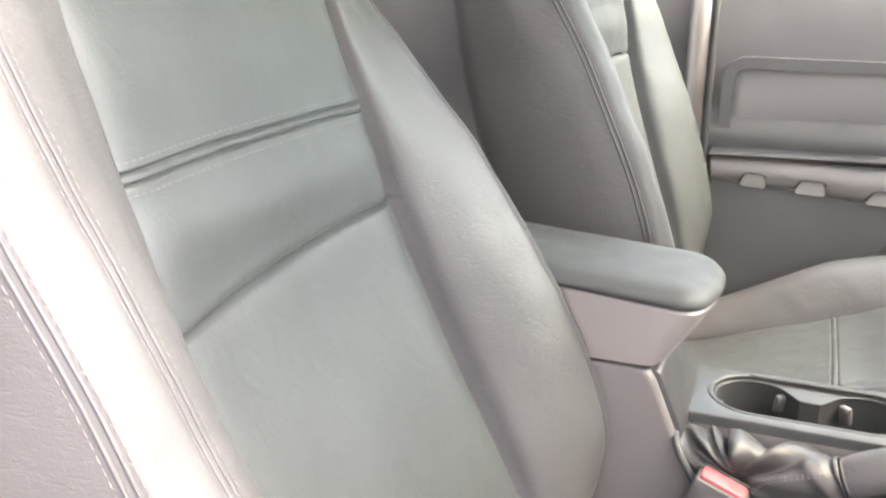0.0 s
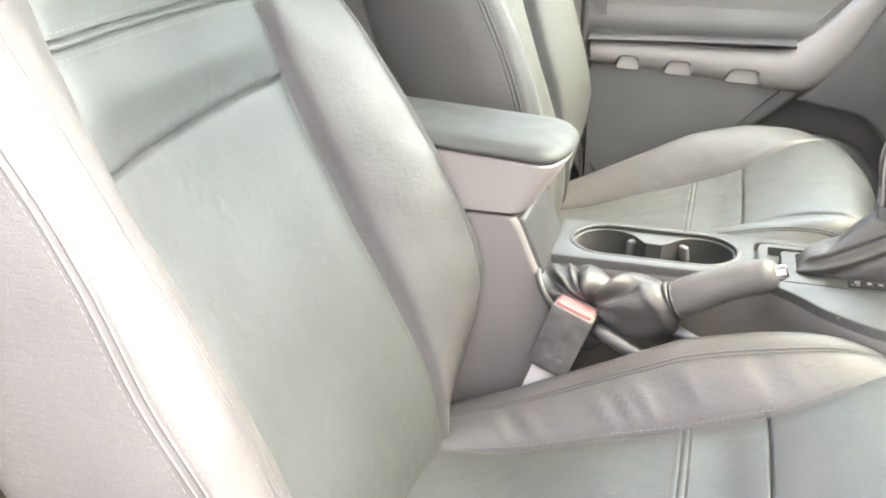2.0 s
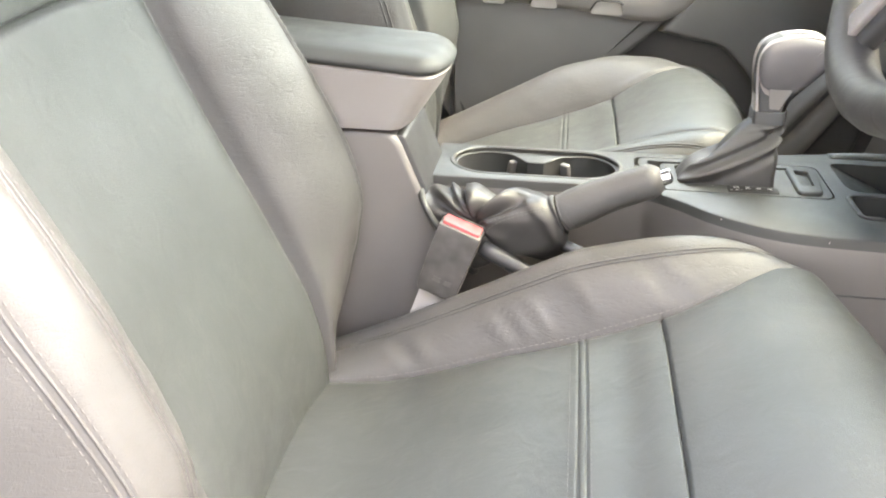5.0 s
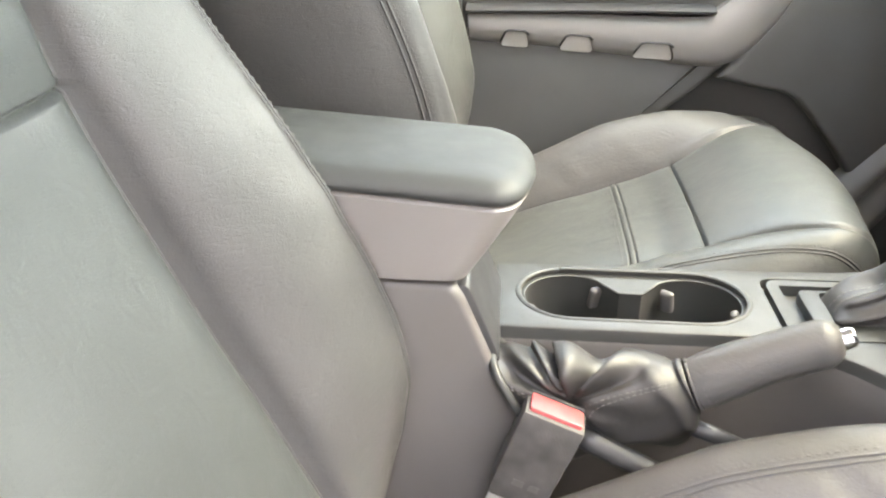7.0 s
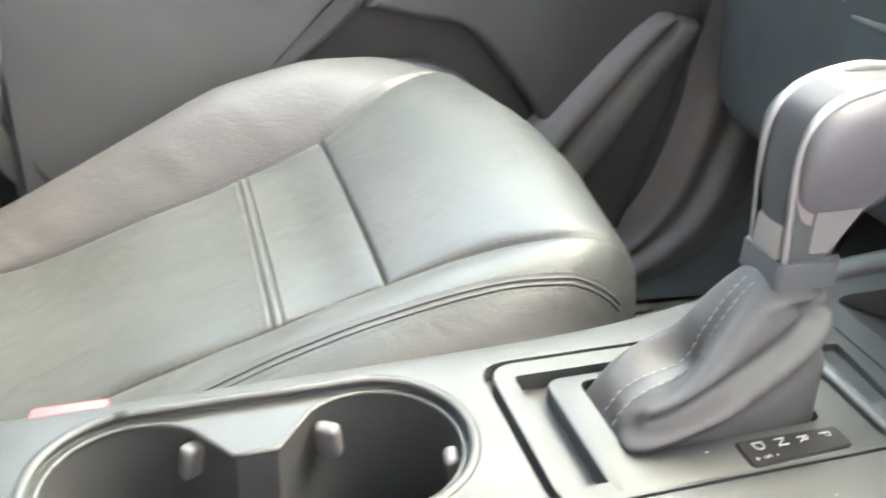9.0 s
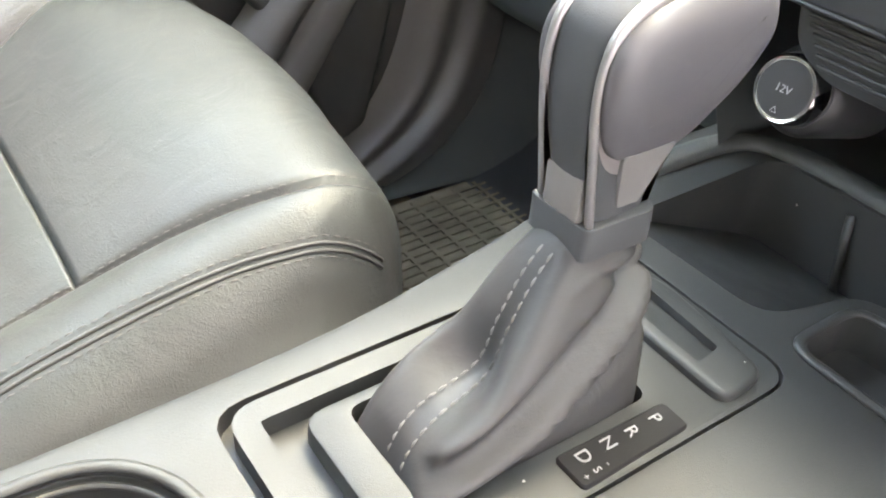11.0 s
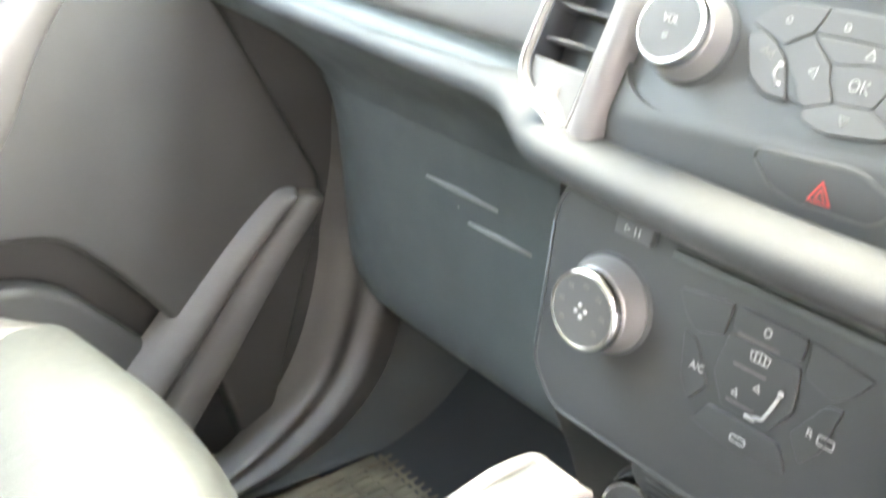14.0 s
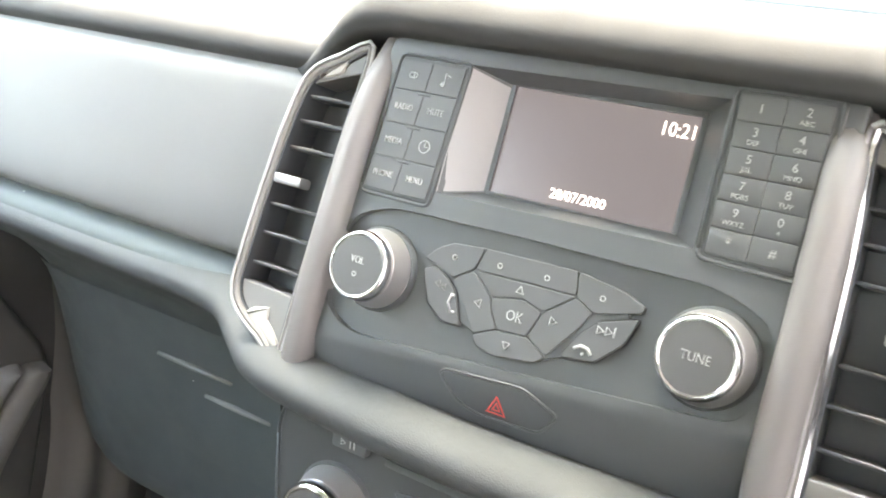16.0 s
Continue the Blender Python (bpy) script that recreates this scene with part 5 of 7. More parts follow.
part("brake_grip", tube([A.lerp(B, t) + Vector((0, 0, 0.0035 * math.sin(math.pi * t))) for t in np.linspace(0, 1, 24)], prof_r, 22), LEATHER, brake, "smooth dark leather grip", 50)
part("brake_button", tube([B - axis * 0.004, B + axis * 0.007, B + axis * 0.010], lambda t: 0.0085 if t < 0.9 else 0.007, 16), CHROME, brake, "chrome release button", 40)
part("button_cap", tube([B + axis * 0.0098, B + axis * 0.0108], 0.0055, 14), PLASTIC_BLACK, brake, "black button cap")
for d in (0.0, 0.010):
    pts = [A - axis * (0.001 + d) + (Matrix.Rotation(a, 3, axis) @ Vector((0, 0, 0.0218))) for a in np.linspace(0, 2 * math.pi, 30)]
    part("collar_welt", tube(pts, 0.0018, 6), LEATHER_SOFT, brake, "", 0)
    part("collar_stitching", stitches([p + (p - A).normalized() * 0.0012 - axis * 0.003 for p in pts], [(p - A).normalized() for p in pts], 0.0036, 0.002, 0.0005), THREAD_DARK, brake, "", 0)
# gathered boot: from a frame in the console to the collar
FR = Vector((-0.038, -0.060, 0.325))
PLEAT = curve([-180, -130, -95, -60, -40, -24, -8, 8, 18, 25, 36, 46, 58, 72, 88, 98, 106, 114, 124, 136, 150, 165, 180], [0.0, -0.2, 0.2, -0.3, -0.5, 0.35, 0.25, 0.35, 0.1, -0.45, 0.95, -0.6, -1.0, 0.55, 0.65, 0.35, -0.8, 0.55, -0.1, 0.5, -0.55, 0.3, 0.0])
KNOT = Vector((-0.026, -0.086, 0.343))
rows = []
NB = 168
for i in range(91):
    t = i / 90
    e = t * t * (3 - 2 * t)
    r = []
    for k in range(NB):
        a = 2 * math.pi * k / NB
        ca, sa = math.cos(a), math.sin(a)
        sq = lambda v: abs(v) ** 0.6 * (1 if v > 0 else -1)
        # the frame stands upright and leans back; the collar faces along the lever
        p0 = FR + Vector((-0.030 * sq(sa) - 0.012, 0.030 * sq(ca), 0.044 * sq(sa)))
        side = axis.cross(Vector((0, 0, 1))).normalized()
        upv = side.cross(axis)
        p1 = A - axis * 0.004 + side * ca * -0.0212 + upv * sa * 0.0212
        p = p0.lerp(p1, e)
        # slack leather hangs below the lever, and is drawn tight over its top
        hang = max(0, -sa) ** 0.7 * math.exp(-((t - 0.72) / 0.20) ** 2)
        p += Vector((0.006, 0, -0.024)) * hang
        rad = (p - FR.lerp(A, e)).normalized()
        swell = math.sin(math.pi * t) ** 0.7
        # pleats fan out from a knot where the slack leather is tucked in
        d = p - KNOT
        th = math.degrees(math.atan2(d.z * 0.86 + d.y * 0.5, d.x))
        far_ = d.length
        face = max(0.0, min(1.0, rad.dot(Vector((0, -0.6, 0.8))) * 1.6 + 0.35))
        reach = min(1.0, far_ / 0.022) * (1 if far_ < 0.048 else max(0.1, 1 - (far_ - 0.048) / 0.035))
        fold = 0.0120 * PLEAT(th) * reach * face * min(1, swell * 1.8)
        fold -= 0.011 * math.exp(-(far_ / 0.013) ** 2)
        fold += 0.002 * swell * noise.noise(Vector((ca * 2.2, sa * 2.2, t * 3 + 2))) + 0.003 * (1 - face) * swell * math.sin(5 * a + 4 * t)
        # a crease where the leather is pulled in behind the collar
        fold -= 0.0035 * dent(t - 0.90 + 0.05 * sa, 0.035) - 0.0030 * dent(t - 0.80 + 0.09 * sa, 0.05)
        r.append(p + rad * (0.002 * swell + fold))
    rows.append(r)
hb_boot = part("brake_boot", loft(rows, closed=True), BRAKE_LEATHER, brake, "gathered soft leather boot", 0)


def seam_over_boot(k0, k1, i0, i1):
    """Rows of thread that lie on the boot from one ring to another."""
    pts = []
    for i in range(i0, i1 + 1):
        f = (i - i0) / (i1 - i0)
        kk = k0 + (k1 - k0) * f
        j = int(math.floor(kk))
        pts.append(rows[i][j % NB].lerp(rows[i][(j + 1) % NB], kk - j))
    return pts


for kk in (0.0, 2.6):
    col = seam_over_boot(86 + kk, 60 + kk, 26, 88)
    part("boot_stitching", stitches(col, [Vector((0, -0.6, 0.8)).normalized()] * len(col), 0.0034, 0.0016, 0.0005), THREAD, hb_boot, "", 0)
    col = seam_over_boot(66 - kk, 87 - kk, 3, 30)
    part("boot_stitching", stitches(col, [Vector((0, -0.6, 0.8)).normalized()] * len(col), 0.0034, 0.0016, 0.0005), THREAD_DARK, hb_boot, "", 0)
part("brake_frame", tube([FR + Vector((-0.032 * sy - 0.014, 0.034 * sx, 0.047 * sy)) for sx, sy in [(abs(math.cos(a)) ** 0.6 * (1 if math.cos(a) > 0 else -1), abs(math.sin(a)) ** 0.6 * (1 if math.sin(a) > 0 else -1)) for a in np.linspace(0, 2 * math.pi, 49)]], 0.004, 8), PLASTIC_CONSOLE, brake, "dark boot frame", 0)
part("brake_rod", tube([(0.075, -0.078, 0.322), (0.095, -0.078, 0.314), (0.130, -0.078, 0.298)], 0.007, 10), PLASTIC_BLACK, brake, "black lever underside", 0)
part("brake_stay", tube([(-0.012, -0.092, 0.318), (0.0, -0.094, 0.312), (0.05, -0.096, 0.287), (0.11, -0.098, 0.255)], 0.0095, 12), PLASTIC_BLACK, brake, "black sheathed brake cable", 0)

# ---- belt buckle ----
buckle = thing("belt_buckle", "worn black seat belt buckle with a red release button", "seat belt buckle", (-0.08, -0.105, 0.22))
ux = Vector((0.030, -0.004, 0.088)).normalized()
uw = Vector((0.91, -0.10, -0.30))
uw = (uw - ux * uw.dot(ux)).normalized()
un = ux.cross(uw)
top_c = Vector((-0.033, -0.103, 0.346))
BM = Matrix(((uw.x, un.x, ux.x, top_c.x), (uw.y, un.y, ux.y, top_c.y), (uw.z, un.z, ux.z, top_c.z), (0, 0, 0, 1)))
bb = bmesh.new()
rows = [[(sx * w, sy * d, h) for sx, sy in ((-1, -1), (1, -1), (1, 1), (-1, 1))] for w, d, h in ((0.0215, 0.0125, -0.088), (0.0235, 0.0138, -0.080), (0.0245, 0.0145, -0.02), (0.0245, 0.0145, 0.0))]
bb = loft(rows, closed=True, caps=True)
bmesh.ops.bevel(bb, geom=bb.edges[:], offset=0.0022, segments=2, profile=0.5, affect="EDGES")
bmesh.ops.transform(bb, matrix=BM, verts=bb.verts)
part("buckle_body", bb, BUCKLE, buckle, "scuffed black plastic body")
rd = prism(rect(-0.0215, -0.0105, 0.0215, 0.0100, 0.003), -0.004, 0.0035, 0.0015, 2, BM)
part("release_button", rd, RED, buckle, "red release button")
part("release_lip", rbox((0.044, 0.003, 0.006), (0, 0.0128, 0.0005), 0.001, 2, BM), BUCKLE, buckle)
for x, w in ((-0.004, 0.009), (0.009, 0.008)):
    part("moulded_mark", rbox((w, 0.0006, 0.006), (x, -0.0147, -0.066), 0.0002, 1, BM), PLASTIC_GREY, buckle, "worn moulded mark")
part("buckle_strap", loft([[BM @ Vector((x, y, h)) for x, y in ((-0.019, -0.002), (0.019, -0.002), (0.019, 0.002), (-0.019, 0.002))] for h in (-0.080, -0.11, -0.14, -0.17)], closed=True, caps=True), STRAP, buckle, "pale worn strap")
bk2 = thing("belt_buckle", "black passenger belt buckle with a red button beside the console", "seat belt buckle", (-0.05, 0.125, 0.2))
part("buckle_body", rbox((0.045, 0.026, 0.10), (-0.050, 0.120, 0.298), 0.003, 2), BUCKLE, bk2)
part("release_button", rbox((0.038, 0.020, 0.006), (-0.050, 0.120, 0.351), 0.002, 2), RED, bk2, "red release button")

# ---- dashboard ----
dash = thing("dashboard", "grey moulded dashboard with a padded ledge", "dashboard", (0.6, 0.0, 0.3))
PROFILE = [(1.05, 0.815), (0.80, 0.822), (0.62, 0.815), (0.560, 0.806), (0.535, 0.798), (0.526, 0.788), (0.530, 0.780), (0.521, 0.772), (0.512, 0.745), (0.504, 0.715), (0.497, 0.685), (0.496, 0.665), (0.504, 0.655)]
LOWER = [(0.512, 0.655), (0.500, 0.652), (0.490, 0.646), (0.486, 0.636), (0.490, 0.624), (0.508, 0.606), (0.548, 0.575), (0.575, 0.535), (0.588, 0.48), (0.596, 0.43), (0.602, 0.375), (0.608, 0.33), (0.622, 0.302), (0.66, 0.285), (0.80, 0.275), (1.05, 0.275)]


def dash_panel(profile, ys, n=5, recede=0.0):
    """A panel swept across the cab; its lower part may fall back towards the door end."""
    pr = spline([(x, 0, z) for x, z in profile], n)
    return loft([[(p.x + recede * max(0, (y - 0.50) / 0.2) ** 2 * max(0, min(1, (0.61 - p.z) / 0.08)), y, p.z) for p in pr] for y in ys])


ys_p = list(np.linspace(0.165, 0.70, 20))
part("dash_top", dash_panel(PROFILE[:7], list(np.linspace(0.178, 0.70, 20))), DASH_TOP, dash, "dark grained dashboard top", 0)
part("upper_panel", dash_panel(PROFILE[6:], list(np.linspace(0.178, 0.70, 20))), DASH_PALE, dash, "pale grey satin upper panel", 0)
part("lower_panel", dash_panel(LOWER, ys_p, recede=0.10), PLASTIC, dash, "dark lower dashboard panel", 0)
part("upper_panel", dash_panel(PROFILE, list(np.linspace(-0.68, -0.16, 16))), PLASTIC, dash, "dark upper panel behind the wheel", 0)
part("lower_panel", dash_panel(LOWER, list(np.linspace(-0.68, -0.13, 16))), PLASTIC, dash, "dark lower panel behind the wheel", 0)
# padded ledge that dips under the radio
path = spline([(0.496, 0.69, 0.634), (0.492, 0.50, 0.634), (0.490, 0.34, 0.632), (0.486, 0.265, 0.633), (0.474, 0.218, 0.635), (0.448, 0.178, 0.635), (0.429, 0.148, 0.635), (0.421, 0.115, 0.635), (0.416, 0.06, 0.635), (0.414, 0.0, 0.635), (0.416, -0.06, 0.635), (0.422, -0.125, 0.635), (0.44, -0.17, 0.635)], 5)
prof = [(0.030, 0.006), (0.016, 0.0125), (0.004, 0.0115), (-0.006, 0.007), (-0.010, 0.000), (-0.007, -0.008), (0.004, -0.010), (0.030, -0.011)]
prof = [(-p.x, p.y) for p in spline([(a, b, 0) for a, b in prof], 3)]
part("padded_ledge", sweep(path, prof), DASH_SOFT, dash, "grey grained ledge under the radio", 0)
# glove box: lid edges and latch bars
part("glove_box_lid", dash_panel([(0.566, 0.548), (0.582, 0.50), (0.590, 0.45), (0.598, 0.395)], list(np.linspace(0.245, 0.60, 14)), 4, 0.10), PLASTIC, dash, "dark glove box lid", 0)
for y0, y1, z, x in ((0.326, 0.417, 0.497, 0.5815), (0.287, 0.363, 0.471, 0.5865)):
    part("latch_bar", tube([(x, y0, z), (x - 0.001, (y0 + y1) / 2, z + 0.001), (x, y1, z)], lambda t: 0.0006 + 0.0022 * math.sin(math.pi * (0.08 + 0.84 * t)) ** 0.5, 8), TRIM_DARK, dash, "thin grey latch edge", 0)
# hood over the radio
hood = spline([(0.62, 0, 0.838), (0.540, 0, 0.846), (0.506, 0, 0.840), (0.490, 0, 0.829), (0.487, 0, 0.820), (0.495, 0, 0.813), (0.53, 0, 0.80)], 4)
def blend(y):
    u = max(0, min(1, (abs(y) - 0.118) / 0.115))
    return u * u * (3 - 2 * u)


part("radio_hood", loft([[(p.x + 0.046 * blend(y), y, p.z - 0.052 * blend(y)) for p in hood] for y in np.linspace(-0.24, 0.24, 44)]), DASH_TOP, dash, "grey padded hood above the radio", 0)
part("stack_body", rbox((0.26, 0.30, 0.20), (0.71, 0, 0.70), 0.02), PLASTIC, dash)

# ---- radio ----
RM = Matrix(((0, 0.358, -0.934, 0.45), (-1, 0, 0, 0.0), (0, 0.934, 0.358, 0.70), (0, 0, 0, 1)))
radio = thing("car_radio", "dark grey car radio facia with display, keys and two chrome-ringed knobs", "car radio", (0.46, 0, 0.66))
TOPU = 0.122
face = prism(round_poly([(-0.1135, -0.063), (0.1235, -0.062), (0.1225, TOPU + 0.004), (-0.1125, TOPU)], 0.006, 3), -0.045, 0.0, 0.002, 2)
frus = loft([[(-0.062, 0.0465, 0.01), (0.069, 0.0500, 0.01), (0.068, 0.1165, 0.01), (-0.0625, 0.1135, 0.01)], [(-0.062, 0.0470, 0.0), (0.0690, 0.0500, 0.0), (0.0680, 0.1160, 0.0), (-0.0625, 0.1130, 0.0)], [(-0.0430, 0.0540, -0.0185), (0.0540, 0.0560, -0.0185), (0.0540, 0.1120, -0.0185), (-0.0430, 0.1090, -0.0185)]], closed=True, caps=True)
trough = round_poly([(-0.110, -0.026), (-0.090, -0.034), (0.0, -0.026), (0.085, -0.018), (0.105, -0.016), (0.116, 0.008), (0.108, 0.028), (0.085, 0.0365), (0.0, 0.0365), (-0.085, 0.0345), (-0.108, 0.026), (-0.114, 0.0)], 0.012, 4)
fc = carve(face, [frus, prism(trough, -0.0040, 0.02)])
# below the trough the facia turns under towards the ledge
for d in (0.0, 0.002, 0.004, 0.006):
    bmesh.ops.bisect_plane(fc, geom=fc.verts[:] + fc.edges[:] + fc.faces[:], plane_co=(0, -0.0285 - d, 0), plane_no=(-0.09, 1, 0))
for v in fc.verts:
    d = -0.0285 + 0.09 * v.co.x - v.co.y
    if d > 0 and v.co.z > -0.03:
        v.co.z -= 0.42 * (d * d / 0.012 if d < 0.006 else d - 0.003)
bmesh.ops.transform(fc, matrix=RM, verts=fc.verts)
soften(part("facia", fc, PLASTIC_FACIA, radio, "matt dark facia", 30), 0.0016, 3, 25)
# display
disp = part("display", prism(rect(-0.0425, 0.0550, 0.0535, 0.1095, 0.0015), -0.0184, -0.0172, 0, m=RM), SCREEN, radio, "dark lit display")
part("display_frame", outline_ring(rect(-0.0450, 0.0525, 0.0560, 0.1120, 0.002), 0.0026, 0.0026, RM @ Matrix.Translation((0, 0, -0.0182))), PLASTIC_FACIA, radio)
part("side_facet", loft([[RM @ Vector(p) for p in ((-0.0625, 0.0475, 0.0004), (-0.0440, 0.0545, -0.0170))], [RM @ Vector(p) for p in ((-0.0628, 0.1120, 0.0004), (-0.0440, 0.1075, -0.0170))]]), FACET, radio, "pale slanting facet")
part("clock_lettering", lettering("10:21", 0.0096, RM @ Matrix.Translation((0.0440, 0.1015, -0.0169)), wide=0.86), GLOW, disp, "lit white clock figures", 0)
part("date_lettering", lettering("28/07/2000", 0.0070, RM @ Matrix.Translation((0.0045, 0.0608, -0.0169)), wide=0.92), GLOW, disp, "lit white date figures", 0)


def key(name, outline, h=0.0022, gap=True, parent=None, label="", bev=0.0009, z0=-0.0022):
    o = round_poly(outline, 0.0016, 3)
    k = part(name, keycap(inset_lines(o, -0.00008), z0 - 0.002, z0 + h, bev * 0.5, RM), BUTTON, parent or radio, label, 18)
    return k


# keys left of the display
rows_u = [0.1105, 0.0945, 0.0768, 0.0588, 0.0412]
cols = [-0.1035, -0.0845, -0.0645]
slant = lambda u: 0.055 * (u - 0.077)
part("key_bed", prism(round_poly([(x + slant(u), u) for x, u in ((-0.1045, 0.0402), (-0.0635, 0.0402), (-0.0635, 0.1115), (-0.1045, 0.1115))], 0.002, 3), -0.0004, 0.0008, 0.0004, 1, RM), HAZARD, radio, "dark key bed")
names_l = [["CD", "note"], ["RADIO", "MUTE"], ["MEDIA", "clock"], ["PHONE", "MENU"]]
for r_ in range(4):
    for c_ in range(2):
        sh = 0.0006 * r_
        o = [(cols[c_] + sh * 0, rows_u[r_ + 1]), (cols[c_ + 1], rows_u[r_ + 1]), (cols[c_ + 1], rows_u[r_]), (cols[c_], rows_u[r_])]
        o = [(x + (0.00025 if i in (0, 3) else -0.00025) * (1 if (i in (0, 3)) == (c_ == 0) else 0.25), y) for i, (x, y) in enumerate(o)]
        k = part("key", prism([(x + slant(y), y + (0.0003 if y < (rows_u[r_] + rows_u[r_ + 1]) / 2 else -0.0003)) for x, y in round_poly(o, 0.0006, 2)], 0.0, 0.0016, 0.0003, 1, RM), BUTTON, radio)
        cy = (rows_u[r_] + rows_u[r_ + 1]) / 2
        cx = (cols[c_] + cols[c_ + 1]) / 2 + slant(cy)
        t_ = names_l[r_][c_]
        m = RM @ Matrix.Translation((cx, cy, 0.0018))
        if t_ == "note":
            b = lathe([(0, 0.0003), (0.0012, 0.0003), (0.0012, 0)], 12, m @ Matrix.Translation((-0.0012, -0.0022, 0)))
            b = rbox((0.0005, 0.0060, 0.0003), (-0.0002, 0.0008, 0.0001), 0, 1, m, b)
            b = rbox((0.0022, 0.0006, 0.0003), (0.0007, 0.0030, 0.0001), 0, 1, m @ Matrix.Rotation(radians(-25), 4, "Z"), b)
            symbol("key_symbol", b, WHITE, k)
        elif t_ == "clock":
            b = outline_ring([(0.0034 * math.cos(a), 0.0034 * math.sin(a)) for a in np.linspace(0, 2 * math.pi, 24, endpoint=False)], 0.0005, 0.0003, m)
            b = rbox((0.0005, 0.0026, 0.0003), (0, 0.0012, 0.0001), 0, 1, m, b)
            b = rbox((0.0020, 0.0005, 0.0003), (0.0009, 0, 0.0001), 0, 1, m, b)
            symbol("key_symbol", b, WHITE, k)
        else:
            part("key_lettering", lettering(t_, 0.0047, m, wide=0.80), WHITE, k, "", 0)
for u_ in rows_u[1:4]:
    part("key_notch", rbox((0.008, 0.0016, 0.001), (-0.0845 + slant(u_), u_ - 0.0008, 0.0016), 0.0004, 1, RM), BUTTON, radio)
# number pad right of the display
pad = [("1", ""), ("2", "ABC"), ("3", "DEF"), ("4", "GHI"), ("5", "JKL"), ("6", "MNO"), ("7", "PQRS"), ("8", "TUV"), ("9", "WXYZ"), ("0", "+"), ("*", ""), ("#", "")]
part("key_bed", prism(round_poly([(0.0735, 0.0492), (0.1120, 0.0482), (0.1108, 0.1205), (0.0712, 0.1195)], 0.002, 2), -0.0004, 0.0008, 0.0004, 1, RM), HAZARD, radio, "dark key bed")
for i_, (d_, l_) in enumerate(pad):
    r_, c_ = divmod(i_, 2)
    u1 = 0.1190 - 0.01155 * r_
    u0 = u1 - 0.01155
    sk = 0.0004 * r_
    x0 = (0.0718, 0.0912)[c_] + sk * (1 - c_ * 0.7)
    x1 = (0.0912, 0.1102)[c_] + sk * (0.3)
    k = part("key", prism(inset_lines(round_poly([(x0, u0), (x1, u0), (x1, u1), (x0, u1)], 0.001, 2), 0.00018), 0.0, 0.0016, 0.0004, 2, RM), BUTTON, radio)
    m = RM @ Matrix.Translation(((x0 + x1) / 2, (u0 + u1) / 2 + (0.0014 if l_ else 0), 0.0018))
    part("key_lettering", lettering(d_, 0.0054, m), WHITE, k, "", 0)
    if l_:
        part("key_lettering", lettering(l_, 0.0031, RM @ Matrix.Translation(((x0 + x1) / 2, (u0 + u1) / 2 - 0.0030, 0.0018))), WHITE, k, "", 0)
for block in ([(x + slant(u), u) for x, u in ((-0.1058, 0.0388), (-0.0628, 0.0388), (-0.0628, 0.1132), (-0.1058, 0.1132))], [(0.0712, 0.0470), (0.1150, 0.0462), (0.1135, 0.1225), (0.0690, 0.1212)]):
    rim = round_poly(block, 0.004, 4)
    part("key_block_rim", tube([RM @ Vector((x, u, 0.0004)) for x, u in rim + rim[:1]], 0.0009, 8), PLASTIC_FACIA, radio, "raised rim round the keys", 0)
# key cluster between the knobs
CL = {
    "preset": [(-0.0590, 0.0145), (-0.0520, 0.0215), (-0.0446, 0.0253), (-0.0275, 0.0267), (-0.0305, 0.0157), (-0.0410, 0.0088)],
    "track": [(-0.0268, 0.0267), (0.0212, 0.0279), (0.0232, 0.0170), (-0.0296, 0.0157)],
    "source": [(0.0222, 0.0277), (0.0462, 0.0241), (0.0556, 0.0200), (0.0547, 0.0172), (0.0336, 0.0112), (0.0242, 0.0163)],
    "up": [(-0.0293, 0.0150), (0.0230, 0.0163), (0.0098, 0.0056), (-0.0018, 0.0086), (-0.0174, 0.0054)],
    "ok": [(-0.0172, 0.0046), (-0.0016, 0.0080), (0.0092, 0.0046), (0.0046, -0.0076), (-0.0102, -0.0090), (-0.0158, -0.0011)],
    "left": [(-0.0406, 0.0075), (-0.0303, 0.0143), (-0.0182, 0.0047), (-0.0163, -0.0011), (-0.0112, -0.0090), (-0.0226, -0.0143), (-0.0300, -0.004)],
    "right": [(0.0100, 0.0048), (0.0237, 0.0157), (0.0328, 0.0112), (0.0280, 0.0020), (0.0166, -0.0133), (0.0055, -0.0078)],
    "down": [(-0.0226, -0.0150), (-0.0112, -0.0097), (0.0050, -0.0084), (0.0160, -0.0142), (0.0123, -0.0181), (-0.0092, -0.0216), (-0.0194, -0.0195)],
    "answer": [(-0.0579, 0.0089), (-0.0520, 0.0118), (-0.0450, 0.0085), (-0.0380, 0.0030), (-0.0308, -0.0128), (-0.0408, -0.0130), (-0.0502, -0.0070)],
    "hang_up": [(0.0505, 0.0019), (0.0395, -0.0095), (0.0233, -0.0114), (0.0300, 0.0008), (0.0373, 0.0085), (0.0548, 0.0143)]}


def triangle(cx, cy, s, ang, m, w=0.0005):
    pts = [(s * math.cos(radians(ang + k * 120)), s * math.sin(radians(ang + k * 120))) for k in range(3)]
    return outline_ring(pts, w * 1.2, 0.0003, m @ Matrix.Translation((cx, cy, 0)))


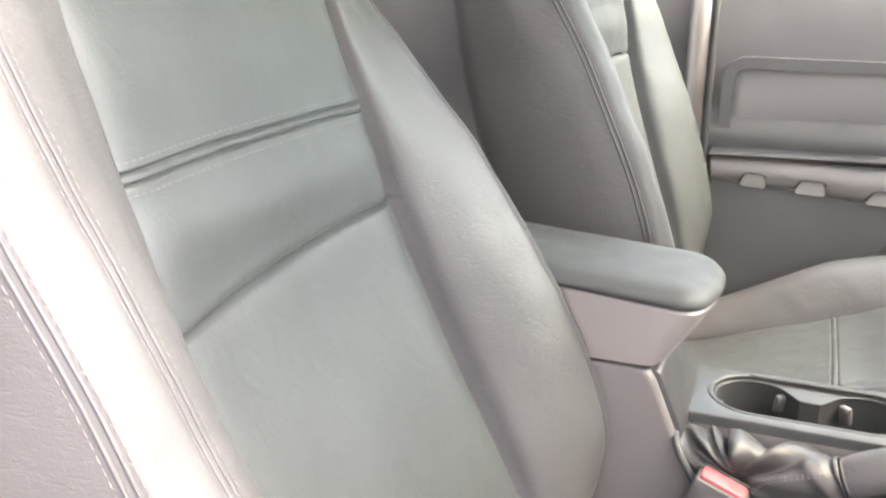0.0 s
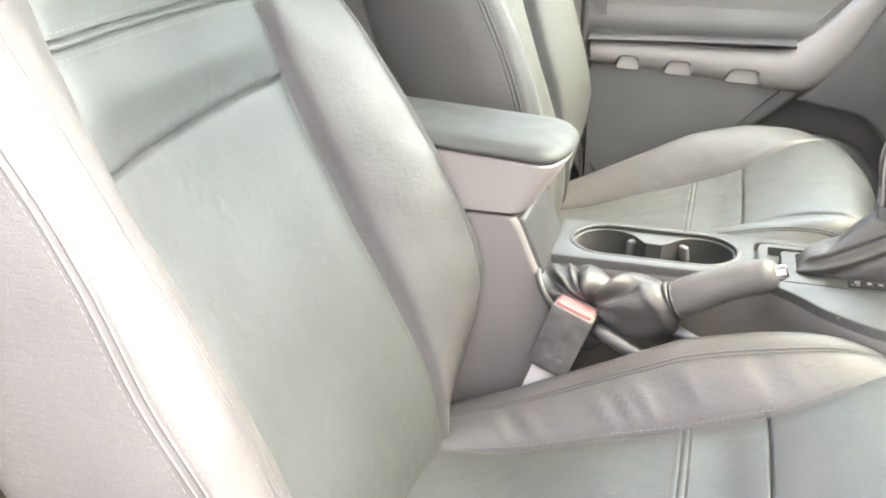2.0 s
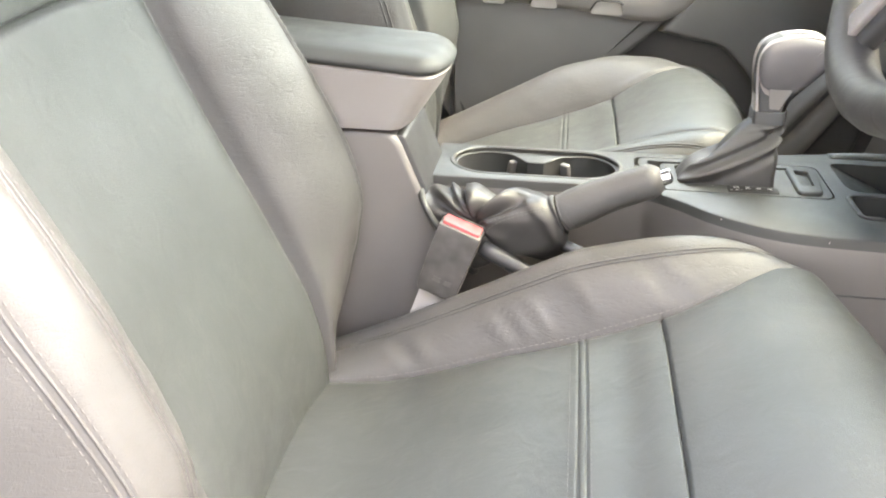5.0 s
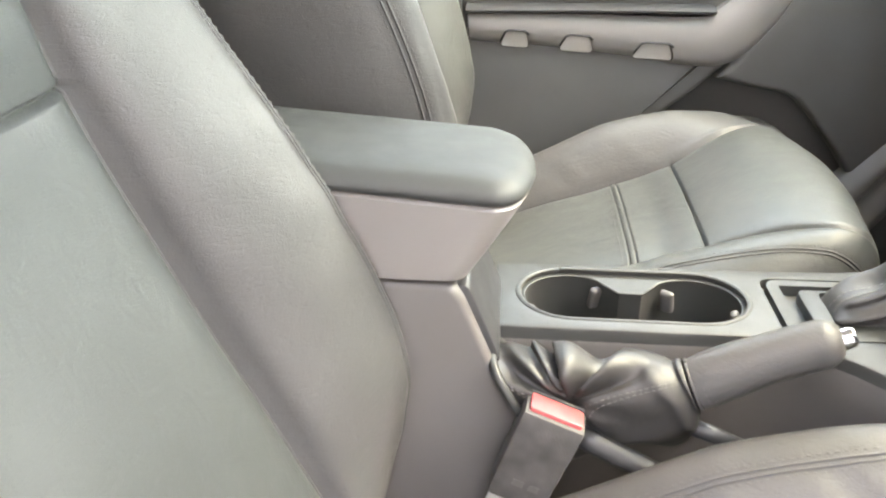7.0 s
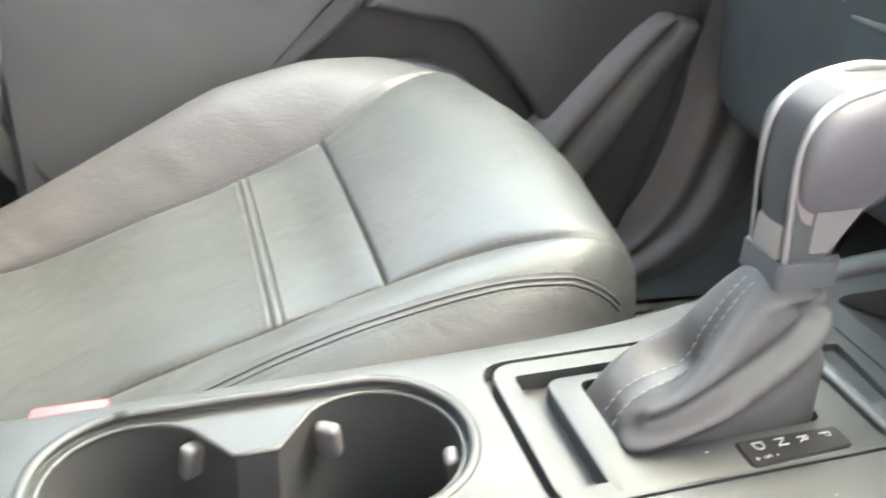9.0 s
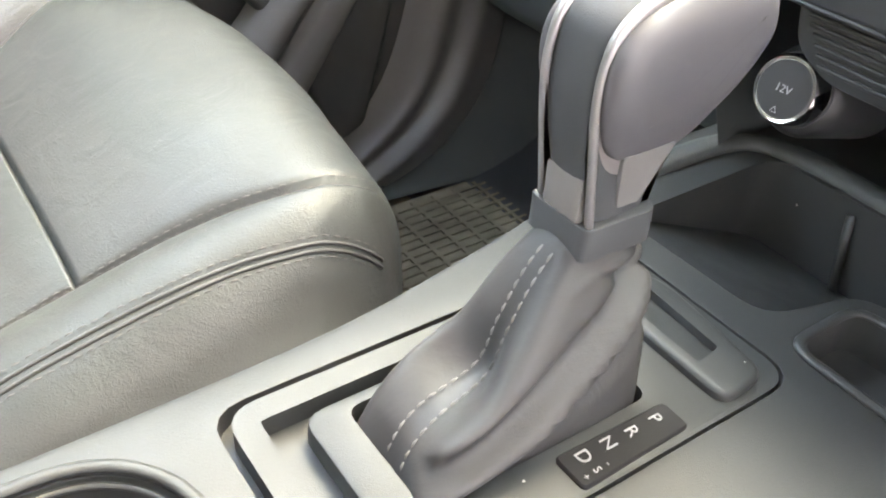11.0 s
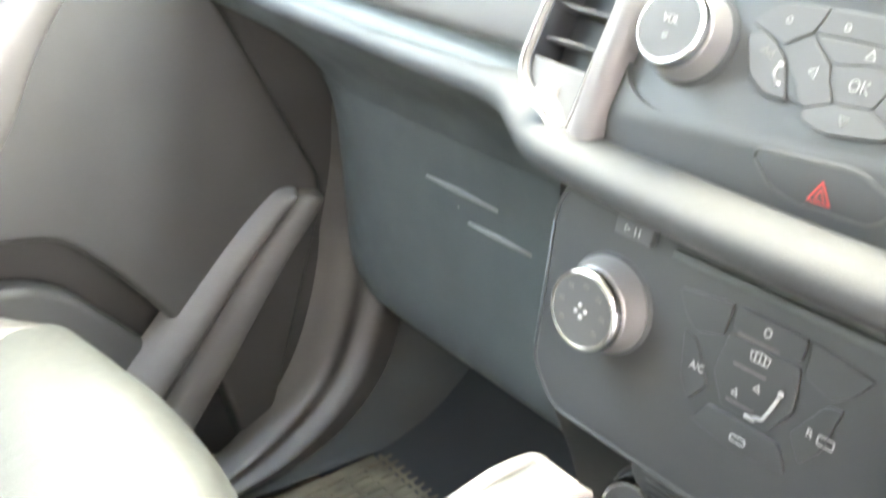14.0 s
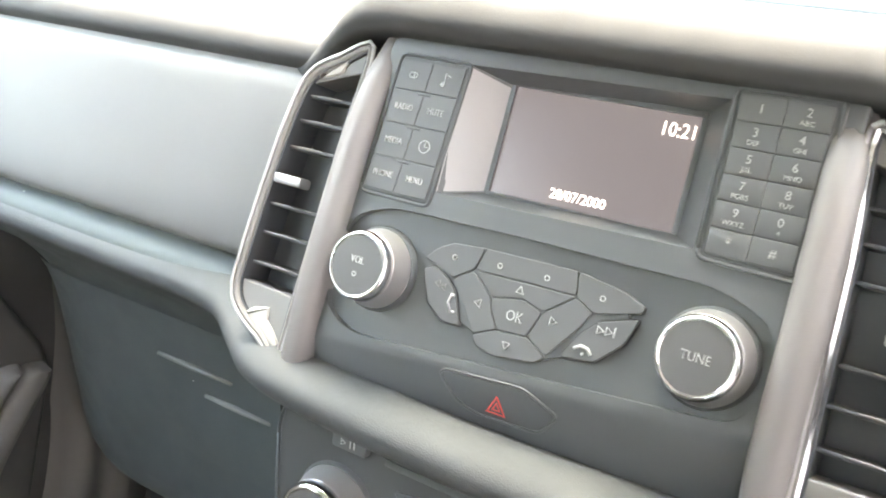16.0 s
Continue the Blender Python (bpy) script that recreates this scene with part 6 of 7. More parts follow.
part("key_cluster_bed", prism(round_poly([(-0.056, 0.009), (-0.046, 0.021), (-0.02, 0.026), (0.028, 0.026), (0.047, 0.019), (0.051, 0.012), (0.036, -0.007), (0.014, -0.0165), (-0.009, -0.0195), (-0.030, -0.0115), (-0.049, -0.006)], 0.003, 3), -0.0048, -0.0016, 0.0004, 1, RM), PLASTIC_FACIA, radio, "", 30)
for nm, o in CL.items():
    tall = 0.0022 if nm in ("answer", "hang_up") else 0.0018
    k = key("key", o, tall)
    m = RM @ Matrix.Translation((0, 0, tall - 0.0021))
    sym = None
    if nm == "preset":
        sym = outline_ring([(-0.0425 + 0.0014 * math.cos(a), 0.0185 + 0.0014 * math.sin(a)) for a in np.linspace(0, 6.28, 16, endpoint=False)], 0.0004, 0.0003, m)
    elif nm == "source":
        sym = outline_ring([(0.0360 + 0.0014 * math.cos(a), 0.0190 + 0.0014 * math.sin(a)) for a in np.linspace(0, 6.28, 16, endpoint=False)], 0.0004, 0.0003, m)
    elif nm == "track":
        sym = outline_ring([(-0.0175 + 0.0014 * math.cos(a), 0.0205 + 0.0014 * math.sin(a)) for a in np.linspace(0, 6.28, 16, endpoint=False)], 0.0004, 0.0003, m)
        sym = join(sym, outline_ring([(0.0075 + 0.0014 * math.cos(a), 0.0210 + 0.0014 * math.sin(a)) for a in np.linspace(0, 6.28, 16, endpoint=False)], 0.0004, 0.0003, m))
    elif nm in ("up", "down", "left", "right"):
        cx, cy, an = {"up": (-0.0040, 0.0118, 90), "down": (-0.0040, -0.0145, 270), "left": (-0.0235, 0.0005, 180), "right": (0.0155, 0.0025, 0)}[nm]
        sym = triangle(cx, cy, 0.0026, an, m)
    elif nm == "ok":
        sym = lettering("OK", 0.0072, m @ Matrix.Translation((-0.0035, -0.0008, 0)), wide=0.85)
    elif nm == "answer":
        sym = tube([m @ Vector(p) for p in ((-0.0385, 0.0005, 0.0002), (-0.0395, -0.0035, 0.0002), (-0.0370, -0.0075, 0.0002))], 0.0007, 6)
        sym = join(sym, rbox((0.0024, 0.0016, 0.0004), (-0.0380, 0.0005, 0), 0, 1, m))
        sym = join(sym, rbox((0.0024, 0.0016, 0.0004), (-0.0362, -0.0075, 0), 0, 1, m))
        faint = join(triangle(-0.0475, 0.0040, 0.0022, 180, m), triangle(-0.0440, 0.0030, 0.0022, 180, m))
        symbol("faint_symbol", faint, TRIM_DARK, k)
    elif nm == "hang_up":
        sym = tube([m @ Vector(p) for p in ((0.0290, -0.0060, 0.0002), (0.0320, -0.0040, 0.0002), (0.0355, -0.0045, 0.0002), (0.0375, -0.0070, 0.0002))], 0.0008, 6)
        sym = join(sym, lathe([(0, 0.0003), (0.0008, 0.0003), (0.0008, 0)], 12, m @ Matrix.Translation((0.0335, -0.0075, 0))))
        sym = join(sym, triangle(0.0385, 0.0050, 0.0024, 0, m))
        sym = join(sym, triangle(0.0425, 0.0055, 0.0024, 0, m))
        sym = join(sym, rbox((0.0006, 0.0046, 0.0003), (0.0455, 0.0058, 0.0001), 0, 1, m))
    if sym:
        symbol("key_symbol", sym, WHITE, k)
for nm in ("answer", "hang_up"):
    part("key_gap", tube([RM @ Vector((x, y, -0.0018)) for x, y in (lambda o: o + o[:1])(inset_lines(round_poly(CL[nm], 0.002, 3), -0.0006))], 0.0005, 6), PLASTIC_BLACK, radio, "", 0)
# hazard key, on the part that turns under
HM = RM @ Matrix(((1, 0, 0, 0), (0, 1, 0, 0), (-0.0378, 0.42, 1, 0.0132), (0, 0, 0, 1)))
HZ = [(-0.0346, -0.0375), (-0.0310, -0.0345), (0.0104, -0.0310), (0.0295, -0.0388), (0.0204, -0.0500), (-0.0127, -0.0515), (-0.0240, -0.0485)]
part("hazard_rim", tube([HM @ Vector((x, y, 0.0004)) for x, y in (lambda o: o + o[:1])(round_poly(HZ, 0.004, 4))], 0.0007, 6), BUTTON, radio, "", 0)
hz = part("hazard_key", prism(inset_lines(round_poly(HZ, 0.004, 4), 0.0008), -0.002, 0.0011, 0.0006, 2, HM), HAZARD, radio, "dark hazard key")
part("hazard_triangle", triangle(-0.0020, -0.0450, 0.0062, 90, HM @ Matrix.Translation((0, 0, 0.0012)), 0.0012), RED_MARK, hz, "red hazard triangle", 0)
part("hazard_triangle", triangle(-0.0020, -0.0450, 0.0028, 90, HM @ Matrix.Translation((0, 0, 0.0012)), 0.0008), RED_MARK, hz, "", 0)


def knob(parent, m, r, h, text=(), mat=KNOB_FACE):
    part("knob_skirt", lathe([(r * 1.40, -0.002), (r * 1.39, 0.0005), (r * 1.33, 0.0022), (r * 1.28, 0.0026)], 72, m), PLASTIC_FACIA, parent, "dark knob skirt", 30)
    part("knob_barrel", lathe([(r * 1.31, 0.0018), (r * 1.30, h * 0.16), (r * 1.24, h * 0.30), (r * 1.17, h * 0.46), (r * 1.14, h * 0.62), (r * 1.135, h * 0.70)], 72, m), HOOP, parent, "satin silver flared knob barrel", 0)
    part("knob_ring", lathe([(r * 1.13, h * 0.68), (r * 1.125, h * 0.82), (r * 1.09, h * 0.93), (r * 1.04, h * 0.98), (r * 0.985, h * 0.99), (r * 0.965, h * 0.97)], 72, m), CHROME, parent, "chrome knob ring", 0)
    f = part("knob_face", lathe([(r * 0.968, h * 0.955), (r * 0.95, h * 0.97), (r * 0.6, h * 0.976), (0, h * 0.978)], 64, m), mat, parent, "dark knob face", 30)
    for t_, s_, y_ in text:
        part("knob_lettering", lettering(t_, s_, m @ Matrix.Translation((0, y_, h * 0.982)), wide=0.85), WHITE, f, "", 0)
    return f


f = knob(radio, RM @ Matrix.Translation((-0.0850, 0.0020, -0.002)), 0.0158, 0.021, [("VOL", 0.0050, 0.0026)])
symbol("knob_symbol", outline_ring([(-0.0850 + 0.0013 * math.cos(a), -0.0025 + 0.0013 * math.sin(a)) for a in np.linspace(0, 6.28, 16, endpoint=False)], 0.0004, 0.0003, RM @ Matrix.Translation((0, 0, 0.0186))), WHITE, f)
knob(radio, RM @ Matrix.Translation((0.0865, 0.0070, -0.002)), 0.0158, 0.021, [("TUNE", 0.0058, 0.0)])
# satin pillars either side of the radio and the air vents beyond them
for sgn in (-1, 1):
    line_x = (-0.1208, -0.1190, -0.1165, -0.1143, -0.1127) if sgn < 0 else (0.1235, 0.1200, 0.1195, 0.1175, 0.1140)
    pil = spline([(x, u, h) for x, u, h in zip(line_x, (-0.070, -0.03, 0.03, 0.09, 0.124), (-0.002, 0.004, 0.006, 0.002, -0.010))], 6)
    rows = []
    for p in pil:
        rows.append([RM @ Vector((p.x + sgn * a, p.y, p.z + b)) for a, b in ((-0.0066, -0.02), (-0.0070, -0.001), (-0.0050, 0.0025), (-0.0015, 0.0045), (0.0025, 0.0050), (0.0070, 0.0034), (0.0102, -0.001), (0.0104, -0.02))])
    pillar = thing("trim_pillar", "satin silver trim pillar beside the radio", "trim", RM @ Vector((sgn * 0.118, 0, 0)), "radio pillars")
    part("pillar_body", loft(rows, closed=True, caps=True), PILLAR, pillar, "", 50)
    vent = thing("air_vent", "tall chrome-framed air vent with black slats", "air vent", RM @ Vector((sgn * 0.15, 0, 0)), "air vents")
    vo = [(0.1240, 0.1140), (0.1452, 0.1072), (0.1640, 0.0940), (0.1715, 0.0650), (0.1755, 0.0300), (0.1787, -0.0150), (0.1783, -0.0320), (0.1705, -0.0440), (0.1510, -0.0545), (0.1335, -0.0625), (0.1305, -0.02), (0.1272, 0.06)]
    vo = [(p.x * sgn, p.y) for p in spline([(a, b, 0) for a, b in vo], 4, True)]
    part("vent_shell", loft([[RM @ Vector((x, y, z)) for x, y in inset_lines(vo, d)] for d, z in ((0.001, -0.05), (0.001, -0.003), (0.0055, -0.003), (0.0060, -0.034))], closed=True), VENT_BLACK, vent)
    part("vent_chrome", tube([RM @ Vector((x, y, -0.0015)) for x, y in vo + vo[:1]], 0.0012, 8), HOOP, vent, "chrome vent frame", 0)
    # satin bezel with a rolled section between the chrome line and the opening
    part("vent_bezel", loft([[RM @ Vector((x, y, z)) for x, y in inset_lines(vo, d)] for d, z in ((0.0010, -0.004), (0.0014, -0.0016), (0.0026, -0.0008), (0.0040, -0.0016), (0.0050, -0.0042), (0.0054, -0.0080))], closed=True), TRIM if sgn < 0 else CHROME, vent, "satin silver inner bezel", 30)
    inner = inset_lines(vo, 0.0050)
    for cut_a, cut_b, flip in (((0.1299, 0.0999), (0.1642, 0.0884), 1), ((0.1435, -0.0272), (0.1763, -0.0261), -1)):
        slope = (cut_b[1] - cut_a[1]) / (cut_b[0] - cut_a[0])
        above = lambda p: ((p[1] - cut_a[1]) - slope * (abs(p[0]) - cut_a[0])) * flip
        plate_o = []
        for p, q in zip(inner, inner[1:] + inner[:1]):
            if above(p) >= 0:
                plate_o.append(p)
            if (above(p) >= 0) != (above(q) >= 0):
                t = above(p) / (above(p) - above(q))
                plate_o.append((p[0] + (q[0] - p[0]) * t, p[1] + (q[1] - p[1]) * t))
        part("vent_end_plate", prism(plate_o, -0.03, -0.0046, 0.0006, 1, RM), TRIM_DARK, vent, "grey vent end plate")
    for clip in ([(0.1567, 0.0932), (0.1500, 0.0990), (0.1428, 0.1057), (0.1392, 0.1062), (0.1420, 0.0978), (0.1490, 0.0948)], [(0.1685, -0.0455), (0.1600, -0.0390), (0.1498, -0.0368), (0.1490, -0.0440), (0.1440, -0.0475), (0.1375, -0.0540), (0.1385, -0.0580), (0.1620, -0.0485)]):
        part("vent_cap", prism(round_poly([(sgn * x, y) for x, y in clip], 0.0008, 2), -0.02, -0.0022, 0.0016, 2, RM), SLOT, vent, "pale silver vent end clip")
    for u_, x_ in ((0.0834, 0.1508), (0.0690, 0.1541), (0.0534, 0.1560), (0.0196, 0.1600), (0.0030, 0.1584), (-0.0148, 0.1576)):
        part("slat", rbox((0.044, 0.0020, 0.014), (sgn * (x_ - 0.003), u_ - 0.0006, -0.0145), 0.0006, 1, RM), VENT_BLACK, vent)
        # the highlight on each slat, drawn as a thin pale tapered line
        part("slat_glint", tube([RM @ Vector((sgn * (x_ + d), u_ - 0.012 * d, -0.0068)) for d in (-0.0115, -0.006, 0.0, 0.006, 0.0115)], lambda t: 0.0003 + 0.0004 * math.sin(math.pi * t), 6), TRIM, vent, "pale line drawn as the slat highlight", 0)
    part("vent_tab", rbox((0.020, 0.0058, 0.010), (sgn * 0.1590, 0.0340, -0.006), 0.0015, 2, RM), HOOP, vent, "chrome vent tab")
    part("vent_back", prism(inset_lines(vo, 0.006), -0.026, -0.0245, 0, m=RM), VENT_BLACK, vent)
# vent by the far door
FV = Matrix(((0, 0.25, -0.97, 0.492), (-1, 0, 0, 0.612), (0, 0.97, 0.25, 0.715), (0, 0, 0, 1)))
fvent = thing("air_vent", "narrow chrome-framed air vent at the end of the dashboard", "air vent", (0.49, 0.61, 0.7), "air vents")
vo = [(-0.018, -0.052), (0.010, -0.056), (0.022, -0.030), (0.024, 0.02), (0.016, 0.066), (-0.004, 0.070), (-0.020, 0.058), (-0.024, 0.0)]
vo = [(p.x, p.y) for p in spline([(a, b, 0) for a, b in vo], 4, True)]
part("vent_shell", prism(vo, -0.03, 0.004, 0.002, 2, FV), PLASTIC_BLACK, fvent)
part("vent_chrome", tube([FV @ Vector((x, y, 0.005)) for x, y in vo + vo[:1]], 0.0028, 8), CHROME, fvent, "chrome vent frame", 0)
part("vent_bezel", outline_ring(inset_lines(vo, 0.002), 0.005, 0.0035, FV @ Matrix.Translation((0, 0, 0.003))), SILVER, fvent, "pale inner bezel", 30)
for u_ in (-0.032, -0.016, 0.0, 0.016, 0.032, 0.046):
    part("slat", rbox((0.030, 0.0025, 0.006), (0, u_, 0.004), 0.0006, 1, FV), PLASTIC_GREY, fvent)
part("vent_tab", rbox((0.014, 0.007, 0.010), (0, 0.014, 0.009), 0.0015, 2, FV), CHROME, fvent, "chrome vent tab")

# ---- climate controls ----
CM = Matrix(((0, 0.1, -0.995, 0.42), (-1, 0, 0, 0.0), (0, 0.995, 0.1, 0.57), (0, 0, 0, 1)))
clim = thing("climate_panel", "black climate control panel with chrome-ringed dials", "climate control", (0.43, 0, 0.52))
CO = [(-0.1270, 0.0400), (-0.1200, 0.0560), (-0.090, 0.0600), (0.090, 0.0600), (0.1200, 0.0560), (0.1270, 0.0400), (0.1225, -0.0460), (0.104, -0.066), (-0.104, -0.066), (-0.1225, -0.0460)]
part("panel", prism(round_poly(CO, 0.008, 4), -0.05, 0.0, 0.003, 3, CM), CLIMATE, clim, "black control panel")
part("panel_edge", tube([CM @ Vector((x, y, -0.001)) for x, y in (lambda o: o + o[:1])(round_poly(CO, 0.008, 4))], 0.0012, 6), CLIMATE, clim, "", 0)
part("disc_slot", rbox((0.150, 0.0045, 0.006), (0.022, 0.0440, 0.001), 0.0015, 2, CM), PLASTIC, clim, "disc slot bar")
btn = part("slot_key", rbox((0.022, 0.0095, 0.006), (-0.0750, 0.0465, 0.002), 0.0015, 2, CM), PLASTIC_FACIA, clim, "small play key")
sb = triangle(-0.0785, 0.0465, 0.0022, 0, CM @ Matrix.Translation((0, 0, 0.0052)))
for dx in (-0.0735, -0.0710):
    sb = rbox((0.0007, 0.0040, 0.0003), (dx, 0.0465, 0.0053), 0, 1, CM, sb)
symbol("key_symbol", sb, WHITE, btn)
f = knob(clim, CM @ Matrix.Translation((-0.0820, 0.0050, 0)), 0.0185, 0.022)
fan = bmesh.new()
for k in range(4):
    fan = join(fan, tube([CM @ Matrix.Translation((-0.0820, 0.0050, 0.0219)) @ Vector((0.0030 * math.cos(a + d), 0.0030 * math.sin(a + d) * (1 if d else 0.9), 0)) * 1.0 for a, d in ((k * 1.571, 0.0), (k * 1.571, 0.5))], 0.0010, 6))
symbol("knob_symbol", fan, WHITE, f)
for k in range(7):
    a = radians(215 - k * 42)
    part("dial_mark", rbox((0.0030, 0.0022, 0.0003), (-0.0820 + 0.0128 * math.cos(a), 0.0050 + 0.0128 * math.sin(a), 0.0218), 0, 1, CM), PLASTIC_GREY, f)
knob(clim, CM @ Matrix.Translation((0.0900, 0.0010, 0)), 0.0185, 0.022)
cl2 = {"a": [(-0.0470, 0.0300), (-0.0180, 0.0345), (-0.0190, 0.0180), (-0.0330, 0.0130), (-0.0400, 0.0190)], "b": [(-0.0170, 0.0345), (0.0170, 0.0345), (0.0170, 0.0230), (-0.0170, 0.0230)], "c": [(0.0180, 0.0345), (0.0470, 0.0300), (0.0400, 0.0190), (0.0330, 0.0130), (0.0190, 0.0180)],
       "d": [(-0.0390, 0.0130), (-0.0310, 0.0110), (-0.0200, -0.0080), (-0.0280, -0.0200), (-0.0350, -0.0100)], "e": [(0.0390, 0.0130), (0.0310, 0.0110), (0.0200, -0.0080), (0.0280, -0.0200), (0.0350, -0.0100)],
       "f": [(-0.0175, 0.0215), (0.0175, 0.0215), (0.0200, 0.0010), (0.0120, -0.0130), (-0.0120, -0.0130), (-0.0200, 0.0010)], "g": [(-0.0180, -0.0150), (0.0180, -0.0150), (0.0250, -0.0270), (0.0, -0.0310), (-0.0250, -0.0270)]}
for nm, o in cl2.items():
    part("key", keycap(inset_lines(round_poly(o, 0.0025, 3), 0.0004), 0, 0.0016, 0.0006, CM), CLIMATE, clim, "black climate key", 18)
CF = CM @ Matrix.Translation((0, 0, 0.0024))
part("key_lettering", lettering("A/C", 0.0052, CF @ Matrix.Translation((-0.0270, -0.0012, 0)), wide=0.85), WHITE, clim, "", 0)
b = outline_ring([(0.0 + 0.0018 * math.cos(a), 0.0290 + 0.0022 * math.sin(a)) for a in np.linspace(0, 6.28, 16, endpoint=False)], 0.0005, 0.0003, CF)
b = join(b, outline_ring([(-0.0040, 0.0145), (0.0040, 0.0145), (0.0050, 0.0185), (0, 0.0200), (-0.0050, 0.0185)], 0.0006, 0.0003, CF))
for dx in (-0.0022, 0, 0.0022):
    b = rbox((0.0006, 0.0040, 0.0003), (dx, 0.0165, 0.0001), 0, 1, CF, b)
b = join(b, tube([CF @ Vector(p) for p in ((0.0045, -0.0095, 0), (0.0085, -0.0085, 0), (0.0105, -0.0030, 0), (0.0125, 0.0040, 0))], 0.0008, 6))
b = join(b, tube([CF @ Vector(p) for p in ((0.0005, -0.0105, 0), (0.0055, -0.0105, 0))], 0.0009, 6))
b = join(b, lathe([(0, 0.0003), (0.0014, 0.0003), (0.0014, 0)], 12, CF @ Matrix.Translation((0.0130, 0.0065, 0))))
for px, py in ((-0.0065, -0.0030), (0.0025, 0.0035)):
    b = join(b, triangle(px, py, 0.0022, 200, CF, 0.0008))
b = join(b, outline_ring(rect(-0.0030, -0.0250, 0.0050, -0.0215, 0.0015), 0.0006, 0.0003, CF))
symbol("key_symbol", b, WHITE, clim)
part("key_lettering", lettering("R", 0.0052, CF @ Matrix.Translation((0.0290, -0.0030, 0))), WHITE, clim, "", 0)
symbol("key_symbol", outline_ring(rect(0.0325, -0.0055, 0.0400, -0.0010, 0.0012), 0.0006, 0.0003, CF), WHITE, clim)
for u_, w_ in ((0.0235, 0.020), (0.0100, 0.016), (-0.0070, 0.014)):
    part("key_light_bar", rbox((w_, 0.0012, 0.0004), (-0.003 + 0.0, u_ - 0.0005, 0.0024), 0.0002, 1, CM), PLASTIC_GREY, clim, "unlit indicator bar")
# ribbed chin below the panel
chin = thing("ribbed_chin", "black ribbed chin below the climate panel", "trim", (0.43, 0, 0.49), kind="structure")
part("chin_body", prism(round_poly([(-0.067, 0.0), (0.067, 0.0), (0.062, -0.028), (0.04, -0.036), (-0.04, -0.036), (-0.060, -0.026)], 0.008, 4), -0.04, 0.0, 0.003, 2, Matrix.Translation((0.435, 0.0, 0.504)) @ Matrix(((0, 0.12, -0.993, 0), (-1, 0, 0, 0), (0, 0.993, 0.12, 0), (0, 0, 0, 1)))), CLIMATE, chin)
CH = Matrix.Translation((0.435, 0.0, 0.504)) @ Matrix(((0, 0.12, -0.993, 0), (-1, 0, 0, 0), (0, 0.993, 0.12, 0), (0, 0, 0, 1)))
for k in range(8):
    u_ = -0.003 - 0.0038 * k
    part("rib", rbox((0.126 - 0.005 * k, 0.0022, 0.0022), (0.0, u_, 0.0005), 0.0009, 2, CH), CLIMATE, chin)
# socket below the panel
sock = thing("power_socket", "capped twelve volt power socket with chrome ring", "power socket", (0.44, 0.052, 0.465))
SM = Matrix.Translation((0.443, 0.056, 0.455)) @ Matrix(((0.05, 0.3, -0.95, 0), (-0.998, 0.0, -0.05, 0), (0.0, 0.954, 0.3, 0), (0, 0, 0, 1)))
part("socket_body", lathe([(0.022, -0.06), (0.022, -0.004), (0.0195, 0.002), (0.0175, 0.004)], 40, SM), PLASTIC_BLACK, sock, "", 30)
part("socket_ring", lathe([(0.0168, 0.002), (0.0164, 0.014), (0.0150, 0.0165), (0.0136, 0.0160)], 40, SM), CHROME, sock, "chrome cap ring", 30)
sf = part("socket_cap", lathe([(0.0141, 0.0150), (0.0132, 0.0165), (0, 0.0170)], 36, SM), PLASTIC_BLACK, sock, "black cap", 30)
part("cap_lettering", lettering("12V", 0.0052, SM @ Matrix.Translation((0, 0.0, 0.0172))), WHITE, sf, "", 0)
part("cap_mark", triangle(0, -0.0100, 0.0020, 90, SM @ Matrix.Translation((0, 0, 0.0170))), WHITE, sf, "", 0)
# lower stack: sides and the open bin below the panel
stack = thing("lower_stack", "dark lower console stack with an open bin", "console", (0.5, 0, 0.3))
for sgn in (-1, 1):
    rows = []
    for x, w, z0, z1 in ((0.425, 0.128, 0.500, 0.628), (0.46, 0.134, 0.44, 0.635), (0.52, 0.137, 0.30, 0.64), (0.62, 0.14, 0.10, 0.64)):
        rows.append([(x, sgn * w * (1 - 0.10 * (1 - t)), z0 + (z1 - z0) * t) for t in np.linspace(0, 1, 8)])
    part("stack_flank", loft(rows), PLASTIC, stack, "dark stack side", 0)
part("bin_back", rbox((0.02, 0.25, 0.22), (0.60, 0, 0.42), 0.004), PLASTIC_BLACK, stack)
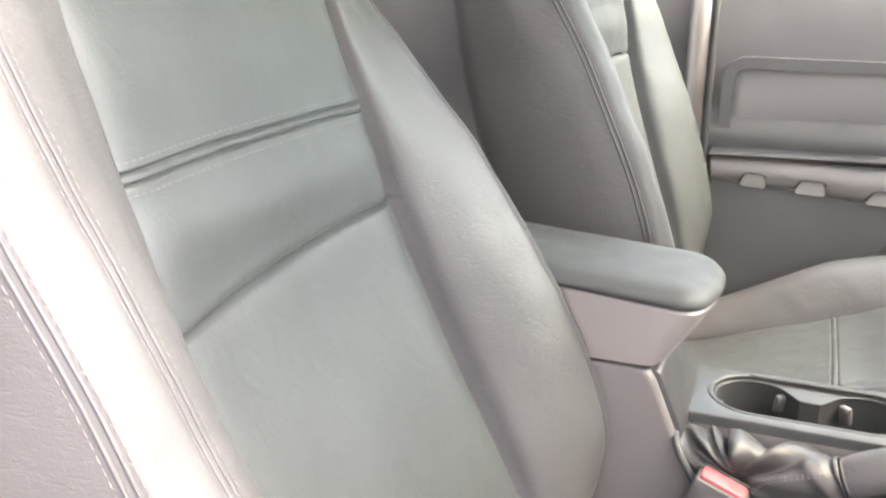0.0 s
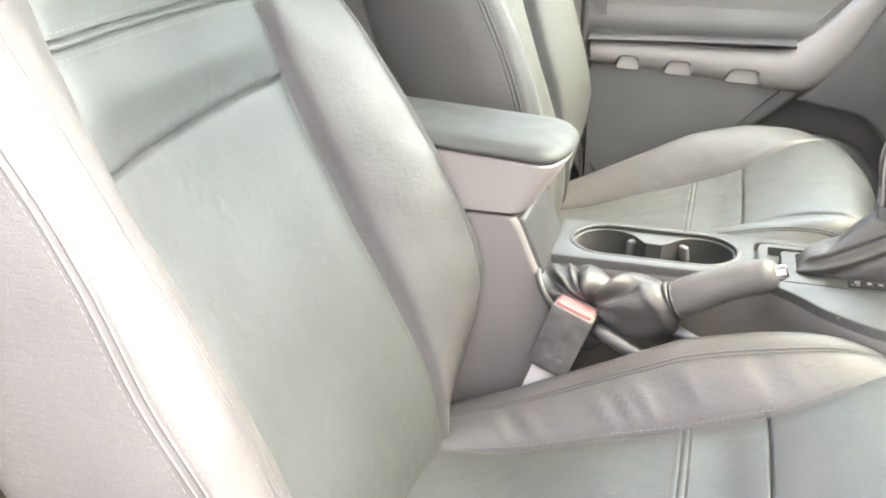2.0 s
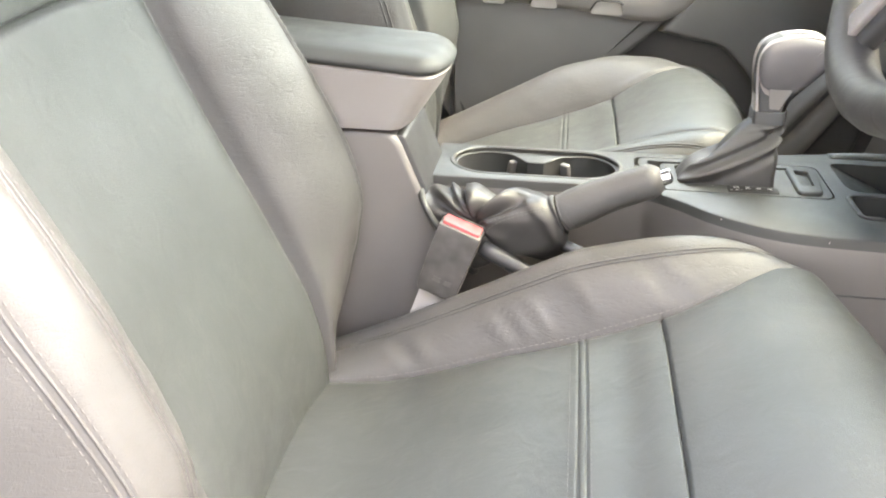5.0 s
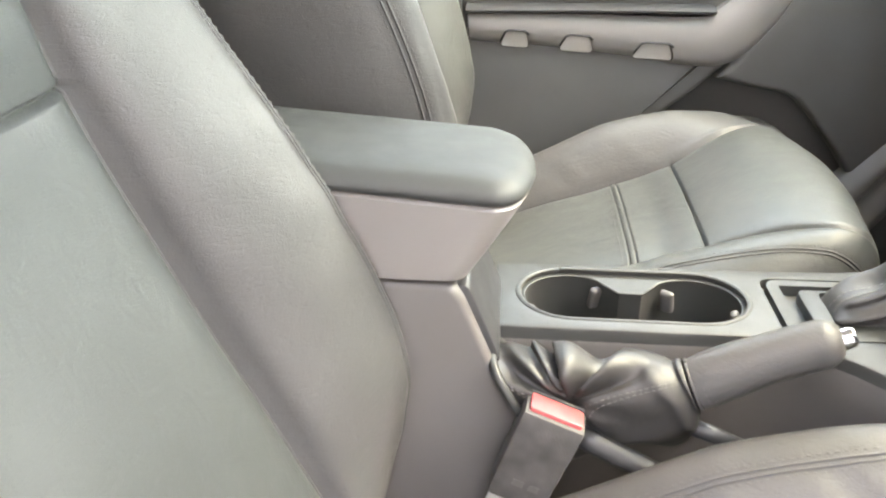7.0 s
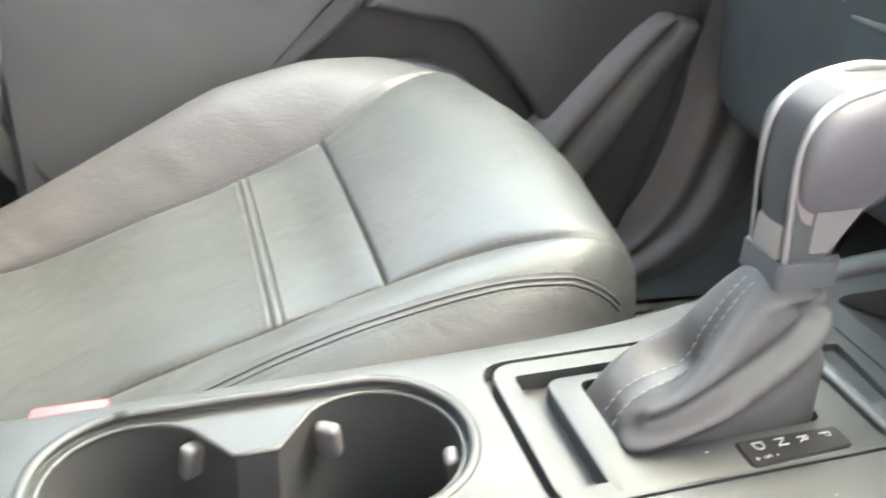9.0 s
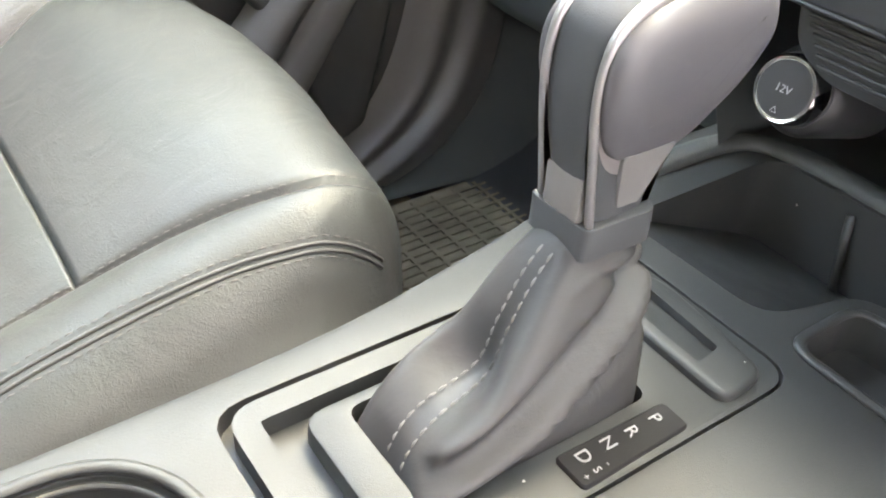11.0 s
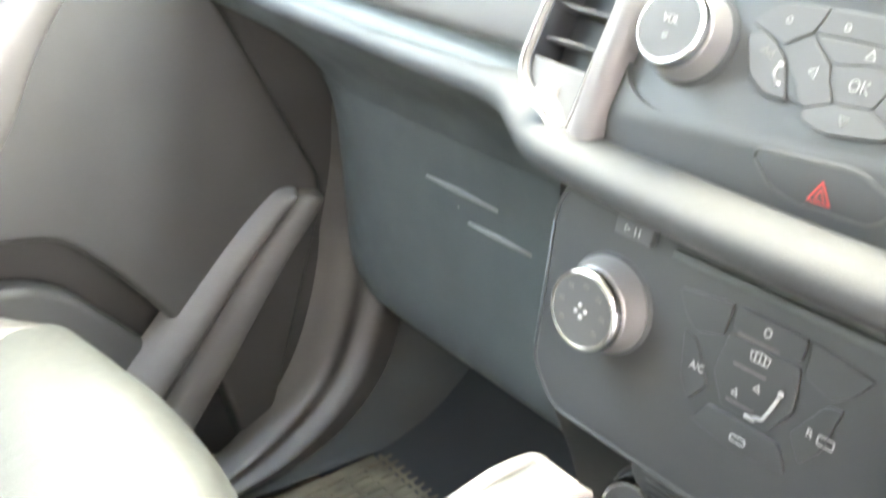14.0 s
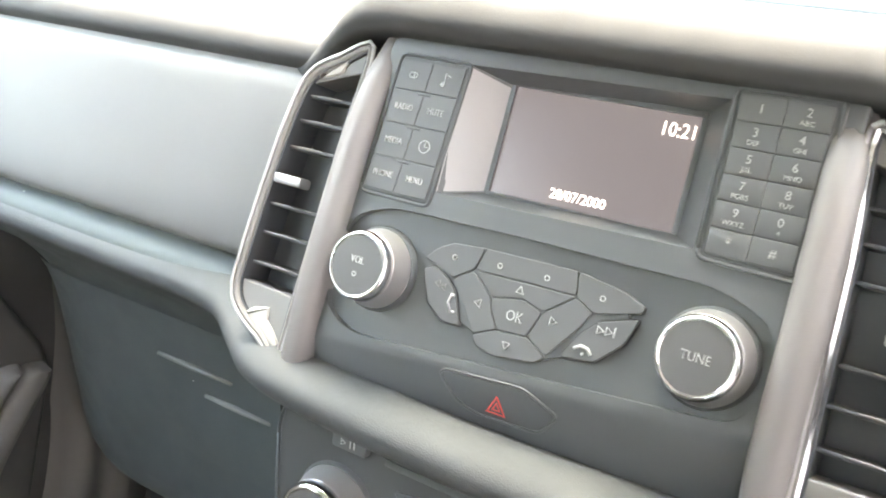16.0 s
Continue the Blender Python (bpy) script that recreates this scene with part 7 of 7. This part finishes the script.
part("bin_wall", tube(spline([(0.40, 0.128, 0.372), (0.455, 0.130, 0.374), (0.505, 0.124, 0.375), (0.524, 0.095, 0.375), (0.526, 0.03, 0.375), (0.526, -0.08, 0.375)], 6), 0.010, 8, flat=0.6), PLASTIC, stack, "low rim round the bin", 0)
# added rod in place of a streak of reflected light on the bin wall
part("bin_streak", tube([(0.5135, 0.046, 0.366), (0.5115, 0.043, 0.345), (0.508, 0.038, 0.318)], 0.0028, 8), PLASTIC_CONSOLE, stack, "", 0)

# ---- steering wheel ----
wheel = thing("steering_wheel", "black leather steering wheel with silver spokes", "steering wheel", (0.40, -0.335, 0.70))
SW = Matrix.Translation((0.340, -0.378, 0.745)) @ Matrix.Rotation(radians(-66), 4, "Y")
rim = [SW @ Vector((0.180 * math.cos(a), 0.180 * math.sin(a), 0)) for a in np.linspace(0, 2 * math.pi, 73)]
rows = []
for k in range(73):
    a = 2 * math.pi * k / 72
    rr = 0.0170 + 0.0030 * max(0, math.cos(3 * a)) ** 4
    rows.append([SW @ Vector(((0.180 + rr * math.cos(b)) * math.cos(a), (0.180 + rr * math.cos(b)) * math.sin(a), rr * 1.15 * math.sin(b))) for b in (2 * math.pi * j / 16 for j in range(16))])
part("wheel_rim", loft(rows, closed=True), BRAKE_LEATHER, wheel, "black leather rim", 0)
part("hub", lathe([(0.0, 0.03), (0.05, 0.028), (0.072, 0.015), (0.078, -0.01), (0.06, -0.04)], 36, SW), PLASTIC_BLACK, wheel, "black hub pad", 40)
for ang in (90, -90):
    part("spoke", rbox((0.05, 0.12, 0.018), (0, 0.125, 0), 0.006, 3, SW @ Matrix.Rotation(radians(ang - 90), 4, "Z")), PLASTIC_BLACK, wheel, "black spoke")
for ang in (152, -152):
    R2 = SW @ Matrix.Rotation(radians(ang - 90), 4, "Z")
    part("spoke", rbox((0.046, 0.13, 0.016), (0, 0.120, 0.0), 0.006, 3, R2), PLASTIC_BLACK, wheel, "black lower spoke")
    part("spoke_insert", rbox((0.026, 0.105, 0.006), (0, 0.120, 0.010), 0.002, 2, R2), SILVER, wheel, "satin silver spoke insert")
part("steering_column", tube([SW @ Vector((0, 0, -0.03)), SW @ Vector((0, 0, -0.25))], 0.055, 16), PLASTIC, wheel, "dark column shroud")
